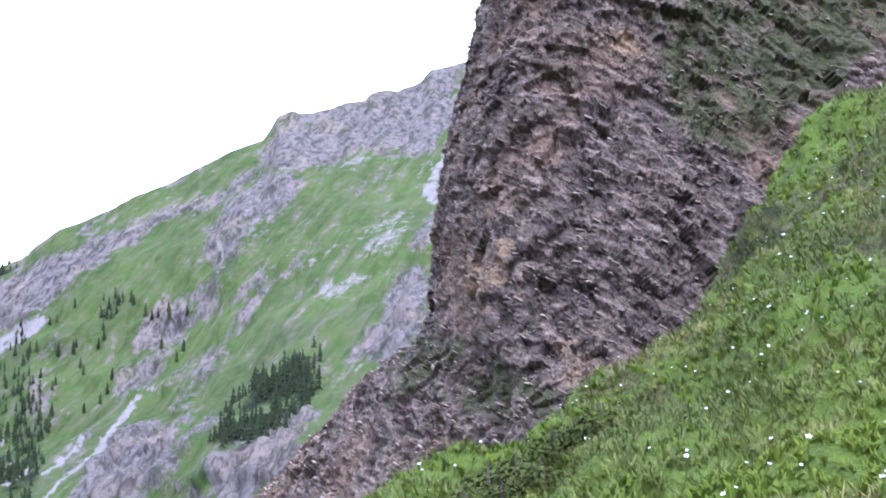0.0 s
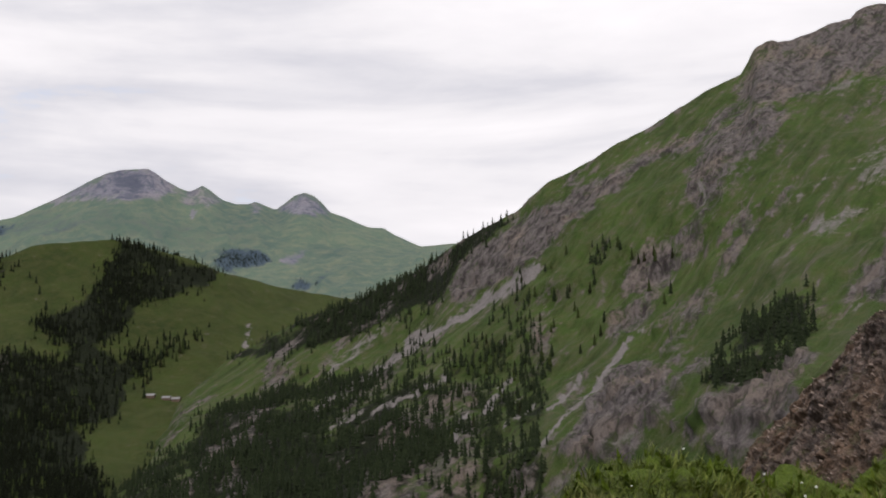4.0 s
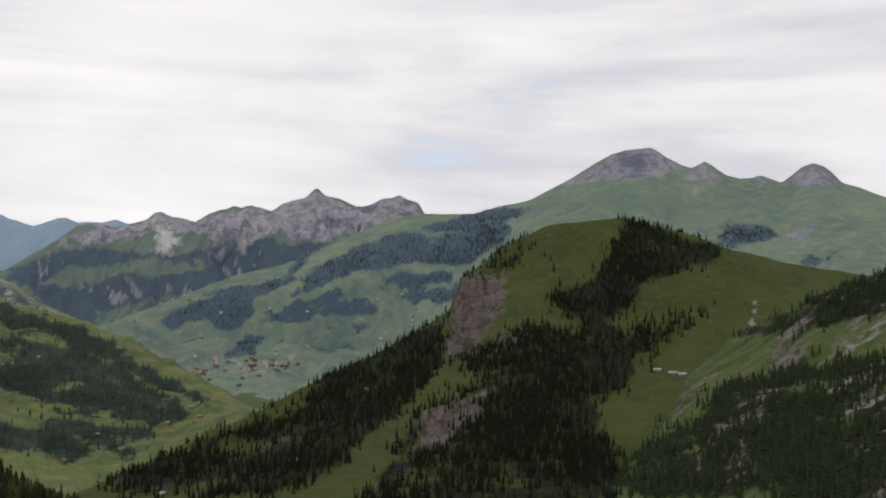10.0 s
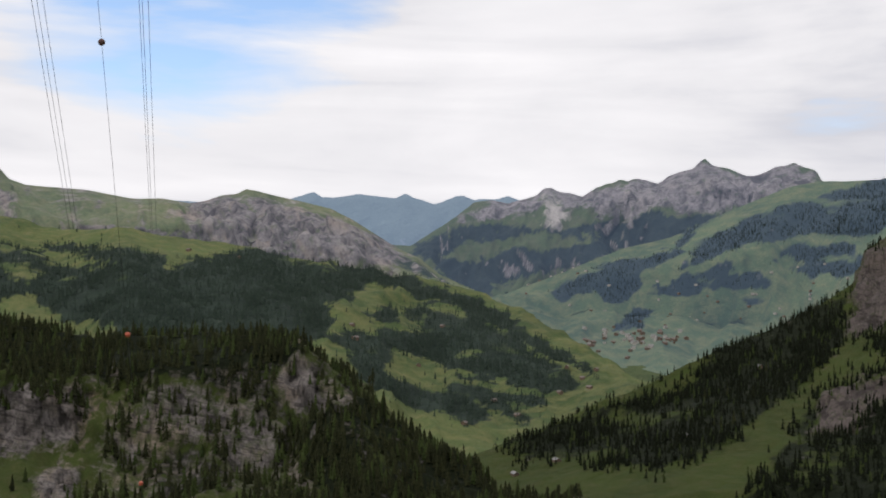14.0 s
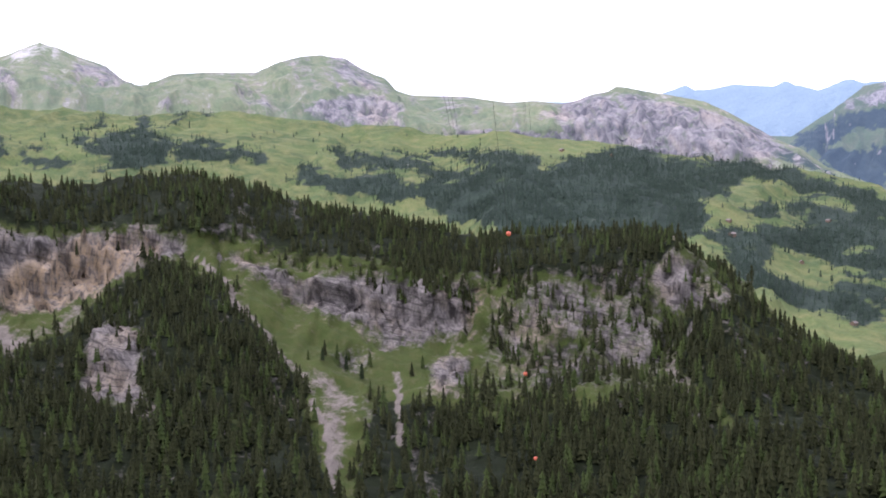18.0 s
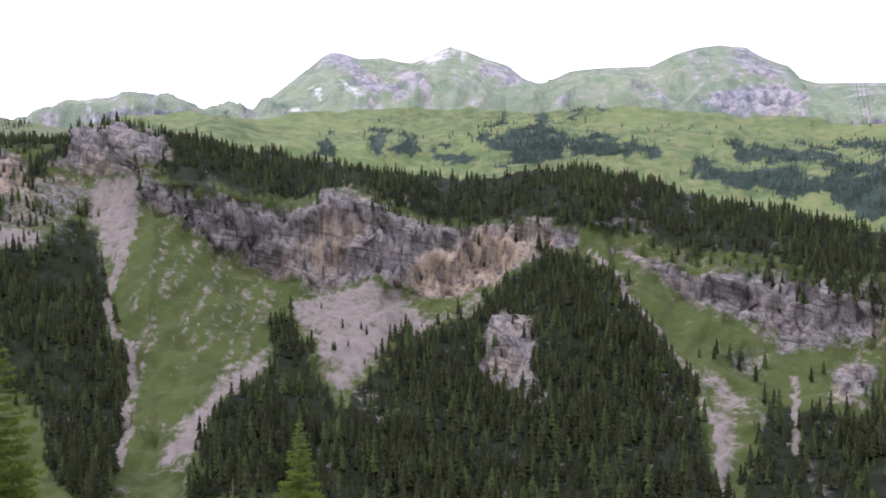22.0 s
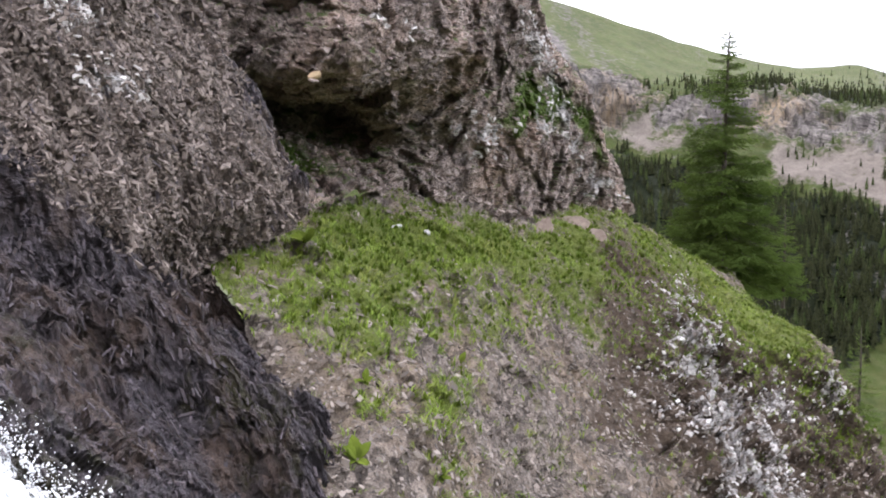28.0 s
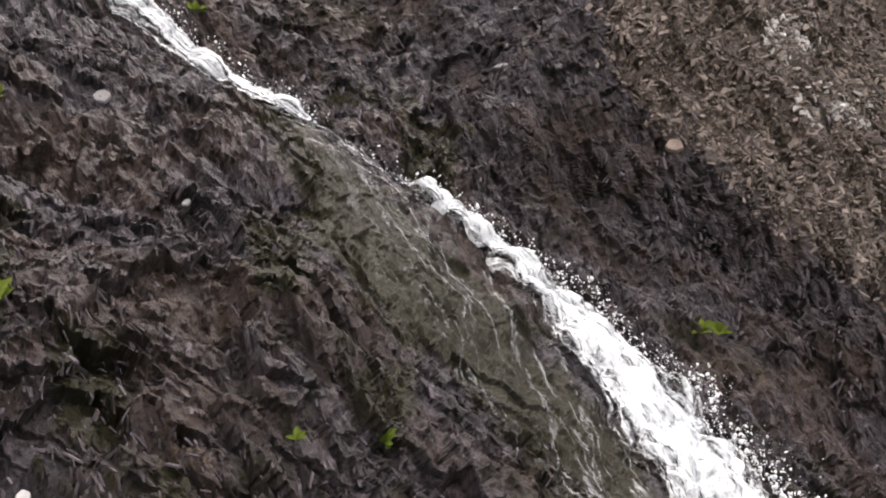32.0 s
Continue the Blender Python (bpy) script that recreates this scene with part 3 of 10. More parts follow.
# mountainside with the long ridge, seen beyond the buttress
SLOPE = [
    [(-7.3, 19.77, 1500), (-1.3, 18.41, 1448), (0.5, 18.04, 1414), (1.0, 17.46, 1405), (2.0, 16.94, 1387), (3.2, 16.92, 1367), (4.0, 16.70, 1353), (4.3, 16.34, 1348), (5.5, 16.22, 1336), (6.1, 15.98, 1330), (7.3, 15.72, 1317), (8.4, 15.73, 1306), (9.3, 15.49, 1300), (9.7, 14.72, 1300), (10.1, 14.19, 1297), (11.0, 13.88, 1290), (12.0, 13.47, 1281), (13.6, 12.53, 1266), (15.2, 11.73, 1250), (17.4, 10.77, 1218), (19.5, 9.50, 1215), (21.0, 8.85, 1200), (22.5, 7.61, 1200), (24.5, 6.51, 1200), (26.2, 5.59, 1200), (27.8, 4.39, 1250), (31.2, 2.80, 1250), (34.3, 1.75, 1250), (38.7, -0.40, 1250), (41.3, -2.63, 1200), (43.8, -5.69, 1150), (46.9, -8.94, 1100)],
    [(-3.2, 9.97, 950), (1.4, 9.33, 950), (9.2, 9.68, 1000), (15.7, 7.61, 1050), (22.0, 4.21, 1050), (25.1, 2.69, 1100)] + [(28.2, 0.37, 1100), (32.8, -1.45, 1100), (37.5, -2.66, 1100), (41.3, -4.18, 1050), (43.8, -6.91, 1000), (46.9, -10.42, 950)],
    [(-2.9, 4.49, 650), (1.6, 3.44, 650), (7.9, 2.05, 700), (14.2, -0.01, 800), (20.5, -1.73, 850), (25.1, -2.82, 880), (29.5, -3.56, 900)] + [(32.9, -4.83, 880), (37.6, -5.74, 880), (41.3, -7.24, 850), (43.8, -9.01, 820), (46.9, -12.16, 800)],
    [(-2.6, -2.16, 420), (1.9, -2.71, 420), (8.0, -3.24, 480), (14.3, -4.35, 560), (20.5, -5.69, 620), (25.1, -6.41, 650), (29.5, -7.06, 650)] + [(33.0, -9.03, 640), (37.6, -9.95, 640), (41.4, -11.10, 640), (43.9, -12.52, 640), (46.9, -14.70, 620)],
    [(-12, -22, 230), (20, -25, 330), (60, -25, 420)],
]
SLOPE_COVER = [
    ("rock", [(9.9, 13.8), (9.6, 15.0), (9.2, 16.0), (7.1, 16.2), (5.1, 16.7), (4.1, 17.1), (1.8, 17.6), (-0.1, 18.6), (-1.8, 19.1), (-0.9, 16.1), (1.9, 15.9), (5.2, 15.1), (8.4, 13.9)], 0.95),
    ("scree_line", [(21.6, 4.2), (25.8, 1.9), (29.8, -0.8), (34.1, -3.3)], 0.2),
    ("scree_line", [(26.8, -1.8), (28.9, -3.0), (33.5, -4.4)], 0.12),
    ("wood", [(27.2, 3.3), (31.6, 2.7), (36.5, 0.7), (36.5, -0.7), (31.0, 0.9), (27.2, 2.7)], 1),
    ("wood", [(25.0, 6.1), (27.2, 5.0), (34.3, 2.3), (39.1, -0.1), (38.1, -0.8), (32.8, 0.4), (26.6, 3.1)], 1),
    ("wood", [(34.4, -1.1), (39.1, -3.3), (43.8, -6.0), (46.9, -8.9), (34.5, -9.0), (26.9, -6.0), (25.4, -3.6), (28.3, -3.0), (32.9, -4.2), (36.0, -4.2)], 0.9),
    ("wood", [(21.0, 0.8), (29.5, -1.7), (34.9, -4.8), (38.7, -9.3), (21.5, -8.7)], 0.66),
    ("rock", [(24.9, -1.6), (30.3, -3.9), (32.1, -8.1), (25.1, -8.8)], 0.55),
    ("wood", [(24.8, -1.0), (31.4, -2.8), (35.8, -5.2), (37.4, -9.4), (25.1, -8.8)], 0.5),
    ("rock", [(26.1, 2.4), (26.7, 3.3), (25.3, 5.4), (23.1, 6.8), (21.0, 7.7), (18.6, 8.5), (16.8, 9.5), (14.9, 10.4), (13.0, 11.4), (10.4, 12.9), (9.7, 12.2), (11.7, 11.4), (13.6, 10.1), (15.8, 9.3), (17.1, 8.2), (18.0, 7.9), (20.1, 6.3), (21.9, 4.5), (23.9, 3.3)], 1),
    ("scree_line", [(21.7, 4.3), (23.9, 2.9), (26.6, 1.3), (28.8, 0.4)], 0.3),
    ("rock", [(10.1, 13.9), (9.1, 15.2), (7.1, 15.4), (4.2, 16.3), (1.9, 16.7), (-1.1, 18.3), (-0.5, 14.6), (0.4, 13.3), (2.6, 13.4), (4.6, 13.6), (6.2, 12.7), (8.5, 12.4), (10.4, 12.8)], 0.9),
    ("scree", [(6.2, 12.9), (4.2, 13.8), (1.6, 13.6), (2.0, 13.1), (4.2, 13.2), (5.6, 12.6)], 0.55),
    ("scree", [(-0.2, 13.5), (0.7, 12.5), (1.1, 11.6), (0.7, 10.5), (0.1, 10.7), (0.4, 11.8), (-0.4, 12.7)], 0.95),
    ("rock", [(13.3, 9.2), (12.3, 10.5), (10.4, 12.1), (8.5, 12.5), (7.8, 12.0), (8.8, 10.7), (9.8, 9.5), (10.8, 8.2), (12.1, 6.7), (13.0, 7.0)], 0.85),
    ("scree", [(11.7, 8.5), (10.4, 9.9), (9.6, 9.7), (10.5, 8.4), (11.4, 8.1)], 0.6),
    ("scree_line", [(12.4, 8.6), (12.6, 6.1), (13.0, 5.1), (14.3, 3.6), (15.5, 1.7), (16.7, -0.1)], 0.14),
    ("rock", [(7.8, 11.7), (8.8, 10.4), (10.5, 8.5), (11.7, 7.0), (13.0, 4.8), (14.3, 3.5), (14.9, 2.3), (15.8, 1.1), (17.3, 0.5), (17.9, 1.1), (16.4, 2.6), (15.5, 3.9), (16.7, 4.2), (16.1, 5.4), (14.3, 6.0), (13.0, 6.7)], 0.66),
    ("rock", [(17.0, 3.6), (15.5, 5.4), (14.3, 5.8), (13.9, 4.2), (15.5, 2.6), (16.7, 1.7)], 0.9),
    ("rock", [(17.9, 1.7), (16.1, 2.3), (15.4, 1.7), (17.9, -0.1)], 0.75),
    ("rock", [(10.5, 6.4), (9.5, 5.7), (10.5, 4.4), (11.8, 3.5), (11.4, 4.8)], 0.75),
    ("rock", [(13.0, 3.2), (11.4, 2.9), (13.0, 1.0), (14.3, 1.0)], 0.66),
    ("rock", [(22.1, 1.2), (20.3, 1.2), (20.9, 0.0), (22.9, -0.6)], 0.62),
    ("rock", [(21.3, 3.6), (20.1, 3.6), (20.9, 2.4), (22.1, 2.1)], 0.55),
    ("grass", [(8.5, 8.5), (5.9, 10.4), (3.3, 11.2), (1.1, 10.5), (0.8, 8.6), (2.8, 7.4), (4.7, 6.2), (7.3, 5.0), (9.9, 3.5), (11.8, 1.6), (13.3, 0.4), (13.7, -0.8), (11.8, -0.6), (9.3, 0.9), (7.4, 2.5), (4.8, 4.0), (3.8, 5.3)], 0.8),
    ("grass", [(15.8, 8.6), (13.0, 10.2), (13.0, 8.6), (14.3, 6.4), (16.4, 5.8), (17.1, 7.3)], 0.7),
    ("scree", [(7.0, 5.9), (5.4, 6.5), (3.4, 6.9), (5.0, 6.1), (6.4, 5.3)], 0.66),
    ("scree", [(4.7, 9.1), (2.1, 10.3), (1.1, 9.9), (2.8, 7.8), (4.4, 7.8)], 0.4),
    ("scree", [(8.6, 7.3), (6.6, 8.5), (5.3, 9.0), (6.3, 8.2), (8.1, 7.1)], 0.45),
    ("rock", [(4.6, 2.1), (3.5, 4.9), (2.8, 6.8), (1.2, 7.4), (0.7, 5.2), (1.3, 3.0), (3.0, 1.7)], 0.85),
    ("rock", [(2.1, 8.7), (0.5, 10.3), (0.2, 8.3), (1.8, 7.7)], 0.75),
    ("rock", [(20.7, -6.2), (19.4, -4.3), (18.2, -1.9), (15.8, -1.1), (14.5, -1.4), (14.5, -3.6), (16.1, -4.7), (16.7, -6.4)], 1),
    ("scree", [(18.1, -5.5), (16.4, -4.6), (16.7, -5.2), (17.5, -5.7)], 0.9),
    ("rock", [(13.2, -3.3), (10.6, -2.1), (7.4, -0.3), (6.7, -0.7), (8.1, -2.5), (9.4, -4.0), (11.2, -6.6), (12.5, -5.1)], 0.9),
    ("wood", [(12.8, -2.1), (10.5, 0.3), (8.6, 2.3), (7.1, 2.3), (7.0, 0.6), (7.4, -0.7), (9.3, -2.2), (11.8, -2.7)], 1),
    ("scree_line", [(23.1, -1.7), (23.8, -2.6), (24.7, -3.8)], 0.16),
    ("scree_line", [(19.4, -1.9), (20.4, -3.1), (21.2, -3.6)], 0.13),
    ("scree_line", [(25.6, -3.9), (26.8, -5.4)], 0.16),
    ("scree_line", [(16.7, -0.4), (18.5, -2.2), (20.0, -3.6), (21.4, -5.6)], 0.1),
    ("scree_line", [(22.0, -3.5), (23.7, -4.6)], 0.1),
    ("wood", [(29.4, 2.4), (27.7, 0.4), (26.0, -1.1), (23.8, -1.8), (26.0, -4.0), (29.1, -5.7)], 0.5),
    ("wood", [(18.9, 3.6), (18.0, 6.1), (17.4, 5.8), (18.0, 2.7)], 0.5),
    ("wood", [(24.4, 1.0), (22.4, 3.6), (21.5, 2.4), (22.9, -0.6)], 0.5),
    ("wood", [(29.4, 3.6), (27.8, 4.5), (23.9, 7.3), (23.0, 7.1), (25.3, 5.4), (27.0, 4.2), (28.3, 2.4), (29.4, 1.9)], 1),
]
SLOPE_COVER += [("wood", [(44.3, -9.0), (42.7, -6.3), (41.1, -5.1), (38.9, -3.4), (35.5, -2.2), (32.4, -1.5), (30.6, -1.0), (29.5, -1.5), (32.2, -3.3), (34.0, -3.9), (29.5, -3.4), (26.7, -4.5), (27.0, -6.2), (30.8, -8.0), (33.8, -9.0)], 0.95), ("wood", [(29.5, -2.0), (26.6, -0.8), (23.7, 0.9), (21.8, 1.4), (22.1, -4.9), (25.3, -5.5), (27.3, -4.4)], 0.6)]
landform("mountain_slope", SLOPE, -10, 62, 470, 200, land_slope, "steep green alpine mountainside broken by grey rock bands and scree", 16, 150, SLOPE_COVER, 0.5, ridged=9, crag=6, bed=20, streak=(42, 0.62), gaps=0.4, calm=0.3, warp=0.8, soft=0.5)

# wooded hill with a cliff and the saddle pasture
HILL = [
    [(26.6, 1.60, 1750), (29.8, 2.25, 1700), (33.5, 2.92, 1700), (37.1, 3.72, 1650), (39.2, 4.07, 1600), (41.3, 4.98, 1600), (43.8, 5.78, 1600), (44.8, 6.04, 1600), (46.4, 5.81, 1580), (48.9, 5.58, 1560), (50.8, 4.76, 1540), (52.7, 3.30, 1500), (53.6, 2.32, 1480), (54.2, 0.90, 1450), (55.9, -0.22, 1400), (59.0, -1.76, 1350), (62.0, -3.20, 1300), (65.0, -4.83, 1250), (67.8, -6.06, 1200), (70.6, -7.38, 1150), (73.2, -8.34, 1150), (77.0, -9.68, 1100), (82.7, -11.72, 1000)],
    [(26.7, -0.42, 1500), (33.6, 0.19, 1450), (37.1, 0.82, 1450), (40.2, 0.84, 1400), (43.3, 0.86, 1380), (46.4, 1.19, 1350), (49.6, 0.89, 1330), (51.5, -0.36, 1300), (54.0, -1.61, 1300), (55.9, -2.22, 1300), (59.0, -3.43, 1280), (62.0, -4.59, 1250), (64.9, -6.01, 1200), (67.8, -7.08, 1150), (73.2, -9.03, 1100), (77.0, -10.34, 1050), (82.7, -12.21, 950)],
    [(26.8, -3.30, 1150), (33.7, -3.12, 1200), (37.2, -2.85, 1200), (40.2, -2.56, 1200), (43.3, -3.19, 1180), (46.5, -3.51, 1150), (49.6, -3.50, 1120), (52.7, -4.11, 1100), (55.9, -5.31, 1080), (58.9, -5.87, 1060), (62.0, -6.70, 1050), (64.9, -7.78, 1040), (67.8, -8.81, 1020), (73.2, -10.40, 1000), (77.0, -11.13, 1000), (82.7, -12.70, 920)],
    [(27.0, -7.82, 850), (34.4, -8.44, 850), (43.4, -8.96, 850), (49.6, -9.00, 830), (55.8, -9.53, 830), (61.9, -10.23, 820), (67.7, -11.35, 820), (76.9, -12.68, 820), (82.7, -13.42, 800)],
    [(10, -24, 500), (60, -24, 520), (100, -24, 520)],
]
HILL_COVER = [
    ("rock", [(50.8, 2.8), (52.7, 3.1), (53.8, 2.2), (54.5, -0.4), (54.6, -1.6), (52.7, -1.0), (51.5, 0.9)], 1.0),
    ("rock", [(51.8, -3.5), (54.3, -4.1), (55.9, -5.0), (56.2, -6.8), (54.6, -6.5), (52.7, -5.0)], 1.0),
    ("rock", [(50.2, -0.1), (51.8, -0.4), (53.1, -1.6), (51.5, -1.6), (49.9, -0.7)], 0.6),
    ("scree_line", [(37.7, 1.4), (37.8, 0.2)], 0.12),
    ("scree_line", [(39.3, -1.0), (38.7, -2.3)], 0.12),
    ("wood", [(39.2, 4.3), (41.3, 4.9), (44.5, 6.2), (45.1, 4.7), (46.4, 2.8), (48.6, 1.5), (47.1, 0.2), (44.5, 0.9), (43.3, 2.7), (40.1, 3.3)], 1.0),
    ("wood", [(49.9, 5.0), (52.7, 3.4), (53.4, 2.8), (51.5, 2.8), (50.2, 3.7)], 0.8),
    ("wood", [(39.9, 0.8), (42.1, -0.4), (44.6, -1.6), (45.5, -1.0), (43.3, 0.5)], 0.5),
    ("wood", [(41.4, -0.1), (43.9, -1.6), (44.6, -3.5), (46.5, -4.1), (45.9, -6.6), (47.1, -9.6), (57.1, -9.5), (57.7, -8.9), (55.9, -7.1), (54.6, -6.8), (52.1, -5.3), (51.5, -3.2), (54.6, -2.2), (57.1, -4.7), (59.5, -6.5), (61.3, -7.9), (64.0, -9.3), (67.8, -9.1), (62.6, -6.1), (63.8, -5.2), (60.8, -2.8), (57.8, -1.0), (54.6, 0.3), (54.6, -1.9), (51.5, -1.0), (49.6, 0.3), (47.7, -0.1), (46.4, 0.6), (44.5, -0.4)], 0.95),
    ("wood", [(57.1, -1.0), (60.8, -2.2), (62.0, -3.4), (59.9, -3.1), (57.7, -1.9)], 1.0),
    ("wood", [(63.8, -4.6), (67.8, -6.2), (73.2, -8.2), (71.6, -8.9), (66.3, -8.6), (64.0, -7.2), (62.0, -6.4), (62.6, -5.5)], 0.9),
    ("wood", [(26.8, -3.3), (34.3, -4.0), (37.8, -3.2), (40.9, -5.9), (44.0, -8.4), (44.3, -9.6), (27.0, -8.9)], 0.9),
    ("wood", [(50.8, -2.4), (52.7, -3.0), (56.2, -4.9), (57.9, -7.9), (60.2, -11.0), (50.9, -10.2)], 0.9),
    ("wood", [(47.7, -2.6), (51.7, -3.0), (55.3, -7.4), (58.3, -10.5), (44.3, -9.5), (46.1, -4.6)], 0.92),
    ("rock", [(51.8, -3.5), (54.3, -4.1), (55.9, -5.0), (56.2, -6.8), (54.6, -6.5), (52.7, -5.0)], 1.0),
    ("grass", [(53.4, -1.6), (54.3, -2.2), (55.2, -3.5), (53.4, -3.2)], 1.0),
]
landform("forest_hill", HILL, 22, 98, 460, 190, land_hill, "rounded grassy hill with dark spruce woods and a bare cliff", 9, 120, HILL_COVER, 0.5, crag=12, bed=30, gaps=0.25, streak=(30, 0.12))

# mountain with a bare top and its blue neighbour
FARMT = [
    [(20.8, 4.74, 4300), (25.3, 5.70, 4400), (26.3, 5.73, 4455), (27.1, 5.64, 4500), (27.2, 5.62, 4500), (28.1, 5.56, 4500), (28.6, 5.77, 4500), (29.5, 6.23, 4500), (30.2, 6.66, 4500), (31.0, 6.69, 4500), (31.9, 7.03, 4500), (32.5, 7.30, 4500), (33.2, 7.54, 4500), (33.7, 8.12, 4500), (34.1, 8.44, 4500), (34.6, 8.62, 4500), (35.1, 8.48, 4500), (35.7, 8.00, 4477), (36.2, 7.67, 4450), (36.8, 7.91, 4420), (37.3, 8.11, 4400), (37.7, 7.97, 4400), (38.4, 7.98, 4400), (39.1, 8.19, 4400), (39.8, 8.74, 4400), (40.2, 8.97, 4400), (40.6, 8.76, 4400), (40.9, 8.64, 4400), (41.4, 8.77, 4400), (42.2, 9.20, 4400), (42.8, 9.65, 4400), (43.1, 9.81, 4400), (44.4, 9.70, 4400), (45.2, 9.49, 4400), (46.0, 9.09, 4400), (47.3, 8.30, 4400), (47.9, 7.99, 4400), (49.8, 7.04, 4400), (51.4, 6.72, 4362), (53.0, 6.27, 4282), (54.5, 6.23, 4240), (55.9, 6.28, 4200), (57.5, 5.96, 4163), (59.0, 5.35, 4129), (61.2, 4.44, 4076), (63.6, 3.32, 4013), (66.2, 2.67, 3952), (69.0, 1.55, 3900), (71.2, 0.75, 3900), (73.1, -0.07, 3900), (75.9, -0.41, 3900), (80.2, -0.89, 3900)],
    [(22.2, 4.19, 3600), (34.2, 4.83, 3700), (40.6, 5.25, 3700), (45.4, 5.91, 3800), (48.8, 4.96, 3700)] + [(50.8, 4.09, 3700), (55.9, 3.44, 3700), (60.3, 2.12, 3600), (64.1, 1.13, 3700), (68.4, 0.13, 3700), (72.1, -0.53, 3700), (75.9, -0.93, 3700), (80.2, -1.19, 3700)],
    [(22.3, 2.39, 2900), (40.6, 2.71, 2900), (48.8, 2.13, 3000)] + [(50.8, -0.92, 3000), (55.8, -1.30, 3300), (60.2, -1.67, 3500), (64.0, -1.45, 3600), (68.4, -1.24, 3600), (75.9, -1.35, 3600), (80.2, -1.48, 3600)],
    [(22.4, -0.59, 2400), (48.8, -0.99, 2500)] + [(50.8, -4.63, 2500), (60.2, -4.79, 2600), (68.3, -5.43, 2600), (75.8, -5.36, 2600), (80.0, -5.28, 2600)],
]
FARMT_COVER = [
    ("wood", [(47.9, 7.5), (44.7, 8.0), (41.4, 7.6), (38.7, 7.7), (36.5, 7.3), (37.1, 5.8), (39.7, 4.9), (42.8, 5.9), (46.0, 6.2), (49.8, 6.6)], 0.42),
    ("wood", [(52.4, 6.2), (47.9, 7.7), (46.0, 6.5), (47.9, 5.9), (51.1, 5.9)], 0.5),
    ("rock", [(48.0, 7.8), (46.0, 9.2), (44.4, 9.9), (42.8, 9.9), (41.4, 8.8), (42.5, 8.5), (43.8, 8.2), (45.0, 8.1), (46.7, 8.1)], 0.95),
    ("rock", [(36.2, 7.6), (35.1, 8.5), (34.6, 8.8), (33.7, 8.2), (33.0, 7.5), (34.6, 7.5)], 0.95),
    ("rock", [(41.4, 8.7), (40.4, 9.1), (39.1, 8.2), (39.8, 7.7), (41.1, 7.7)], 0.6),
    ("rock", [(37.9, 7.8), (37.3, 8.2), (36.8, 7.9), (37.4, 7.3)], 0.6),
    ("rock", [(36.2, 4.6), (35.4, 5.3), (34.2, 5.7), (34.8, 4.8), (35.6, 4.4)], 0.75),
    ("scree_line", [(40.8, 7.3), (39.9, 7.9)], 0.08),
    ("scree_line", [(44.7, 8.4), (47.9, 7.8)], 0.1),
    ("wood", [(39.7, 4.9), (38.4, 5.7), (36.8, 5.6), (36.4, 4.9), (37.8, 4.3), (39.1, 4.0)], 0.8),
    ("wood", [(36.1, 3.4), (35.0, 3.9), (33.8, 3.5), (34.7, 3.2)], 0.95),
    ("wood", [(34.3, 3.6), (33.5, 4.2), (33.0, 4.1), (33.8, 3.5)], 0.9),
    ("wood", [(60.2, 4.1), (59.3, 4.6), (57.5, 5.0), (55.7, 5.5), (53.6, 6.0), (52.2, 6.1), (50.7, 5.5), (51.6, 4.6), (53.3, 3.5), (56.3, 3.4), (58.4, 3.2), (59.9, 2.9), (61.8, 2.1), (63.3, 1.4), (63.0, 2.1), (61.8, 2.9)], 1),
    ("wood", [(62.4, 4.3), (60.5, 4.7), (61.8, 3.7), (63.6, 2.2), (64.3, 2.4), (63.3, 3.2)], 1),
    ("wood", [(67.3, 1.7), (65.5, 2.4), (63.6, 3.0), (63.9, 2.1), (65.2, 1.4), (64.9, 0.5), (65.8, -0.3), (67.1, -0.2), (67.8, 0.7)], 1),
    ("wood", [(64.6, 0.5), (62.4, 1.5), (62.0, 1.3), (63.6, 0.2)], 1),
    ("wood", [(58.4, 2.3), (57.2, 3.0), (54.1, 2.9), (54.2, 2.3), (56.6, 2.1)], 1),
    ("wood", [(61.8, 0.5), (60.8, 1.4), (59.0, 1.6), (58.0, 0.9), (59.6, 0.6), (61.1, 0.2)], 1),
    ("wood", [(57.5, 1.8), (55.7, 2.2), (54.7, 1.6), (56.3, 1.2)], 1),
    ("wood", [(66.7, -1.8), (65.5, -0.5), (63.9, -0.5), (65.2, -1.7)], 0.9),
    ("wood", [(70.2, 0.4), (68.4, 1.4), (66.8, 1.7), (67.7, 0.4), (69.3, -0.2)], 1),
    ("wood", [(60.2, 0.1), (59.0, 0.5), (58.5, 0.2), (59.6, -0.3)], 0.9),
    ("wood", [(64.9, 0.1), (63.2, 1.3), (60.3, 2.2), (60.0, 1.7), (62.3, 0.1)], 0.9),
    ("wood", [(56.1, 1.7), (53.6, 2.5), (52.8, 2.1), (55.2, 1.2)], 0.8),
    ("wood", [(63.0, 2.7), (60.5, 4.0), (57.7, 5.1), (54.8, 6.0), (52.0, 6.6), (49.1, 6.5), (51.0, 5.8), (53.6, 5.2), (56.1, 4.4), (59.3, 3.1), (61.8, 2.3)], 0.85),
]
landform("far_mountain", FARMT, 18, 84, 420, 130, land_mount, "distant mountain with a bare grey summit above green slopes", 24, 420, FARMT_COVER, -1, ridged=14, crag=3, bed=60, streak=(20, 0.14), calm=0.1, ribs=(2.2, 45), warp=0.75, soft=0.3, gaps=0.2)

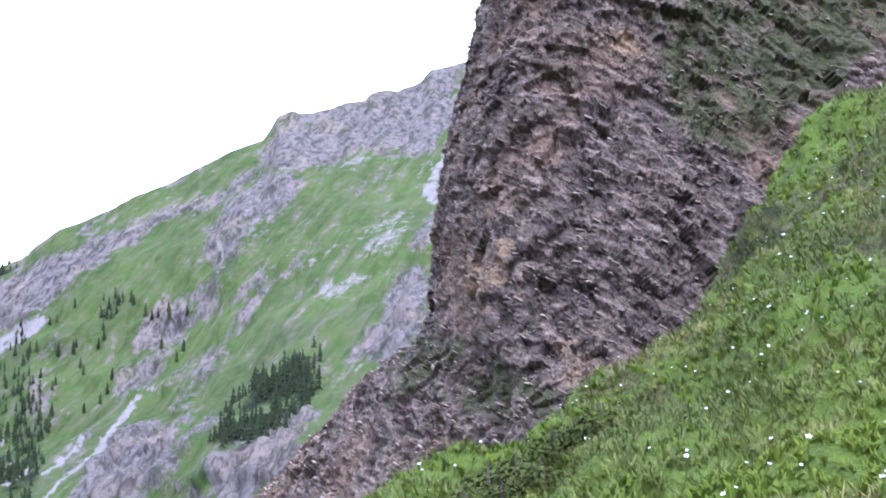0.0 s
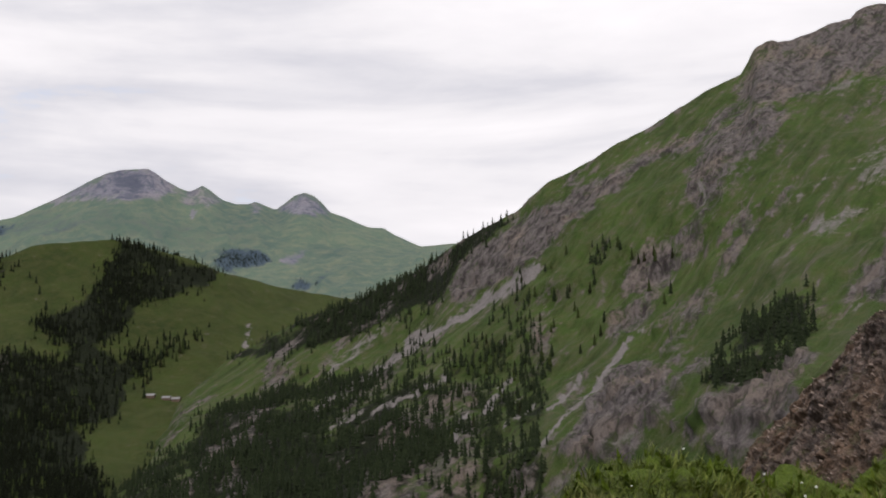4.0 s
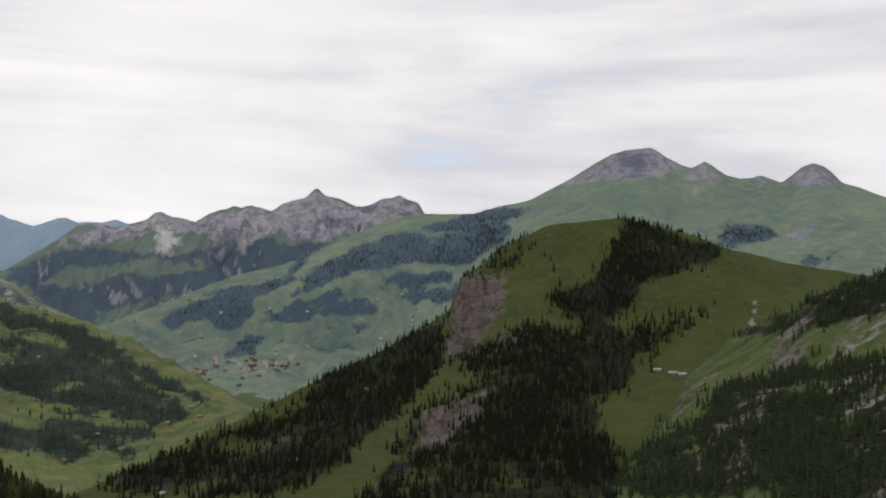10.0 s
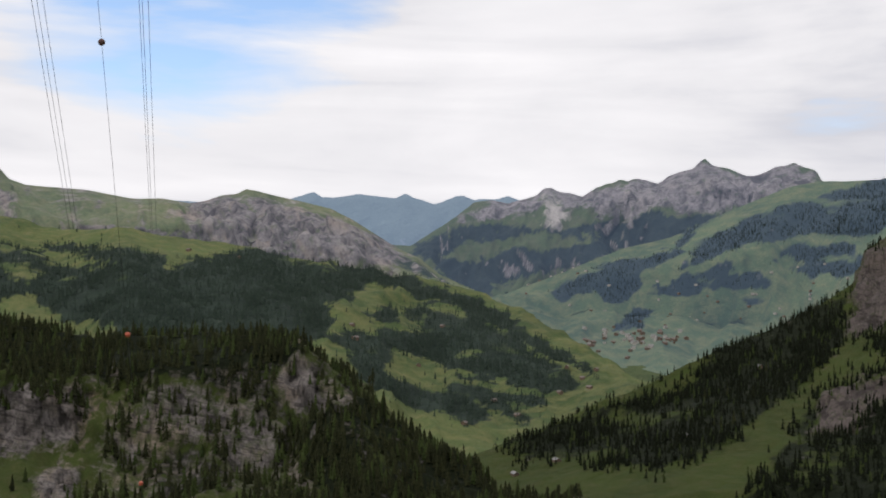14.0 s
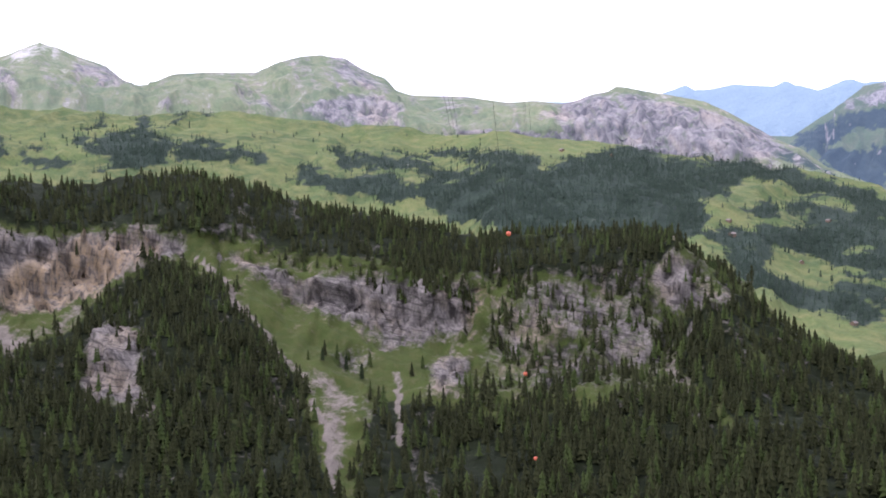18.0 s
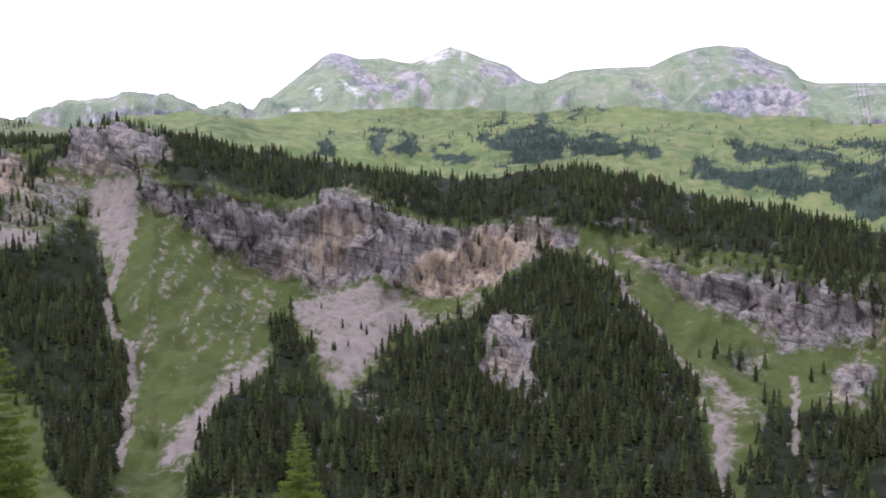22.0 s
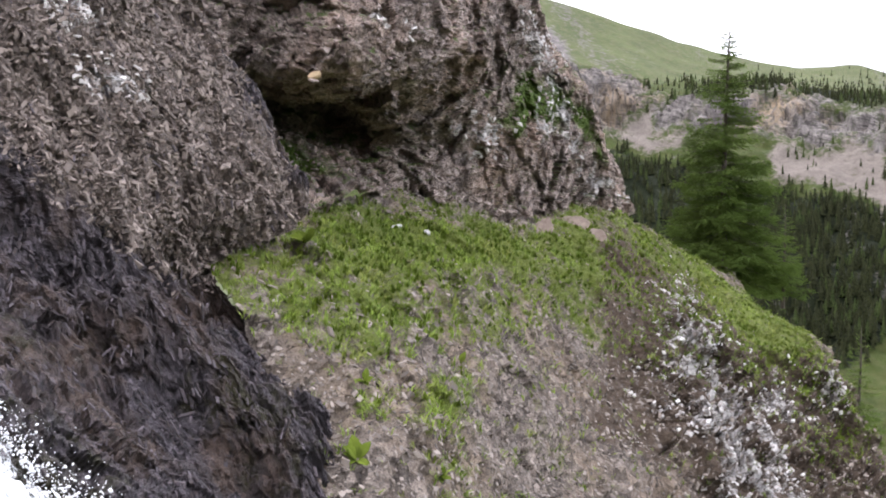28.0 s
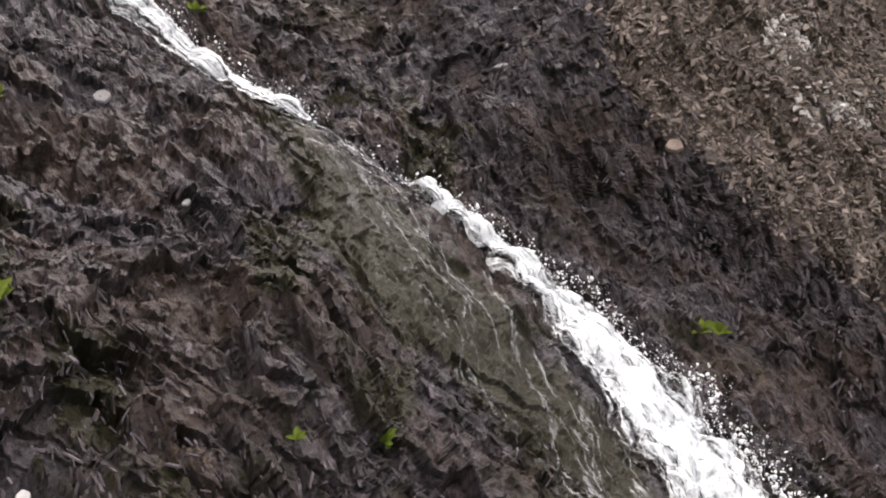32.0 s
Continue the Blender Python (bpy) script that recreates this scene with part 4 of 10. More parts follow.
# jagged limestone range at the end of the valley
JAGGED = [
    [(49.6, 5.34, 4700), (54.5, 5.71, 4700), (55.8, 6.28, 4700), (56.1, 6.87, 4700), (56.7, 7.06, 4700), (57.2, 7.31, 4700), (57.6, 7.13, 4700), (58.1, 7.08, 4700), (58.6, 6.83, 4700), (59.2, 6.62, 4700), (59.6, 6.62, 4700), (60.2, 6.91, 4700), (60.9, 7.16, 4700), (61.4, 7.25, 4700), (61.8, 7.66, 4700), (62.0, 7.54, 4700), (62.4, 7.10, 4700), (63.1, 6.94, 4700), (63.7, 6.69, 4700), (64.3, 6.28, 4700), (64.9, 6.47, 4700), (65.4, 6.62, 4700), (65.9, 6.46, 4700), (66.4, 6.58, 4700), (66.8, 6.36, 4700), (67.6, 6.13, 4700), (68.4, 5.62, 4700), (69.1, 5.80, 4700), (69.7, 5.85, 4700), (70.2, 6.10, 4700), (70.6, 6.00, 4700), (71.0, 5.67, 4700), (71.8, 5.44, 4685), (72.5, 5.17, 4672), (73.5, 5.37, 4653), (74.5, 5.19, 4616), (75.4, 4.48, 4585), (78.0, 2.77, 4508)],
    [(49.6, 4.09, 4400), (55.9, 4.86, 4400), (61.7, 4.96, 4400), (65.4, 4.74, 4400), (70.2, 4.16, 4400), (73.7, 3.76, 4350), (76.6, 2.76, 4300), (81.3, 0.57, 4300)],
    [(49.6, 0.96, 3950), (62.2, 0.20, 3950), (71.5, -0.21, 3950), (81.3, -0.90, 3950)],
]
JAGGED_COVER = [
    ("rock", [(75.4, 4.4), (73.5, 5.4), (70.2, 6.3), (68.4, 5.7), (65.4, 6.8), (63.7, 6.8), (61.8, 7.8), (60.2, 7.0), (57.2, 7.4), (55.8, 6.5), (57.5, 5.4), (60.5, 4.8), (63.7, 5.0), (65.5, 4.5), (67.4, 4.7), (69.0, 5.0), (73.2, 4.4), (75.1, 4.1)], 1),
    ("scree", [(70.9, 5.5), (70.2, 5.9), (69.5, 5.5), (69.4, 4.8), (69.7, 4.0), (70.3, 3.9), (70.6, 4.6)], 0.72),
    ("wood", [(78.0, 2.7), (75.1, 3.9), (71.3, 4.0), (68.1, 4.2), (64.9, 4.6), (61.2, 4.7), (60.5, 4.5), (63.6, 3.2), (66.8, 2.4), (71.2, 0.9), (73.7, 0.1), (75.0, 0.4), (76.3, 1.1)], 0.9),
    ("grass", [(76.6, 2.1), (75.0, 2.9), (73.1, 3.3), (70.3, 3.7), (67.4, 3.5), (69.3, 3.1), (71.9, 2.8), (75.0, 1.8)], 1),
    ("grass", [(73.4, 0.4), (71.2, 1.2), (69.9, 1.4), (71.2, 0.4), (72.5, -0.1)], 1),
]
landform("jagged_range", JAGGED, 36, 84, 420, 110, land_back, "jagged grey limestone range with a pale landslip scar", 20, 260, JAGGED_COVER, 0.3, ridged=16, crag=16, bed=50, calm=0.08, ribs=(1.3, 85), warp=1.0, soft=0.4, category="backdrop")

FARTHEST = [
    [(65.4, 4.91, 4900), (70.6, 4.89, 4900), (72.1, 5.43, 4900), (72.6, 5.61, 4900), (73.2, 5.41, 4900), (74.5, 5.38, 4900), (75.1, 5.65, 4900), (76.0, 5.41, 4900), (76.7, 5.08, 4900), (77.9, 5.42, 4900), (78.3, 5.69, 4900), (78.9, 5.39, 4900), (80.1, 5.51, 4900), (81.0, 5.57, 4900), (81.7, 5.43, 4900), (83.0, 5.32, 4900), (83.5, 5.61, 4900), (85.6, 4.90, 4900), (86.5, 4.90, 4900), (87.2, 4.90, 4900), (91.9, 4.90, 4900), (97.9, 4.63, 4900)],
    [(65.4, 0.82, 4700), (97.8, 0.35, 4700)],
]
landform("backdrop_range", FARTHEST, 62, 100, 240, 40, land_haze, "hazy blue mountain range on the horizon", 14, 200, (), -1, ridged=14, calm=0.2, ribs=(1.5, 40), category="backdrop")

# range with the pale cliff, the round tops and the snow-flecked peak
RANGE = [
    [(71.2, -1.46, 3000), (74.4, 0.32, 3084), (76.3, 1.14, 3152), (77.5, 2.06, 3200), (78.8, 2.66, 3268), (80.1, 3.41, 3322), (81.3, 4.16, 3361), (82.5, 4.74, 3400), (84.7, 5.22, 3470), (86.2, 5.53, 3526), (87.2, 5.72, 3569), (87.7, 5.45, 3591), (88.4, 5.33, 3600), (89.3, 5.01, 3600), (90.2, 4.83, 3600), (91.6, 5.03, 3600), (93.1, 4.95, 3600), (95.6, 5.33, 3716), (97.1, 5.37, 3764), (98.6, 5.44, 3821), (99.4, 5.70, 3863), (100.0, 6.39, 3894), (100.5, 6.55, 3921), (101.4, 6.97, 3968), (102.2, 7.48, 4000), (103.0, 7.55, 4000), (103.5, 7.65, 4000), (104.6, 7.55, 3996), (105.8, 7.25, 3953), (107.1, 6.68, 3907), (109.6, 6.64, 3900), (111.5, 6.51, 3920), (112.7, 5.96, 3970), (113.4, 5.87, 4000), (114.1, 6.20, 4041), (114.9, 6.87, 4088), (116.1, 7.25, 4158), (116.7, 7.48, 4194), (117.3, 7.74, 4200), (117.7, 7.80, 4200), (118.1, 7.97, 4200), (118.6, 7.81, 4200), (119.1, 7.59, 4200), (119.7, 7.28, 4200), (120.3, 7.09, 4200), (121.2, 7.22, 4200), (121.9, 7.41, 4200), (123.2, 7.32, 4200), (124.0, 7.58, 4200), (124.7, 7.67, 4200), (125.2, 7.43, 4166), (125.7, 7.03, 4125), (126.9, 6.13, 4024), (128.3, 5.09, 3904), (129.1, 4.55, 3834), (129.5, 4.66, 3800), (132.0, 4.56, 3300), (133.4, 5.25, 3200), (133.6, 5.29, 3200), (135.0, 5.21, 3200), (137.0, 4.89, 3200), (139.9, 3.96, 3200), (144.0, 2.30, 3100)],
    [(71.2, -1.78, 2800), (75.0, -0.58, 2850), (79.4, 1.55, 2900), (85.5, 2.95, 3000), (91.3, 3.35, 3000)] + [(98.3, 3.41, 3200), (104.6, 4.25, 3350), (111.1, 4.73, 3350)] + [(113.4, 4.84, 3400), (118.2, 5.01, 3400), (123.6, 4.83, 3400), (127.2, 4.64, 3400), (132.1, 4.26, 3000)] + [(133.6, 4.52, 2900), (139.9, 3.67, 2900), (144.0, 1.99, 2800)],
    [(71.1, -3.03, 2760), (79.3, -0.64, 2850), (91.2, 0.98, 2950)] + [(98.3, 1.05, 3050), (111.1, 2.42, 3150)] + [(118.3, 2.52, 3150), (132.1, 2.50, 2950)] + [(134.5, 1.87, 2850), (144.0, 0.73, 2700)],
]
RANGE_COVER = [
    ("rock", [(125.2, 7.2), (124.7, 7.7), (123.3, 7.4), (122.6, 6.4), (121.6, 6.0), (119.7, 5.8), (119.2, 5.4), (121.2, 5.2), (123.0, 5.4), (124.0, 6.6)], 0.8),
    ("rock", [(121.5, 6.6), (120.3, 6.8), (119.4, 6.3), (119.1, 5.5), (120.6, 5.5)], 0.7),
    ("scree", [(124.4, 6.5), (123.7, 6.1), (122.7, 5.1), (123.4, 5.1), (124.1, 5.9)], 0.8),
    ("scree", [(125.8, 5.7), (125.5, 5.9), (125.2, 4.9), (125.6, 5.2)], 0.75),
    ("scree", [(127.7, 4.6), (126.6, 4.7), (125.9, 4.4), (127.4, 4.4)], 0.8),
    ("scree", [(119.6, 7.2), (118.6, 7.8), (118.0, 8.0), (117.5, 7.7), (118.4, 7.4), (119.3, 7.0)], 0.85),
    ("rock", [(116.4, 7.1), (114.9, 6.9), (113.6, 5.9), (115.2, 5.9), (116.4, 6.6)], 0.75),
    ("rock", [(117.6, 5.8), (116.1, 6.1), (115.8, 5.8), (117.6, 5.7)], 0.75),
    ("rock", [(104.8, 4.9), (102.7, 5.4), (100.8, 5.6), (98.9, 4.8), (98.9, 3.8), (102.1, 3.7), (104.0, 4.1)], 0.85),
    ("rock", [(103.6, 7.6), (102.2, 7.6), (99.3, 5.7), (100.8, 5.7), (102.4, 6.4)], 0.68),
    ("rock", [(90.7, 4.5), (89.0, 4.7), (87.3, 4.7), (85.6, 4.5), (84.2, 3.9), (82.4, 3.6), (82.4, 1.1), (84.2, 1.1), (85.9, 1.9), (87.0, 1.6), (89.0, 2.1), (90.2, 3.5)], 1),
    ("rock", [(90.5, 5.1), (89.4, 5.2), (86.2, 5.3), (84.4, 4.7), (82.5, 4.4), (79.4, 3.1), (77.9, 2.0), (80.0, 1.6), (82.5, 2.0), (84.6, 2.1), (87.3, 2.5), (88.7, 3.1), (89.9, 4.0)], 1),
    ("wood", [(80.4, 3.1), (78.8, 2.6), (77.5, 1.9), (74.7, 0.3), (77.5, 1.1), (80.0, 2.1)], 0.7),
    ("wood", [(94.6, 3.0), (92.8, 3.1), (91.0, 2.8), (89.2, 2.1), (91.0, 2.1), (93.4, 2.3)], 0.9),
]
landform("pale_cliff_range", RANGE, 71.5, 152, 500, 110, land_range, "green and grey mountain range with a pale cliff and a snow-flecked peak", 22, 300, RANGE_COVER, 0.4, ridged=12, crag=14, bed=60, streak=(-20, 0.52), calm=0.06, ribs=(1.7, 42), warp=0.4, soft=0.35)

# far side of the valley: pastures, woods, the sunlit plateau
SIDE = [
    [(64.8, -4.78, 1850), (65.8, -4.56, 1900), (68.9, -2.50, 2200), (71.2, -1.15, 2400), (74.3, -0.09, 2600), (78.8, 1.09, 2700), (81.9, 1.56, 2700), (85.5, 2.09, 2750), (91.2, 2.76, 2800), (94.0, 3.09, 2800)] + [(97.0, 3.07, 2900), (103.3, 3.78, 3000), (109.5, 4.27, 3000), (115.6, 4.40, 3000), (124.0, 4.28, 3000)] + [(117.5, 4.54, 3000), (126.6, 4.28, 2900), (132.3, 4.35, 2800), (135.0, 4.06, 2700)] + [(131.4, 4.10, 2600), (137.7, 3.49, 2400), (144.0, 2.77, 2200)],
    [(64.8, -4.94, 1800), (65.8, -4.71, 1850), (69.9, -4.27, 1900), (73.0, -3.38, 2000), (76.2, -2.48, 2050), (82.4, -0.68, 2100), (88.3, 0.44, 2200), (93.9, 0.91, 2200)] + [(97.0, 0.09, 2300), (103.3, 1.11, 2400), (109.6, 2.10, 2500), (115.6, 2.43, 2500), (124.1, 2.41, 2500)] + [(117.5, 2.21, 2500), (126.7, 2.38, 2400), (135.1, 2.48, 2300)] + [(131.4, 2.45, 2200), (137.7, 1.60, 2000), (144.0, 0.73, 1900)],
    [(64.8, -5.16, 1750), (65.8, -4.93, 1750), (68.2, -6.10, 1700), (72.9, -7.71, 1550), (76.1, -7.42, 1500), (79.2, -6.20, 1500), (85.3, -4.97, 1550), (91.0, -4.32, 1600), (93.7, -4.29, 1600)] + [(97.1, -5.29, 1700), (124.3, -3.97, 1800)] + [(117.6, -3.46, 1800), (135.2, -2.45, 1700)] + [(134.6, -2.55, 1700), (144.1, -2.42, 1700)],
    [(64.8, -5.71, 1650), (65.7, -5.58, 1600), (69.8, -7.82, 1450), (76.0, -9.84, 1250), (85.1, -10.87, 1250), (93.5, -10.49, 1300)] + [(140, -12, 1300)],
]
SIDE_COVER = [
    ("wood", [(77.5, -0.5), (75.0, -1.0), (73.4, -1.8), (70.5, -3.3), (68.3, -4.9), (69.2, -5.3), (71.7, -4.3), (74.3, -3.1), (76.2, -2.5), (77.4, -1.9)], 0.9),
    ("wood", [(83.0, -1.9), (80.2, -1.9), (78.7, -3.4), (80.2, -4.4), (81.7, -3.5)], 0.9),
    ("wood", [(76.1, -5.0), (73.0, -5.1), (70.1, -5.8), (69.8, -6.3), (73.0, -6.2), (75.5, -5.7)], 0.85),
    ("wood", [(90.4, 1.5), (87.3, 2.4), (85.5, 2.3), (84.0, 1.6), (82.5, 1.7), (80.9, 1.9), (78.1, 1.2), (75.6, 0.3), (73.4, -0.6), (71.5, -1.5), (69.9, -2.5), (68.6, -3.4), (67.2, -4.6), (68.9, -4.0), (70.5, -3.1), (71.8, -2.5), (73.4, -1.6), (74.6, -1.9), (75.0, -0.9), (76.5, -0.2), (77.5, -0.4), (77.8, 0.3), (79.4, 0.4), (80.3, 0.5), (81.2, -0.1), (81.8, -0.7), (82.4, -0.7), (83.6, -0.1), (83.8, -0.8), (83.3, -1.7), (82.7, -2.1), (85.3, -2.6), (93.8, -2.6), (93.8, -0.9)], 1),
    ("wood", [(93.9, 1.8), (92.3, 1.8), (91.2, 1.0), (90.4, 1.0), (90.3, -0.8), (93.8, -1.0)], 0.95),
    ("wood", [(80.3, -1.0), (79.0, -0.5), (78.3, -1.1), (79.3, -1.8), (80.9, -1.0)], 0.95),
    ("wood", [(78.4, -0.7), (77.5, -0.5), (76.5, -1.1), (78.1, -1.3)], 0.9),
    ("wood", [(79.3, -1.9), (77.4, -1.9), (74.9, -2.0), (74.9, -3.1), (76.2, -3.8), (77.4, -3.5), (79.0, -3.2), (80.2, -3.2), (79.9, -2.3)], 1),
    ("wood", [(77.4, -3.5), (74.9, -3.5), (73.0, -3.1), (72.1, -3.7), (70.2, -4.6), (68.8, -5.2), (70.1, -5.6), (72.4, -4.7), (74.6, -4.7), (76.1, -4.4)], 1),
    ("wood", [(81.4, -3.2), (79.9, -3.5), (79.2, -4.4), (77.4, -5.0), (75.5, -5.6), (73.6, -6.8), (74.8, -7.3), (77.3, -6.6), (79.2, -5.7), (80.8, -4.7)], 1),
    ("wood", [(73.4, -1.8), (72.1, -2.1), (70.8, -3.3), (69.2, -4.2), (68.2, -5.2), (69.2, -5.1), (71.1, -4.0), (73.0, -3.1)], 0.95),
    ("wood", [(76.4, -4.8), (74.6, -5.1), (72.3, -6.2), (70.9, -6.8), (71.7, -7.3), (74.2, -6.4), (76.1, -5.6)], 0.7),
    ("wood", [(90.5, 0.9), (89.9, 1.4), (87.8, 1.5), (85.6, 1.6), (84.2, 1.0), (82.4, 0.8), (82.3, -2.1), (84.4, -2.1), (84.7, -1.6), (87.0, -2.8), (91.3, -2.1), (91.0, -0.6)], 1),
    ("wood", [(97.1, 0.7), (95.9, 1.1), (94.0, 1.3), (92.2, 1.3), (91.0, -0.3), (91.3, -2.1), (93.4, -2.1), (95.9, -1.8), (97.4, -0.9), (97.7, -0.2), (97.0, 0.2)], 1),
    ("wood", [(103.4, 2.5), (102.7, 2.7), (101.5, 2.1), (99.6, 1.9), (97.7, 1.5), (95.9, 1.2), (97.1, 0.8), (99.0, 1.2), (100.5, 1.4), (102.4, 1.9)], 1),
    ("wood", [(105.9, 1.1), (104.3, 1.5), (103.4, 1.1), (101.5, 1.0), (99.6, 0.5), (98.0, 0.1), (97.7, -0.4), (99.6, -0.4), (100.2, -0.5), (101.2, -0.0), (102.4, 0.1), (103.7, 0.5)], 1),
    ("wood", [(97.7, 2.4), (96.5, 2.6), (94.6, 2.1), (92.8, 2.2), (91.6, 2.1), (91.4, 0.9), (93.1, 1.4), (95.0, 1.6), (96.5, 1.9), (97.6, 1.9)], 1),
    ("wood", [(115.3, 3.1), (113.7, 3.6), (112.5, 3.3), (111.5, 3.1), (111.5, 2.3), (113.4, 2.1), (116.2, 2.1), (116.2, 2.6)], 1),
    ("wood", [(116.1, 3.9), (114.9, 4.1), (115.0, 3.5), (115.9, 3.5)], 1),
    ("wood", [(113.6, 4.2), (112.9, 4.3), (112.7, 3.5), (113.5, 3.5)], 1),
    ("wood", [(119.2, 2.5), (117.7, 2.4), (117.7, 1.7), (119.2, 1.7)], 1),
    ("wood", [(123.0, 2.9), (122.1, 3.5), (122.0, 2.8), (122.5, 2.3)], 0.95),
    ("wood", [(121.8, 2.3), (120.7, 3.2), (120.5, 2.8), (121.2, 2.0)], 0.95),
    ("wood", [(125.4, 2.8), (124.6, 3.3), (124.5, 3.0), (125.2, 2.5)], 0.9),
    ("wood", [(120.2, 3.0), (119.7, 3.0), (119.8, 2.3), (120.1, 2.3)], 0.9),
    ("wood", [(110.9, 2.8), (108.4, 2.6), (108.4, 2.1), (110.3, 2.2)], 1),
    ("wood", [(108.4, 2.6), (106.5, 2.7), (106.6, 2.1), (108.1, 2.0)], 1),
    ("wood", [(111.5, 4.6), (110.8, 4.6), (111.0, 4.1), (111.5, 4.1)], 0.9),
    ("wood", [(112.6, 3.8), (111.3, 3.7), (111.5, 3.5), (112.5, 3.5)], 0.9),
    ("wood", [(110.3, 4.5), (109.3, 4.6), (109.4, 4.2), (110.1, 4.2)], 0.8),
    ("wood", [(125.9, 2.3), (125.0, 3.3), (124.4, 3.3), (125.0, 2.1)], 0.9),
    ("wood", [(122.9, 2.3), (121.9, 3.3), (121.4, 3.2), (122.2, 1.9)], 0.9),
    ("wood", [(121.2, 1.9), (120.7, 3.4), (120.0, 3.2), (120.4, 1.8)], 0.9),
    ("wood", [(119.4, 1.8), (118.9, 2.6), (116.5, 2.1), (116.8, 1.5)], 0.95),
    ("wood", [(117.0, 2.8), (116.5, 3.2), (115.3, 3.0), (114.6, 3.5), (114.0, 3.4), (112.8, 3.2), (111.5, 3.0), (111.6, 1.6), (115.6, 1.6), (114.7, 2.4), (116.5, 2.6)], 1.0),
    ("wood", [(111.4, 2.8), (110.3, 2.9), (108.4, 2.7), (106.5, 2.8), (106.4, 2.2), (108.4, 2.0), (110.9, 1.9)], 1.0),
    ("wood", [(105.3, 1.3), (103.7, 1.5), (101.9, 1.1), (99.6, 1.2), (99.0, 0.5), (100.2, -0.3), (102.7, 0.0)], 1.0),
    ("wood", [(103.5, 2.9), (100.2, 2.3), (97.7, 1.8), (97.4, 1.4), (100.2, 1.7), (103.0, 2.5)], 1.0),
    ("wood", [(99.0, -0.3), (97.1, 1.1), (94.3, 1.6), (91.3, 1.3), (89.3, 1.5), (85.9, 1.6), (85.8, -2.1), (92.8, -2.1), (97.1, -0.8)], 1.0),
]
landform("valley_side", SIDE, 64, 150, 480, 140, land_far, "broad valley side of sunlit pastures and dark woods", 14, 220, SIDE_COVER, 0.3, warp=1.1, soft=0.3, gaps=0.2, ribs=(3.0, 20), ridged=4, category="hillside")

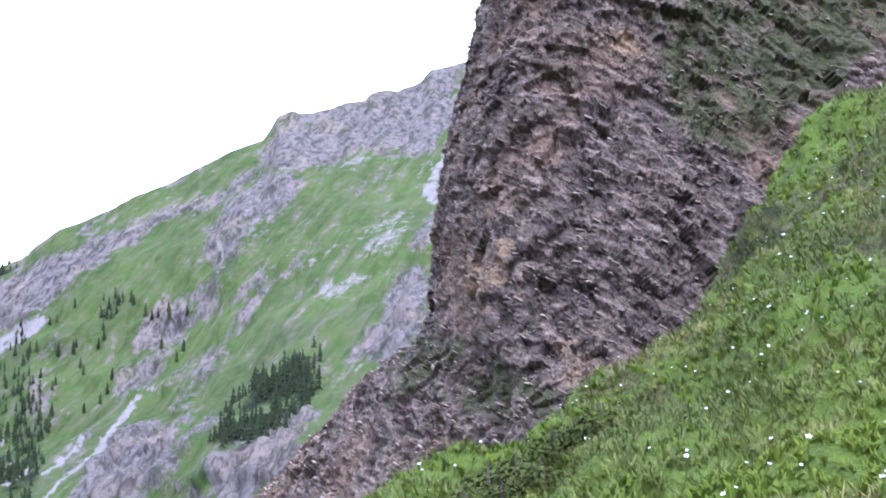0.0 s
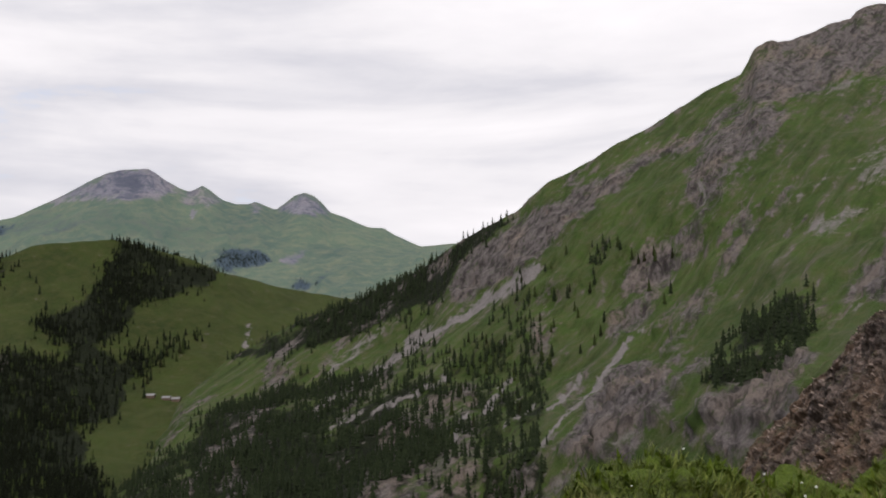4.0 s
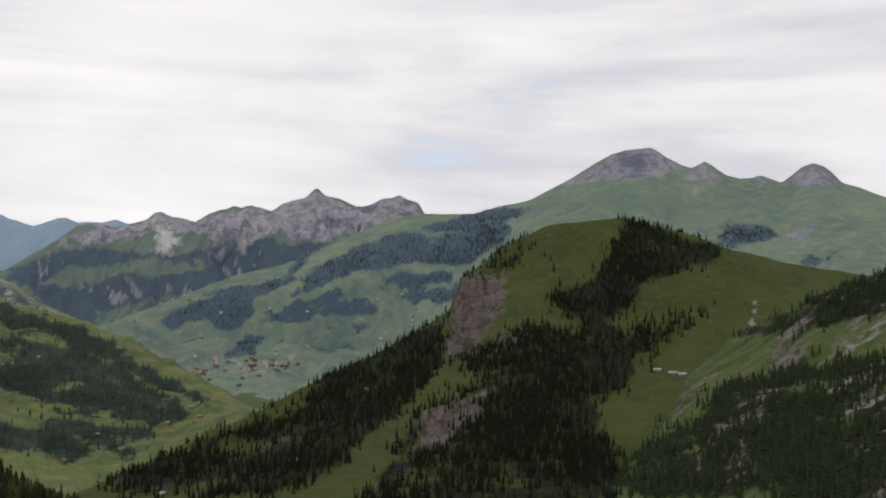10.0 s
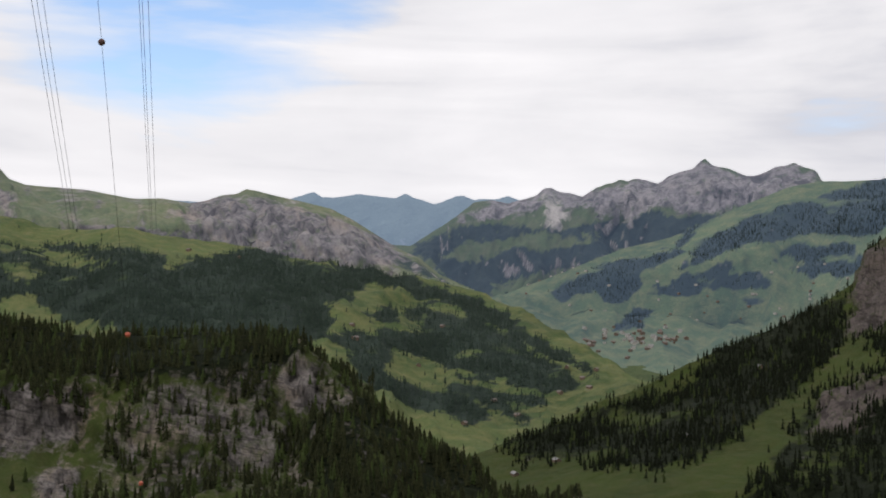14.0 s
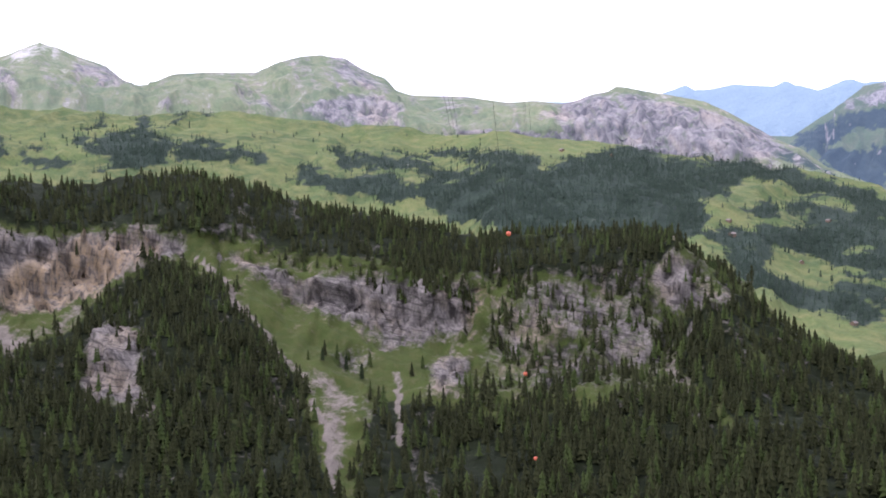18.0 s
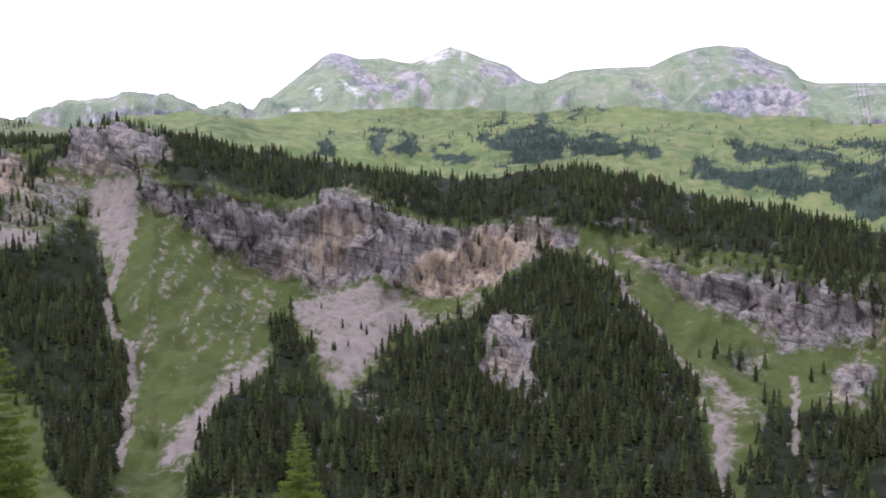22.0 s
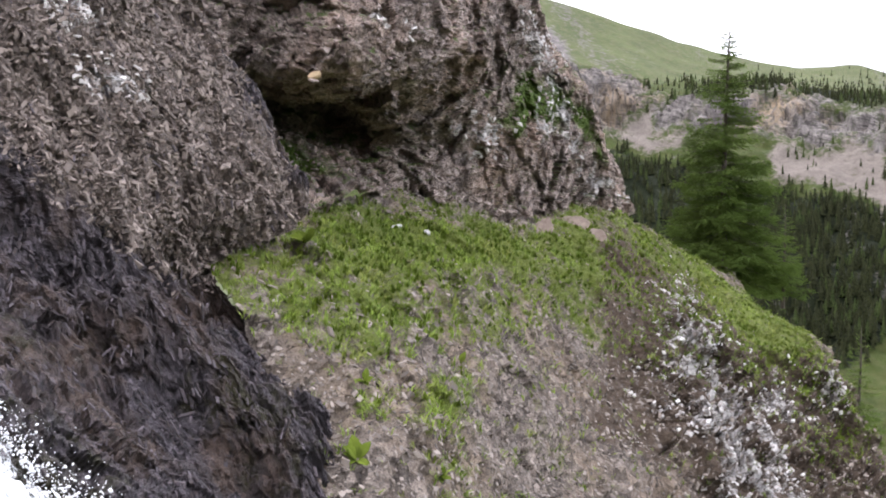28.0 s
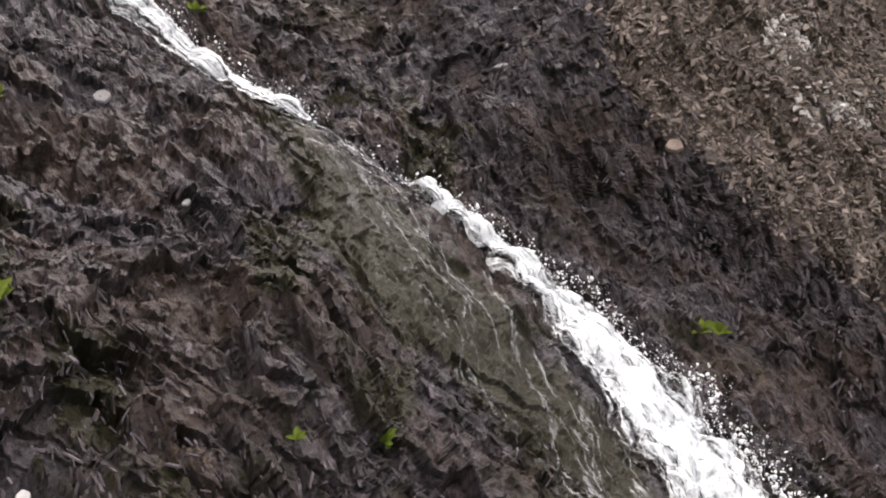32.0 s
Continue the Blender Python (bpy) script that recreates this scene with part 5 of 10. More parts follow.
# cliff ridge across the gorge
CLIFF = [
    [(72.2, -11.17, 740), (72.9, -10.72, 750), (75.4, -9.39, 760), (77.9, -7.94, 800), (80.4, -5.59, 830), (82.3, -4.00, 850), (84.1, -2.70, 870), (86.8, -2.41, 880), (91.1, -2.51, 900), (93.8, -2.56, 900)] + [(93.9, -2.72, 920), (100.2, -1.46, 950), (106.5, 0.04, 980), (111.1, 0.81, 1000), (115.7, 0.85, 1000), (120.6, 0.83, 1000)] + [(121.3, 0.73, 980), (126.7, 1.77, 980), (131.0, 2.45, 980), (133.7, 3.01, 980)] + [(131.4, 2.61, 1000), (134.5, 3.29, 1000), (136.1, 3.47, 1000), (138.3, 2.75, 1050), (140.9, 2.59, 1100), (144.0, 2.77, 1150), (147.1, 3.38, 1200), (153.1, 4.23, 1250), (158.8, 4.27, 1250)] + [(159.0, 4.35, 1250), (161.8, 4.95, 1200), (165.2, 6.13, 1200), (169.6, 7.51, 1150)],
    [(72.2, -11.46, 715), (72.9, -11.02, 720), (75.4, -9.84, 730), (77.9, -8.48, 760), (80.4, -6.35, 780), (82.3, -4.83, 790), (84.1, -3.15, 800), (86.8, -3.61, 800), (93.7, -4.57, 800)] + [(93.9, -5.30, 800), (97.1, -4.65, 810), (101.8, -3.81, 830), (105.9, -3.28, 850), (108.4, -1.98, 870), (110.2, -0.23, 900)] + [(113.1, -1.46, 900), (116.0, -1.74, 890), (118.8, -1.55, 880), (120.7, -0.28, 880), (123.7, -0.09, 870), (126.7, -0.98, 860), (129.6, -0.34, 860), (132.4, 0.29, 870), (134.6, 0.89, 880)] + [(134.6, 1.24, 880), (136.1, 3.15, 950), (138.0, 2.08, 980), (140.9, 2.27, 1020), (142.8, 1.98, 1020), (145.3, 2.00, 1030), (147.1, 2.33, 1050), (150.2, 2.65, 1080), (152.2, 3.63, 1100), (154.0, 3.57, 1100), (158.8, 3.83, 1100), (161.5, 4.22, 1100)] + [(165.2, 5.22, 1050), (169.6, 6.33, 1000)],
    [(72.2, -11.91, 700), (72.9, -11.47, 700), (75.4, -10.73, 710), (77.9, -9.83, 720), (80.4, -8.01, 740), (82.2, -6.49, 750)] + [(84.1, -9.46, 740), (86.8, -10.16, 740), (93.9, -8.75, 770), (97.1, -8.60, 780), (100.9, -7.94, 790), (105.3, -5.97, 810), (107.8, -4.19, 830), (109.7, -3.21, 850)] + [(109.3, -3.71, 850), (111.2, -3.47, 850), (113.2, -3.68, 850), (116.4, -5.53, 830), (119.5, -6.41, 820), (121.4, -5.52, 830), (122.3, -4.94, 835), (125.3, -5.72, 820), (126.8, -5.05, 830), (129.7, -4.47, 830), (132.2, -2.38, 850), (134.7, -0.95, 860)] + [(134.6, -0.71, 860), (135.8, 0.47, 900), (137.7, 0.50, 940), (140.3, 0.53, 960), (142.8, 0.25, 970), (145.3, 0.69, 980), (148.7, 1.03, 1000), (152.3, 1.68, 1030), (156.9, 2.00, 1040), (159.5, 1.71, 1040), (161.6, 2.00, 1040)] + [(165.2, 1.84, 980), (169.7, 2.12, 950)],
    [(72.2, -12.79, 650), (75.3, -11.92, 660), (80.3, -10.40, 680)] + [(84.1, -11.86, 670), (93.9, -11.54, 690), (100.3, -11.24, 690), (105.4, -9.59, 710), (109.8, -6.96, 740)] + [(111.3, -7.02, 740), (116.4, -8.83, 720), (121.4, -8.69, 730), (125.4, -8.54, 730), (129.8, -7.71, 740), (134.8, -5.09, 760)] + [(134.6, -5.39, 760), (136.8, -4.11, 800), (140.3, -2.48, 850), (144.1, -2.57, 870), (147.8, -1.88, 880), (150.3, -1.06, 900), (152.4, -0.87, 920), (158.9, 0.59, 950), (161.6, 1.19, 960)] + [(165.2, 0.29, 900), (169.7, 0.60, 880)],
    [(72.2, -15.67, 540), (80.2, -13.88, 570)] + [(84.7, -16.59, 560), (94.0, -17.00, 560), (106.8, -16.88, 560), (119.1, -16.02, 560)] + [(117.8, -16.76, 560), (132.9, -14.80, 570)] + [(134.7, -15.32, 580), (137.9, -14.10, 600), (143.0, -11.54, 640), (147.3, -8.91, 680), (153.4, -6.20, 740), (161.8, -3.46, 800)] + [(165.3, -4.07, 760), (169.8, -3.68, 740)],
    [(77.0, -21.86, 430), (94.0, -23.34, 430), (119.3, -22.14, 430)] + [(131.6, -21.42, 440), (138.0, -18.59, 480), (144.3, -16.65, 520), (150.6, -15.71, 540), (162.1, -14.33, 560)] + [(165.5, -15.44, 540), (170.1, -15.16, 520)],
    [(60, -27, 380), (110, -27, 360), (150, -24, 380), (182, -24, 380)],
]
CLIFF_COVER = [
    ("rock", [(83.6, -3.4), (93.9, -4.7), (95.2, -8.4), (93.9, -11.5), (86.5, -11.1), (83.5, -10.6), (84.7, -7.1)], 0.42),
    ("rock", [(95.2, -5.3), (106.6, -3.0), (108.4, -0.7), (109.7, -2.0), (105.3, -4.2), (97.1, -5.3)], 0.42),
    ("wood", [(93.9, -2.3), (106.5, 0.5), (110.5, 0.2), (107.8, -2.9), (101.8, -3.5), (97.1, -4.3), (93.9, -5.3)], 0.85),
    ("wood", [(72.2, -11.0), (77.9, -7.7), (82.3, -3.8), (84.8, -1.9), (93.8, -2.0), (93.7, -4.3), (89.6, -4.6), (85.9, -3.5), (84.4, -5.0), (82.8, -7.4), (85.1, -10.9)], 0.95),
    ("wood", [(77.2, -9.1), (81.9, -4.3), (84.8, -2.5), (93.9, -2.1), (103.4, 0.2), (111.1, 1.5), (124.1, 1.3), (124.1, 0.2), (120.0, 0.0), (114.8, -1.9), (110.9, -1.9), (107.8, -0.7), (101.8, -2.7), (95.2, -4.7), (90.8, -4.7), (86.8, -5.3), (84.8, -3.7), (83.6, -7.0), (82.4, -11.2), (77.1, -16.5)], 0.95),
    ("wood", [(84.8, -5.2), (87.7, -4.7), (93.3, -5.3), (93.9, -8.4), (91.4, -11.2), (86.8, -10.2), (87.1, -7.1)], 0.75),
    ("wood", [(108.1, 0.4), (114.4, 0.9), (120.6, 1.3), (126.7, 2.1), (132.4, 3.2), (135.1, 3.6), (135.1, 1.3), (132.4, 1.2), (129.6, 0.1), (126.7, -0.4), (123.1, 0.5), (120.1, -1.4), (115.7, -1.5), (111.2, -1.3), (108.1, -2.9)], 0.97),
    ("wood", [(123.7, 0.4), (131.0, 2.8), (135.1, 3.6), (135.1, 1.0), (132.4, 1.3), (129.6, -0.2), (126.7, -0.2), (123.7, 0.1)], 0.9),
    ("wood", [(110.0, 0.3), (118.8, 0.6), (120.1, -1.2), (117.6, -1.9), (111.2, -1.6), (109.3, -1.0)], 0.8),
    ("wood", [(131.4, 3.1), (134.5, 3.8), (134.5, 1.6), (132.7, -0.0), (129.6, 0.2), (128.3, 1.5)], 0.8),
    ("wood", [(138.3, 3.5), (145.2, 4.0), (149.5, 4.6), (153.1, 5.2), (158.8, 5.0), (158.8, 4.3), (153.1, 3.9), (150.2, 3.1), (147.7, 2.6), (145.3, 2.3), (140.9, 2.5)], 0.97),
    ("wood", [(149.6, 1.7), (150.8, 0.8), (151.7, -0.4), (150.8, -0.7), (149.0, 0.5)], 0.7),
    ("wood", [(145.3, 0.7), (147.2, -0.2), (147.8, -1.7), (145.9, -1.4), (144.0, -0.2)], 0.7),
    ("wood", [(142.7, 2.6), (145.3, 0.7), (145.9, -0.8), (143.4, 0.1), (141.8, 1.3)], 0.7),
    ("wood", [(156.6, 4.7), (158.8, 4.1), (160.0, 3.2), (158.3, 3.2), (156.6, 3.7)], 0.6),
    ("wood", [(77.1, -15.9), (83.5, -10.9), (87.7, -12.0), (93.9, -12.8), (98.4, -11.6), (101.0, -11.5), (102.3, -17.6), (76.9, -24.5)], 1.0),
    ("wood", [(102.7, -17.6), (105.4, -9.6), (108.5, -5.7), (110.6, -4.4), (112.8, -3.4), (114.6, -4.6), (116.7, -6.7), (118.8, -7.8), (120.8, -7.7), (123.4, -11.0), (124.6, -12.0), (124.9, -21.3), (103.7, -23.4)], 1.0),
    ("wood", [(124.1, -17.0), (124.6, -11.9), (122.7, -9.9), (120.2, -8.1), (124.1, -19.9)], 1.0),
    ("wood", [(125.2, -11.0), (126.0, -9.1), (127.2, -6.6), (128.7, -9.3), (131.4, -11.8), (132.9, -16.2), (124.7, -17.0)], 1.0),
    ("wood", [(136.8, -4.7), (137.1, -1.6), (139.0, -0.9), (142.8, -2.4), (147.8, -2.0), (152.4, -1.2), (161.7, 0.9), (161.9, -7.5), (148.6, -10.7), (145.5, -8.4), (142.9, -8.4), (141.1, -11.0), (139.8, -14.7), (137.9, -17.1), (136.3, -13.5), (135.6, -8.5), (136.6, -7.9)], 1.0),
    ("wood", [(156.8, -1.0), (161.8, 1.2), (165.2, 0.6), (165.3, -5.6), (156.8, -5.7)], 1.0),
    ("rock", [(95.8, -5.1), (99.4, -4.8), (104.9, -4.5), (108.4, -3.2), (108.1, -4.2), (104.9, -6.1), (100.3, -8.4), (96.0, -8.1), (94.6, -5.6)], 0.9),
    ("rock", [(111.2, -1.9), (116.3, -1.9), (120.1, -1.8), (123.7, 0.2), (126.7, -1.0), (130.2, -0.5), (134.3, 0.4), (134.7, -0.8), (132.2, -2.2), (129.7, -4.4), (126.8, -4.9), (125.3, -5.6), (122.3, -4.9), (119.5, -6.3), (116.3, -5.4), (113.2, -3.5), (111.2, -3.2)], 1.0),
    ("rock", [(113.5, -7.3), (115.7, -7.0), (116.7, -9.8), (116.1, -10.7), (113.6, -10.9), (113.4, -8.9)], 0.95),
    ("rock", [(95.8, -9.1), (97.4, -9.1), (97.8, -11.3), (95.8, -11.3)], 0.7),
    ("rock", [(80.7, -6.4), (83.9, -3.1), (85.1, -4.9), (83.3, -5.8), (81.3, -6.4)], 0.8),
    ("rock", [(84.4, -8.0), (86.5, -7.1), (87.7, -9.6), (84.7, -10.4)], 0.8),
    ("rock", [(133.9, 1.6), (135.2, 3.6), (137.1, 2.9), (138.3, 1.6), (135.8, 1.3)], 0.8),
    ("rock", [(156.6, 3.6), (159.9, 4.0), (163.1, 4.2), (163.2, 2.1), (160.0, 1.8), (156.9, 2.1)], 0.85),
    ("ochre", [(112.5, -2.3), (116.3, -2.2), (120.1, -4.0), (120.7, -5.6), (118.9, -6.0), (115.7, -5.1), (113.2, -3.2)], 1.0),
    ("ochre", [(123.1, -1.8), (125.5, -1.2), (126.5, -3.0), (125.9, -4.2), (124.4, -4.0)], 0.8),
    ("ochre", [(94.5, -5.0), (95.5, -6.3), (95.7, -8.1), (94.7, -7.2)], 1.0),
    ("ochre", [(141.2, 1.3), (142.8, 1.0), (142.5, 0.1), (141.2, 0.2)], 0.9),
    ("ochre", [(159.1, 4.0), (161.6, 3.8), (161.6, 2.6), (159.4, 2.6)], 0.6),
    ("scree", [(121.4, -5.4), (122.6, -4.9), (124.4, -5.5), (126.8, -5.7), (127.2, -6.6), (125.4, -9.1), (124.6, -11.6), (122.7, -9.3), (120.8, -7.8), (118.9, -7.5), (116.4, -6.3), (116.0, -5.7), (119.5, -6.6)], 0.8),
    ("scree", [(134.9, 0.9), (137.1, 1.3), (138.0, 0.0), (137.1, -3.8), (135.9, -2.9), (135.2, -0.6)], 0.8),
    ("scree", [(156.9, 1.9), (160.0, 1.5), (158.9, 0.7), (156.4, 1.2)], 0.9),
    ("scree_line", [(135.5, -1.6), (136.8, -4.7), (136.9, -7.0), (135.6, -8.2), (135.6, -10.4), (136.6, -14.1)], 0.2),
    ("scree", [(128.7, -8.5), (131.2, -10.4), (133.7, -12.9), (134.7, -15.0), (132.8, -14.4), (131.2, -11.6), (128.7, -9.8)], 0.9),
    ("scree_line", [(132.1, -2.6), (134.6, -6.7), (135.6, -11.7)], 0.18),
    ("scree_line", [(129.9, -4.8), (132.7, -9.2)], 0.22),
    ("scree_line", [(128.0, -5.4), (130.2, -9.2), (131.5, -10.7)], 0.25),
    ("scree_line", [(110.3, -3.5), (107.3, -7.0), (105.4, -9.6), (103.5, -12.7), (103.1, -16.4)], 0.2),
    ("scree_line", [(99.7, -9.7), (99.4, -14.0)], 0.2),
    ("scree", [(112.9, -11.1), (114.5, -11.4), (113.9, -12.0), (112.9, -12.0)], 0.9),
    ("grass", [(128.3, -4.2), (133.3, -2.2), (134.9, -0.6), (136.5, -6.6), (135.3, -8.5), (136.0, -12.3), (133.7, -12.3), (131.5, -10.7), (129.0, -8.5), (127.4, -5.4)], 0.64),
    ("grass", [(97.5, -8.8), (100.3, -8.6), (104.9, -6.4), (108.1, -4.5), (106.2, -8.3), (104.6, -11.1), (100.9, -11.0), (97.8, -9.4)], 0.68),
    ("grass", [(144.2, -9.0), (146.1, -9.0), (148.0, -11.4), (147.5, -16.8), (137.9, -17.1), (139.8, -14.7), (140.4, -11.0)], 1.0),
    ("grass", [(118.9, -6.0), (120.8, -6.4), (118.9, -6.9), (116.4, -5.8)], 0.8),
    ("wood", [(111.2, -1.3), (116.3, -1.3), (120.1, -1.2), (123.7, 0.8), (126.7, -0.2), (130.2, 0.1), (134.3, 1.2), (134.4, 0.0), (130.2, -1.1), (126.7, -1.7), (123.1, -0.9), (120.1, -2.3), (116.3, -2.5), (111.2, -2.3)], 0.42),
    ("rock", [(137.8, 1.1), (145.8, 0.9), (146.4, -1.3), (142.8, -2.2), (137.7, -0.9)], 0.6),
    ("wood", [(72.5, -8.9), (76.9, -6.7), (78.5, -8.6), (77.9, -16.7), (68.5, -15.7), (68.6, -10.3)], 1.0),
    ("wood", [(92.6, -1.7), (84.6, -2.9), (81.5, -6.5), (82.9, -10.6), (92.3, -10.1)], 0.6),
    ("wood", [(94.5, -4.7), (103.4, -3.0), (107.8, -1.8), (107.8, -3.2), (103.4, -4.6), (95.2, -6.6)], 0.5),
    ("rock", [(159.5, 3.2), (156.8, 3.5), (153.5, 3.7), (152.0, 4.0), (150.9, 3.4), (149.1, 2.8), (146.1, 2.9), (142.8, 2.6), (140.9, 1.8), (140.6, 0.0), (142.8, -0.3), (145.6, 0.4), (146.5, 0.1), (149.2, 0.6), (151.8, 1.4), (153.5, 1.7), (156.9, 1.8), (159.6, 1.2)], 0.95),
    ("rock", [(139.6, 1.6), (137.7, 3.3), (135.8, 3.9), (133.9, 3.4), (133.6, 1.8), (135.2, 1.2), (137.8, 1.0)], 0.9),
    ("ochre", [(151.2, 3.5), (153.2, 3.4), (153.2, 2.2), (151.8, 2.3)], 1.0),
    ("ochre", [(140.9, 1.2), (142.6, 1.3), (142.8, 0.1), (141.2, 0.1)], 0.9),
    ("scree", [(152.3, 1.4), (151.6, 0.8), (150.1, 0.2), (148.9, 0.5), (148.6, -0.4), (146.8, -0.8), (145.6, -0.5), (145.0, -2.2), (146.3, -2.7), (148.1, -1.6), (150.1, -1.0), (152.0, -1.1), (152.6, 0.2)], 0.97),
    ("scree", [(139.7, -1.9), (142.2, -1.3), (144.7, -2.2), (144.1, -2.7), (141.0, -2.8)], 0.85),
    ("scree", [(156.9, 2.0), (158.5, 1.8), (158.5, 1.2), (157.2, 1.3)], 0.9),
    ("wood", [(142.1, 2.1), (144.0, 1.7), (145.6, -0.5), (144.7, -1.0), (142.8, 0.2), (141.8, 1.3)], 0.9),
    ("wood", [(145.2, 2.9), (146.3, 2.9), (146.3, 1.7), (145.7, 1.3)], 0.9),
    ("wood", [(138.0, 2.8), (139.3, 3.2), (140.7, 1.9), (140.9, 0.7), (139.7, 0.7)], 0.85),
    ("wood", [(139.7, -0.3), (142.2, -0.6), (143.5, -1.8), (141.0, -1.8), (139.4, -1.2)], 0.6),
    ("wood", [(131.4, 3.5), (138.3, 3.6), (142.1, 4.1), (146.1, 4.6), (149.1, 5.1), (153.4, 5.0), (156.8, 4.2), (156.8, 3.6), (153.5, 3.9), (150.9, 3.6), (149.1, 3.0), (146.1, 3.2), (142.1, 2.6), (138.4, 2.8), (135.8, 4.0), (133.6, 3.6), (131.4, 2.4)], 0.97),
]
CLIFF_COVER += [
    ("scree", [(105.4, -9.6), (103.5, -10.2), (102.2, -11.2), (101.6, -12.1), (102.8, -12.1), (103.8, -11.2)], 0.7),
    ("scree", [(103.6, -11.2), (102.7, -11.2), (102.5, -13.3), (102.9, -16.1), (103.3, -16.1), (103.4, -13.3)], 0.8),
    ("rock", [(97.8, -9.9), (96.5, -8.9), (95.7, -9.5), (95.7, -11.1), (97.6, -11.1)], 0.9),
    ("rock", [(103.1, -8.7), (100.9, -8.7), (101.2, -9.6), (102.8, -9.9)], 0.55),
    ("wood", [(95.9, -10.8), (89.8, -10.9), (90.1, -12.7), (95.6, -13.2)], 0.5),
    ("rock", [(91.3, -4.5), (85.5, -6.2), (84.6, -10.3), (87.5, -9.9), (89.8, -8.2), (93.4, -9.5), (94.3, -8.3)], 0.62),
    ("scree", [(84.6, -8.6), (84.1, -9.1), (83.0, -11.4), (83.4, -11.4), (84.4, -10.0)], 0.8),
    ("rock", [(85.4, -4.8), (84.4, -3.0), (82.5, -4.1), (82.3, -6.2), (84.1, -6.8)], 0.9),
    ("grass", [(164.7, 6.0), (162.8, 5.1), (159.4, 5.0), (153.5, 4.8), (153.5, 4.1), (156.1, 4.3), (157.9, 4.0), (159.7, 4.5), (162.8, 4.7)], 0.8),
    ("rock", [(165.0, 7.7), (163.9, 7.2), (163.3, 6.5), (162.9, 5.2), (160.4, 5.0), (159.1, 4.3), (159.1, 3.3), (159.7, 2.4), (160.9, 1.8), (162.2, 1.5), (163.4, 3.5)], 0.97),
    ("rock", [(158.8, 2.8), (157.3, 3.5), (156.0, 3.8), (156.1, 2.8), (157.3, 2.1), (158.8, 1.4)], 0.95),
    ("rock", [(153.2, 3.4), (151.5, 3.7), (150.1, 3.4), (149.3, 2.6), (146.9, 2.4), (146.8, 1.1), (148.7, 1.3), (150.3, 0.3), (151.5, 1.5), (153.2, 2.2)], 0.8),
    ("ochre", [(161.5, 4.1), (159.4, 4.1), (159.3, 3.1), (160.6, 2.2), (161.5, 2.1)], 0.7),
    ("ochre", [(153.1, 3.1), (151.5, 3.4), (150.9, 2.9), (152.0, 1.9), (153.0, 2.2)], 0.7),
    ("scree", [(162.5, 1.8), (160.9, 1.6), (159.4, 2.7), (158.7, 3.0), (158.8, 1.6), (156.7, 2.1), (156.9, 1.6), (159.1, 0.6), (160.3, 1.6), (161.9, 1.5)], 0.95),
    ("scree", [(151.7, 1.5), (150.3, 0.3), (148.7, 1.0), (146.8, 0.7), (146.8, -1.6), (148.6, -0.8), (151.4, -0.3)], 0.9),
    ("wood", [(159.1, 3.1), (157.9, 3.9), (156.1, 4.3), (155.8, 3.8), (157.3, 3.5), (158.5, 3.0)], 0.8),
]
# thin runnels of stones down the turf below the cliff
GULCH = [(134.1, -1.6), (127.7, -4.8)]
for i in range(12):
    f = (i + 0.5 + 0.6 * math.sin(i * 5.1)) / 12
    a = GULCH[0][0] * (1 - f) + GULCH[1][0] * f
    e = GULCH[0][1] * (1 - f) + GULCH[1][1] * f - 0.3 * (i % 3)
    n = 2.2 + 4.0 * ((i * 7) % 5) / 4
    CLIFF_COVER.insert(-5, ("scree_line", [(a, e), (a + n * 0.2 + 0.15 * math.sin(i * 2.3), e - n * 0.4), (a + n * 0.34, e - n * 0.7), (a + n * 0.5, e - n)], 0.06 + 0.12 * ((i * 3) % 4) / 3, 0.43))
landform("cliff_ridge", CLIFF, 60, 182, 820, 220, land_cliff, "wooded ridge with a long limestone cliff above scree and turf", 7, 60, CLIFF_COVER, 0.4, ridged=7, category="cliff", crag=11, bed=24, streak=(-28, 0.4), gaps=0.22, warp=0.85)

# green shoulder behind the cliff ridge
SHOULDER = [
    [(172.4, 11.14, 1600), (169.5, 10.57, 1600), (165.4, 9.47, 1600), (163.9, 8.92, 1600), (160.5, 7.71, 1650), (157.4, 6.66, 1700), (154.3, 5.74, 1750), (151.1, 5.01, 1800), (148.3, 4.98, 1850), (146.5, 4.44, 1850), (143.4, 4.11, 1900), (140.1, 3.75, 1900), (136.1, 3.04, 1900)],
    [(172.5, 6.24, 1250), (165.2, 5.82, 1270), (157.4, 3.73, 1300), (148.0, 3.06, 1400), (136.0, 2.30, 1500)],
    [(172.7, 0.60, 1050), (136.0, -0.39, 1200)],
]
landform("green_shoulder", SHOULDER, 132, 186, 260, 80, land_shoulder, "smooth green mountain shoulder dotted with small trees", 12, 160,
         [("rock", [(165.3, 8.4), (164.5, 7.6), (163.9, 7.2), (163.3, 6.5), (162.9, 5.2), (160.4, 4.9), (159.1, 4.3), (159.1, 2.4), (163.4, 1.9), (164.7, 5.4)], 0.95), ("wood", [(140.1, 3.7), (148.0, 4.3), (152.7, 4.6), (151.1, 3.7), (144.9, 3.2)], 0.35)], 0.4, streak=(-35, 0.42))

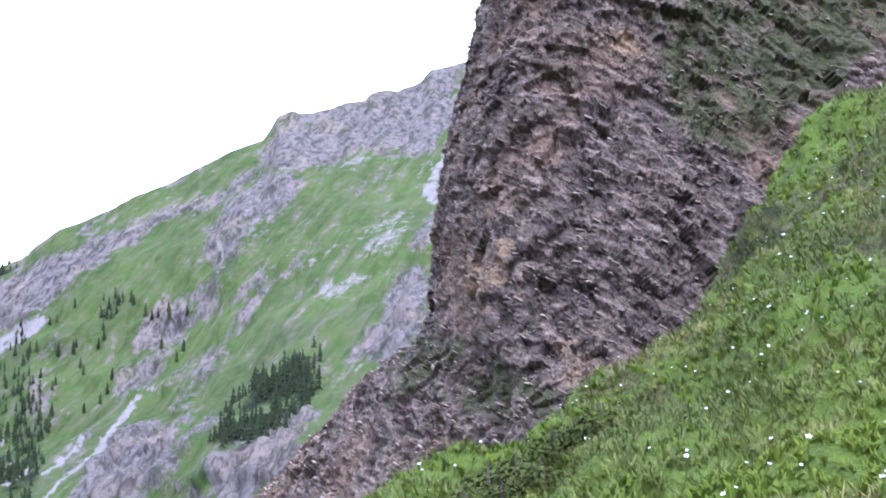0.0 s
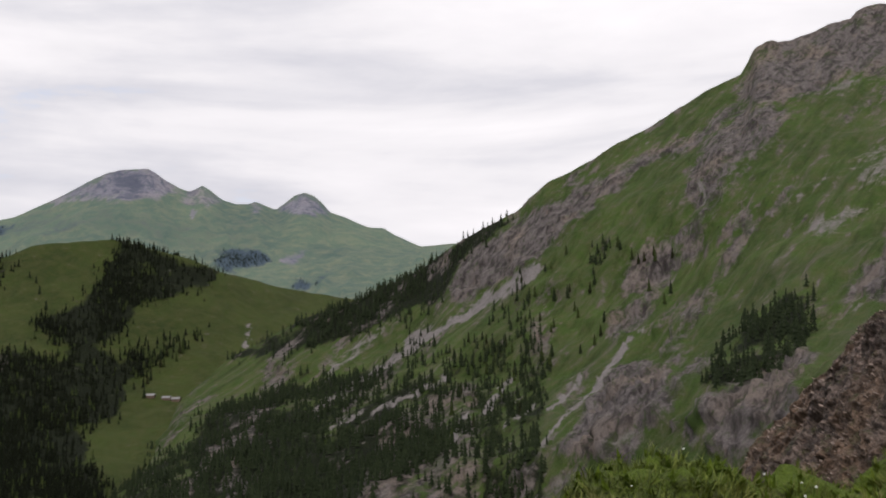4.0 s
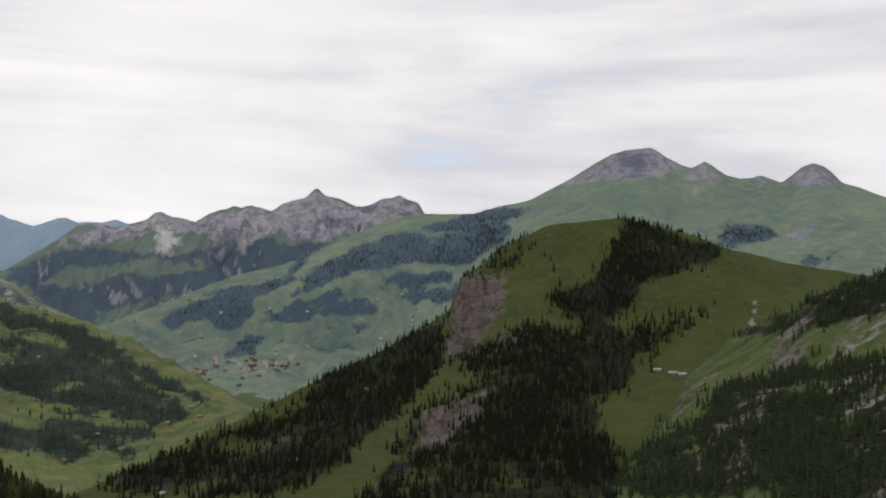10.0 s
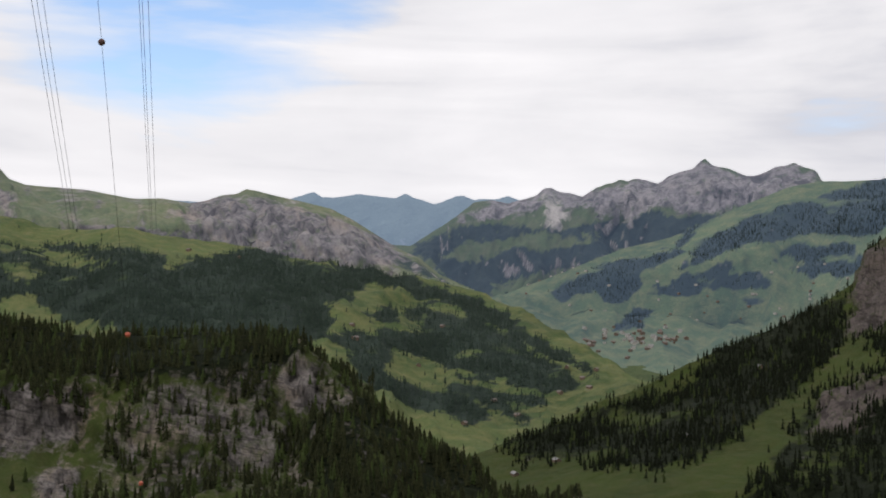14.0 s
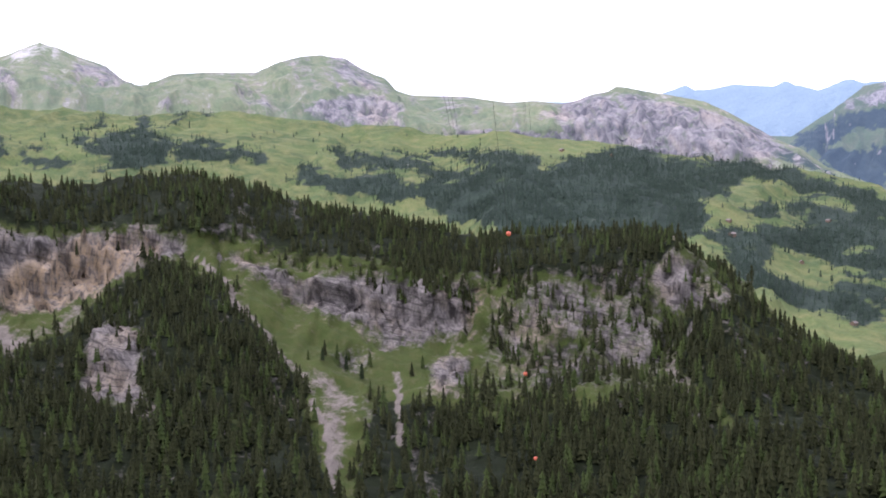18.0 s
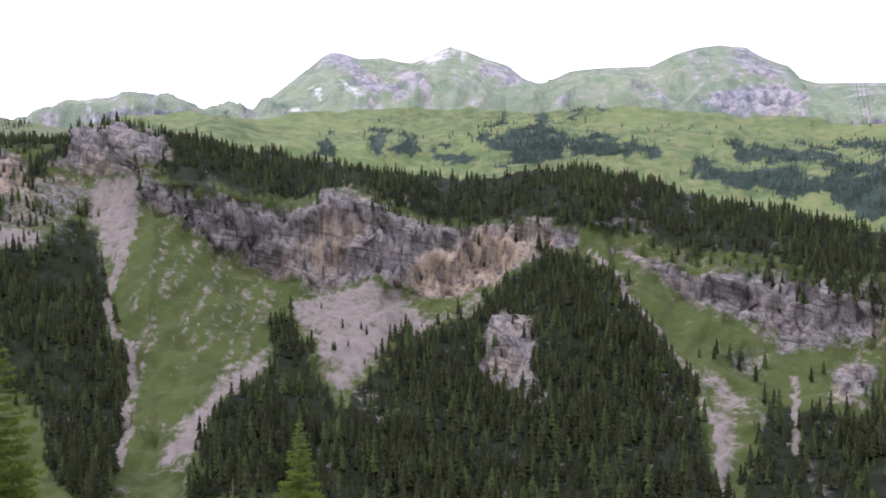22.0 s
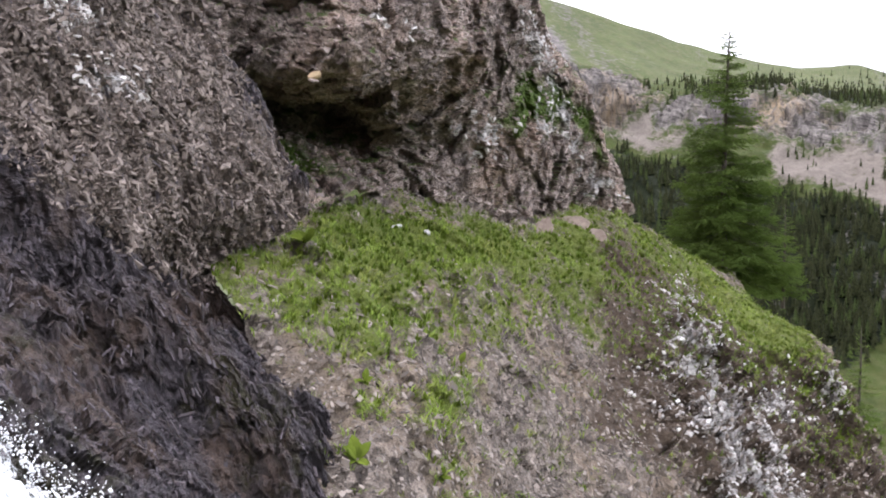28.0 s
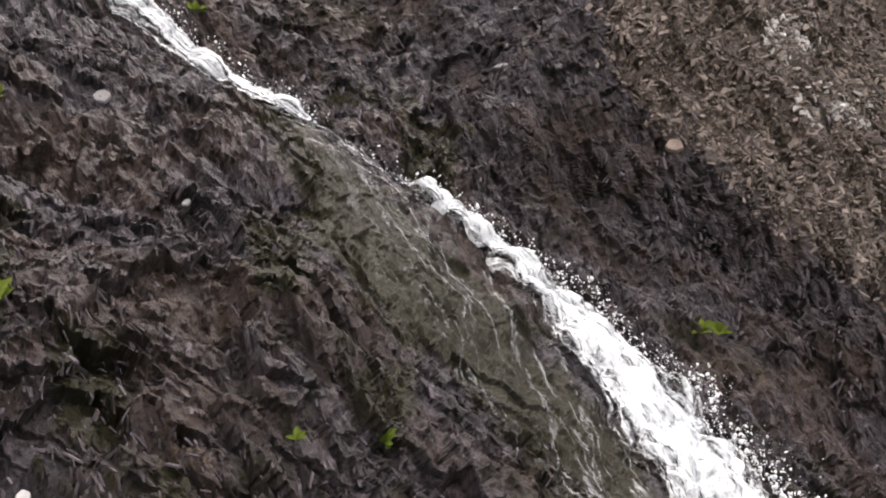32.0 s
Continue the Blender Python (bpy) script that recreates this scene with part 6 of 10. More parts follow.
# valley floor and the ground that carries everything out to the horizon
FLOOR = [
    [(60.5, -0.34, 4300), (65.2, -1.20, 4300), (69.9, -1.44, 4300), (75.0, -1.21, 4300)],
    [(60.5, -2.82, 3600), (65.2, -2.55, 3700), (68.0, -2.98, 3400), (74.9, -3.71, 3200)],
    [(60.5, -5.28, 2300), (65.1, -4.48, 2300), (67.9, -5.32, 2100), (74.9, -6.19, 2000)],
    [(60.5, -8.60, 1500), (72.9, -8.01, 1500), (74.8, -8.63, 1400)],
    [(50, -12, 1000), (80, -12, 1000)],
]
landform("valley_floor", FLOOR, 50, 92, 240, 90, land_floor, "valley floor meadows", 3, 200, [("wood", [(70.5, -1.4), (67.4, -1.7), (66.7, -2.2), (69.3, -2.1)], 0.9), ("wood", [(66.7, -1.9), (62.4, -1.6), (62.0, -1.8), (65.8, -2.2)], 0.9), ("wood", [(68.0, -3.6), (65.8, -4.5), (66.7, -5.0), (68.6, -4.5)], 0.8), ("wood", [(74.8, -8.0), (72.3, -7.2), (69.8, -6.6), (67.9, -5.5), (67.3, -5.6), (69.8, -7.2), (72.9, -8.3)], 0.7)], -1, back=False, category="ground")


def ground_sheet():
    az = np.linspace(0, 2 * np.pi, 181)
    rad = np.concatenate([[0.0], np.geomspace(2.0, 4950, 60)])
    A, R = np.meshgrid(az, rad)
    back = 0.5 + 0.5 * np.cos(A - np.radians(280))
    drop = np.interp(R, [0, 3, 8, 20, 60, 200, 700, 4950], [0, -0.6, -5, -16, -45, -130, -235, -260])
    rise = np.interp(R, [0, 3, 10, 40, 200, 4950], [0, 0.2, 5, 22, 60, 60])
    w = smooth01((back - 0.80) / 0.17)
    z = drop * (1 - w) + rise * w - 0.15
    p = np.stack([np.cos(A) * R, np.sin(A) * R, z], -1)
    p[..., 2] += fbm(p, 90, 4, 5) * np.clip(R * 0.01, 0, 12) * 0.6
    return grid_mesh("ground", p, land_shoulder, np.zeros(p.shape[:2] + (3,)), True, "structure", "grassy mountain ground falling to the valley", "ground")


ground_sheet()


# ------------------------------------------------------------ near rock and turf
ROWS = {}


def rockface(name, rails, nu, nv, mat, label, bumps, cover=None, category="rock", kind="structure", smooth=True, blocks=(), widest=0.0, facing=0.0, rugged=None, lean=0.8):
    """A near surface through a net of rails. bumps: (size, depth, ridged, stretch) layers of relief; blocks: (axes, size, depth) layers of broken rock."""
    ctrl = by_index(rails, nu)
    net = across(ctrl, nv, True, widest)
    ROWS[name] = [int(np.abs(net[:, 0, 1] - c[0, 1]).argmin()) for c in ctrl]
    p = spot(net[..., 0], net[..., 1], net[..., 2])
    n = normals(p)
    for s, depth, ridged, stretch in bumps:
        p = p + n * (fbm(p * np.array(stretch), s, 5, int(s * 100) + 3, 0.55, ridged) * depth)[..., None]
    if facing:
        n = n * (1 - facing) + (np.array(EYE) - p) / np.linalg.norm(np.array(EYE) - p, axis=-1, keepdims=True) * facing
    much = rugged(net[..., 0], net[..., 1]) if rugged else 1.0
    for i, (axes, size, depth) in enumerate(blocks):
        jig = p + np.stack([fbm(p, max(size) * 0.7, 3, 140 + i + j) for j in range(3)], -1) * max(size) * 0.25
        p = p + n * (facets(jig, axes, size, 200 + i * 10, lean) * depth * much)[..., None]
    flat = p - np.array(EYE)
    az = np.degrees(np.arctan2(flat[..., 1], flat[..., 0]))
    az = np.where(az < -90, az + 360, az)
    el = np.degrees(np.arctan2(flat[..., 2], np.hypot(flat[..., 0], flat[..., 1])))
    cov = np.zeros((nv, nu, 3))
    if cover:
        waz = az + fbm(p, 0.12 * net[..., 2].mean() / 2, 4, 5) * 1.2
        wel = el + fbm(p, 0.12 * net[..., 2].mean() / 2, 4, 8) * 1.2
        cov = cover(p, normals(p), waz, wel, cov)
    ob = grid_mesh(name, p, mat, cov, smooth, kind, label, category)
    return ob, p, az, el, cov


BUTTRESS = [
    [(-5.53, 33.13, 52.4), (-6.52, 33.00, 42.4), (-9.18, 33.01, 38.4), (-11.16, 33.06, 38.4), (-15.97, 32.48, 40.4), (-22.04, 31.46, 44.4), (-30.23, 29.58, 50.4)],
    [(-4.29, 27.28, 48.4), (-3.61, 27.23, 37.4), (-6.24, 27.05, 33.4), (-9.49, 26.80, 32.4), (-14.26, 26.33, 34.4), (-20.32, 25.51, 38.4), (-29.60, 23.73, 45.4)],
    [(-2.78, 21.56, 45.5), (-2.38, 21.51, 35.5), (-4.72, 21.38, 31.5), (-8.57, 21.14, 30.0), (-13.29, 20.76, 31.5), (-19.30, 20.09, 34.4), (-29.07, 18.55, 40.4)],
    [(-1.70, 17.98, 44.5), (-1.37, 17.93, 34.5), (-3.95, 17.81, 30.0), (-7.77, 17.61, 28.5), (-12.46, 17.29, 29.5), (-18.46, 16.72, 31.5), (-28.74, 15.33, 36.4)],
    [(-0.64, 14.01, 44.5), (-0.38, 13.97, 34.5), (-3.19, 13.85, 28.5), (-6.98, 13.68, 26.5), (-11.63, 13.42, 27.0), (-16.73, 13.04, 28.5), (-28.39, 11.79, 33.4)],
    [(-0.01, 8.70, 43.5), (0.37, 8.68, 33.5), (-2.09, 8.59, 26.5), (-6.15, 8.46, 24.5), (-10.45, 8.27, 24.0), (-14.94, 8.05, 25.5), (-27.95, 7.12, 30.4)],
    [(0.72, 3.39, 43.5), (1.00, 3.08, 32.5), (-1.32, 2.71, 25.0), (-5.33, 2.61, 23.0), (-8.97, 2.52, 22.0), (-13.43, 2.39, 23.0), (-27.47, 1.90, 27.4)],
    [(4.92, 0.07, 38.5), (3.37, 0.65, 32.5), (-0.04, 0.58, 26.0), (-4.31, -0.11, 22.0), (-7.91, -0.78, 20.5), (-13.76, -1.47, 20.5), (-27.06, -2.15, 24.4)],
    [(10.37, -5.17, 38.5), (8.57, -4.64, 34.5), (4.63, -4.74, 27.5), (0.08, -5.41, 22.5), (-4.39, -6.61, 19.0), (-11.67, -7.75, 18.5), (-26.46, -7.89, 20.4)],
    [(13.77, -11.18, 36.5), (11.74, -11.28, 32.5), (7.05, -12.03, 26.5), (1.72, -12.95, 20.5), (-4.14, -13.77, 17.5), (-11.29, -14.16, 16.5), (-25.90, -13.31, 18.4)],
]


def buttress_cover(p, n, az, el, cov):
    turf = smooth01((n[..., 2] - 0.25) / 0.4 + fbm(p, 3, 4, 9) * 0.5)
    cov[..., 0] = turf * 0.34
    for outline, w in (([(-24.6, 21.3), (-11.6, 21.8), (-12.1, 17.9), (-12.9, 15.1), (-13.4, 12.9), (-16.3, 11.8), (-21.9, 15.7), (-25.4, 18.3)], 0.62),
                       ([(-3.6, 3.7), (0.9, 3.4), (4.7, 0.4), (2.2, 0.0), (-2.9, 1.5), (-6.6, -0.2), (-5.3, -2.0), (-2.8, -1.9), (0.9, -0.0)], 0.6),
                       ([(-2.6, 16.0), (-2.0, 14.4), (-2.2, 11.9), (-3.2, 13.8)], 0.5)):
        cov[..., 0] = np.maximum(cov[..., 0], in_patch(az, el, outline, 1.0) * w)
    cov[..., 1] = smooth01(fbm(p, 1.1, 3, 23) * 1.2 - 0.35) * 0.5
    for outline, w in (([(-4.0, 8.4), (-1.8, 7.5), (-0.1, 5.0), (-2.0, 3.7), (-4.0, 5.5)], 0.6), ([(-11.6, 20.4), (-8.7, 20.0), (-9.2, 18.1), (-11.5, 18.4)], 0.65),
                       ([(-8.6, 3.2), (-5.8, 2.7), (-5.0, 0.2), (-8.5, 0.1)], 0.55), ([(-0.2, 7.5), (0.6, 6.3), (0.5, 4.1), (-0.5, 5.6)], 0.5)):
        cov[..., 2] = np.maximum(cov[..., 2], in_patch(az, el, outline, 1.5) * w)
    return cov


_, BUTTRESS_P, BUTTRESS_AZ, BUTTRESS_EL, BUTTRESS_COV = rockface("rock_buttress", BUTTRESS, 350, 350, rock_buttress, "tall brown schist buttress with slanting layers and grass tufts",
         [(9, 0.7, False, (1, 1, 1)), (3.2, 0.25, False, (1, 1, 1))], buttress_cover, "cliff", smooth=False, facing=0.35, lean=0.55,
         blocks=[(turned(35, 0, 0), (2.6, 2.4, 1.6), 0.24), (turned(35, 8, 0), (1.0, 0.9, 0.62), 0.17), (turned(33, -6, 0), (0.46, 0.44, 0.32), 0.10), (turned(38, 0, 5), (0.24, 0.26, 0.12), 0.055)])

MEADOW = [
    [(-32.62, 23.87, 15.4), (-28.44, 18.20, 14.9), (-23.48, 15.05, 14.4), (-21.54, 14.01, 13.9), (-18.61, 11.87, 13.5), (-16.19, 9.72, 13.0), (-14.59, 7.15, 12.5), (-13.31, 4.68, 11.5), (-12.25, 2.65, 10.7), (-9.19, 0.38, 9.5), (-6.17, -1.37, 8.7), (-3.16, -3.60, 8.1), (0.35, -4.32, 7.7)] + [(7.75, -7.27, 7.3), (12.53, -7.18, 6.9), (15.81, -6.65, 6.7), (18.34, -6.58, 6.5), (20.65, -7.55, 6.3), (22.40, -8.50, 6.1), (25.29, -10.55, 5.9)],
    [(-31.26, 14.79, 10.4), (-27.41, 11.42, 10.0), (-22.61, 8.37, 9.9), (-20.74, 7.39, 9.7), (-18.48, 5.83, 9.5), (-16.45, 4.20, 9.3), (-15.22, 2.52, 9.0), (-13.99, 1.12, 8.6), (-12.48, -0.27, 8.2), (-9.83, -1.64, 7.7), (-6.88, -3.29, 7.3), (-3.94, -5.19, 6.9), (-0.48, -5.94, 6.5)] + [(8.02, -8.02, 6.3), (12.49, -8.10, 6.0), (16.00, -7.73, 5.8), (18.51, -7.85, 5.6), (20.79, -8.89, 5.4), (22.50, -9.94, 5.3), (25.36, -11.96, 5.1)],
    [(-29.75, 5.71, 7.0), (-26.14, 3.62, 6.8), (-21.60, 1.70, 6.8), (-19.81, 0.94, 6.7), (-17.92, -0.10, 6.6), (-16.26, -1.16, 6.5), (-15.09, -2.23, 6.3), (-13.92, -3.30, 6.1), (-12.48, -4.37, 5.9), (-9.96, -5.42, 5.7), (-7.14, -6.47, 5.5), (-4.30, -8.01, 5.3), (-0.94, -8.96, 5.0)] + [(8.74, -11.29, 4.8), (13.08, -11.66, 4.6), (16.49, -11.73, 4.5), (18.91, -12.00, 4.4), (21.10, -12.97, 4.3), (22.76, -13.92, 4.2), (25.49, -15.30, 4.1)],
    [(-27.49, -5.26, 4.4), (-24.17, -6.29, 4.3), (-19.92, -7.36, 4.3), (-18.28, -7.90, 4.3), (-16.50, -8.41, 4.2), (-14.95, -8.91, 4.1), (-13.88, -9.39, 4.0), (-12.85, -9.90, 4.0), (-11.52, -10.37, 3.9), (-9.16, -11.09, 3.8), (-6.54, -11.79, 3.7), (-3.91, -12.45, 3.6), (-0.78, -13.29, 3.5)] + [(9.94, -15.49, 3.4), (13.97, -15.98, 3.4), (17.23, -16.26, 3.3), (19.49, -16.77, 3.3), (21.56, -17.16, 3.2), (23.10, -17.83, 3.2), (25.67, -18.99, 3.1)],
]


def meadow_cover(p, n, az, el, cov):
    cov[..., 0] = 0.58 + fbm(p, 1.6, 4, 5) * 0.9
    return cov


meadow, MEADOW_P, *_ = rockface("flower_meadow", MEADOW, 300, 180, meadow_ground, "steep bright green turf sprinkled with white flowers",
                                [(3.0, 0.36, False, (1, 1, 1)), (0.9, 0.34, False, (1, 1, 1)), (0.3, 0.10, False, (1, 1, 1))], meadow_cover, "grass slope")

LEDGE = [
    [(182.89, -4.80, 10.4), (179.40, -3.70, 11.2), (175.23, -1.37, 13.9), (169.74, -1.42, 16.3), (166.04, -2.52, 18.8), (163.57, -1.46, 21.8), (160.51, -2.54, 24.0), (157.48, -4.27, 26.0), (154.81, -5.75, 27.0)],
    [(182.03, -6.57, 9.8), (178.21, -5.21, 10.5), (173.42, -4.41, 12.5), (169.14, -4.48, 14.5), (165.14, -4.51, 16.5), (161.75, -4.21, 19.5), (159.01, -4.97, 21.5), (156.30, -6.30, 23.5), (153.36, -7.43, 25.0)],
    [(180.32, -10.13, 9.3), (176.46, -8.51, 9.9), (172.23, -7.44, 11.5), (167.93, -7.52, 13.5), (164.23, -7.55, 15.5), (160.54, -7.54, 18.0), (157.51, -8.11, 20.0), (154.54, -8.93, 22.0), (150.53, -9.07, 24.0)],
    [(178.29, -13.66, 8.8), (174.69, -12.09, 9.5), (171.04, -11.62, 10.5), (166.72, -11.72, 12.5), (163.01, -11.74, 14.5), (159.34, -11.70, 16.5), (155.74, -11.88, 18.0), (152.23, -11.74, 20.5), (149.30, -10.58, 23.0)],
    [(177.13, -17.10, 8.5), (172.90, -16.43, 8.9), (168.92, -16.28, 10.0), (164.89, -16.68, 12.0), (161.19, -16.65, 13.5), (157.54, -16.53, 15.0), (153.97, -16.35, 16.5), (150.52, -15.56, 18.5), (147.61, -14.23, 20.9)],
    [(175.98, -21.74, 8.0), (171.42, -21.95, 8.5), (166.81, -22.90, 9.5), (162.16, -23.45, 11.0), (157.57, -24.57, 11.9), (153.11, -24.25, 13.4), (150.23, -23.96, 14.4), (147.45, -22.88, 15.9), (144.03, -19.38, 18.4)],
]


STEEP_SIDE = [(157.8, -8.3), (154.2, -10.6), (150.7, -9.9), (148.4, -10.3), (142.6, -24.9), (155.4, -26.8), (157.7, -14.4), (159.6, -10.8)]


def ledge_cover(p, n, az, el, cov):
    for outline, w in (([(181.8, -5.1), (177.4, -3.0), (165.4, -5.6), (164.1, -8.3), (167.9, -10.3), (173.6, -10.0), (177.5, -9.6), (180.6, -8.3)], 0.68),
                       ([(177.4, -2.0), (171.0, -2.4), (165.1, -3.4), (163.3, -1.3), (157.9, -3.3), (156.1, -8.1), (156.0, -11.7), (158.7, -10.6), (161.1, -8.3), (164.8, -6.2), (169.5, -6.5), (173.6, -5.9), (177.7, -3.3)], 1.05),
                       ([(177.4, -7.7), (174.3, -8.4), (173.6, -9.7), (176.8, -9.6)], 0.8), ([(172.4, -11.4), (169.5, -12.2), (169.8, -14.6), (172.0, -13.4)], 0.9),
                       ([(170.0, -10.6), (167.7, -10.7), (168.0, -12.3), (169.6, -12.2)], 0.85), ([(175.2, -11.2), (173.3, -12.2), (173.8, -13.6), (175.4, -12.8)], 0.85),
                       ([(181.8, -2.6), (179.3, -3.3), (180.0, -5.5), (181.8, -5.1)], 0.6), ([(170.4, -15.9), (168.2, -15.5), (168.2, -16.7), (170.1, -16.8)], 0.7),
                       ([(170.4, -17.1), (168.5, -17.0), (168.5, -18.8), (170.4, -18.9)], 0.7),
                       ([(159.8, -4.0), (156.0, -5.2), (153.2, -6.8), (150.7, -8.8), (149.2, -11.2), (146.9, -15.8), (150.2, -15.5), (151.0, -10.4), (154.4, -8.4), (157.2, -7.1), (159.9, -6.9)], 1.0),
                       ([(155.6, -8.3), (151.6, -9.5), (150.2, -13.5), (153.4, -12.6)], 0.8),
                       ([(184.9, -6.5), (182.3, -3.6), (176.3, -1.2), (167.0, -2.9), (159.1, -7.6), (157.5, -11.7), (162.9, -9.2), (167.0, -6.4), (171.2, -6.9), (174.0, -10.0), (178.6, -9.2), (182.4, -7.2)], 0.82)):
        cov[..., 0] = np.maximum(cov[..., 0], in_patch(az, el, outline, 1.2) * w)
    cov[..., 0] = cov[..., 0] * 0.72 + fbm(p, 0.9, 5, 15, 0.85) * 0.8 + 0.02
    for outline, w in (([(158.1, -5.8), (156.3, -10.1), (153.8, -14.2), (152.5, -18.2), (155.5, -18.4), (156.2, -14.3), (157.8, -10.8)], 0.36),
                       ([(151.8, -11.1), (149.0, -10.4), (148.9, -12.7), (151.2, -12.9)], 0.4), ([(158.8, -5.8), (157.2, -7.1), (155.6, -10.1), (154.6, -13.1), (155.8, -15.3), (157.4, -12.3), (158.3, -9.3)], 0.5),
                       ([(157.8, -5.7), (155.8, -8.1), (152.8, -13.8), (151.1, -17.0), (154.4, -17.4), (155.7, -12.3), (157.5, -8.2)], 0.44), ([(159.4, -10.7), (157.2, -12.4), (156.8, -15.3), (158.9, -14.3)], 0.3)):
        cov[..., 1] = np.maximum(cov[..., 1], in_patch(az, el, outline, 1.0) * w)
    cov[..., 2] = np.maximum(in_patch(az, el, STEEP_SIDE, 2.0), in_patch(az, el, [(161.8, -2.3), (158.5, -4.8), (154.6, -8.6), (149.9, -13.7), (150.0, -16.6), (162.2, -15.4)], 1.5)) * 0.85
    cov[..., 0] = np.maximum(cov[..., 0], in_patch(az, el, [(163.6, -2.2), (157.2, -4.5), (150.9, -7.6), (149.4, -11.0), (151.5, -11.6), (157.2, -9.8), (160.4, -7.3), (164.2, -4.5)], 1.2) * 0.9 + fbm(p, 0.6, 4, 4) * 0.35 - 0.05)
    cov[..., 0] = np.maximum(cov[..., 0], in_patch(az, el, [(154.8, -5.8), (149.0, -10.4), (146.7, -13.7), (148.3, -13.8), (151.2, -12.0), (155.7, -9.5)], 1.0) * 0.75 + fbm(p, 0.8, 4, 3) * 0.2 - 0.1)
    for outline in ([(158.1, -5.8), (156.5, -6.4), (155.8, -10.7), (154.4, -13.4), (154.4, -15.4), (155.9, -15.2), (156.4, -11.9), (157.5, -8.3)], [(154.4, -12.5), (152.4, -10.6), (151.7, -14.1), (152.0, -17.9), (153.7, -18.0)]):
        cov[..., 1] = np.maximum(cov[..., 1], in_patch(az, el, outline, 0.8) * 0.42)
    cov[..., 1] *= smooth01(fbm(p, 0.4, 4, 61, 0.7) * 3.0 + 0.7) * 1.35
    cov[..., 0] *= 1 - cov[..., 1]
    return cov


def ledge_rugged(az, el):
    return 0.6 + in_patch(az, el, STEEP_SIDE, 2.0) * 2.6


ledge, LEDGE_P, LEDGE_AZ, LEDGE_EL, LEDGE_COV = rockface("ledge_terrace", LEDGE, 330, 270, ledge_ground, "sloping rock ledge with turf and grey shale chips",
                                [(4.0, 0.35, False, (1, 1, 1)), (1.2, 0.16, False, (1, 1, 1)), (0.35, 0.05, False, (1, 1, 1.5))], ledge_cover, "ledge", rugged=ledge_rugged, facing=0.3,
                                blocks=[(turned(10, 20, 0), (0.9, 0.9, 0.5), 0.10), (turned(15, 20, 0), (0.3, 0.3, 0.16), 0.045), (turned(40, 10, 30), (0.16, 0.14, 0.12), 0.024)])

WALL = [
    [(185.95, 19.46, 13.5), (179.86, 19.97, 15.5), (175.51, 19.63, 15.5), (171.97, 19.74, 17.0), (168.70, 19.79, 19.5), (167.20, 19.30, 21.5), (166.60, 18.82, 24.5), (166.27, 18.67, 34.5)],
    [(185.29, 12.56, 11.9), (180.01, 12.31, 13.7), (175.62, 10.99, 13.1), (172.05, 11.62, 14.7), (168.14, 12.22, 17.5), (166.48, 11.67, 19.5), (165.71, 9.97, 22.0), (165.37, 9.45, 32.5)],
    [(184.87, 7.93, 11.5), (180.67, 7.50, 12.7), (175.98, 6.09, 12.1), (172.25, 7.00, 13.7), (167.86, 7.31, 16.7), (165.42, 7.60, 19.0), (164.44, 6.42, 21.5), (164.00, 5.86, 31.5)],
    [(184.65, 5.40, 11.3), (180.74, 5.20, 13.0), (176.63, 4.34, 13.1), (173.02, 5.24, 13.9), (167.56, 5.54, 16.9), (164.82, 5.52, 19.3), (163.43, 4.61, 21.7), (162.99, 4.04, 31.5)],
    [(184.41, 3.68, 11.1), (180.56, 3.62, 16.0), (177.00, 3.33, 17.0), (173.95, 4.07, 15.1), (167.26, 3.74, 17.5), (163.90, 3.71, 20.0), (162.66, 2.35, 22.5), (162.16, 1.90, 30.5)],
    [(184.21, -0.08, 10.7), (180.27, 2.13, 15.0), (175.82, 1.07, 15.9), (170.95, 1.04, 16.5), (166.65, 0.40, 18.0), (163.58, 0.68, 20.5), (161.43, -0.55, 23.0), (160.93, -0.87, 30.5)],
    [(183.75, -5.93, 10.0), (179.40, -4.30, 11.0), (175.23, -1.97, 13.7), (170.66, -2.18, 16.0), (166.66, -3.13, 18.3), (163.57, -3.15, 21.0), (160.81, -2.70, 23.5), (160.46, -3.02, 30.5)],
]


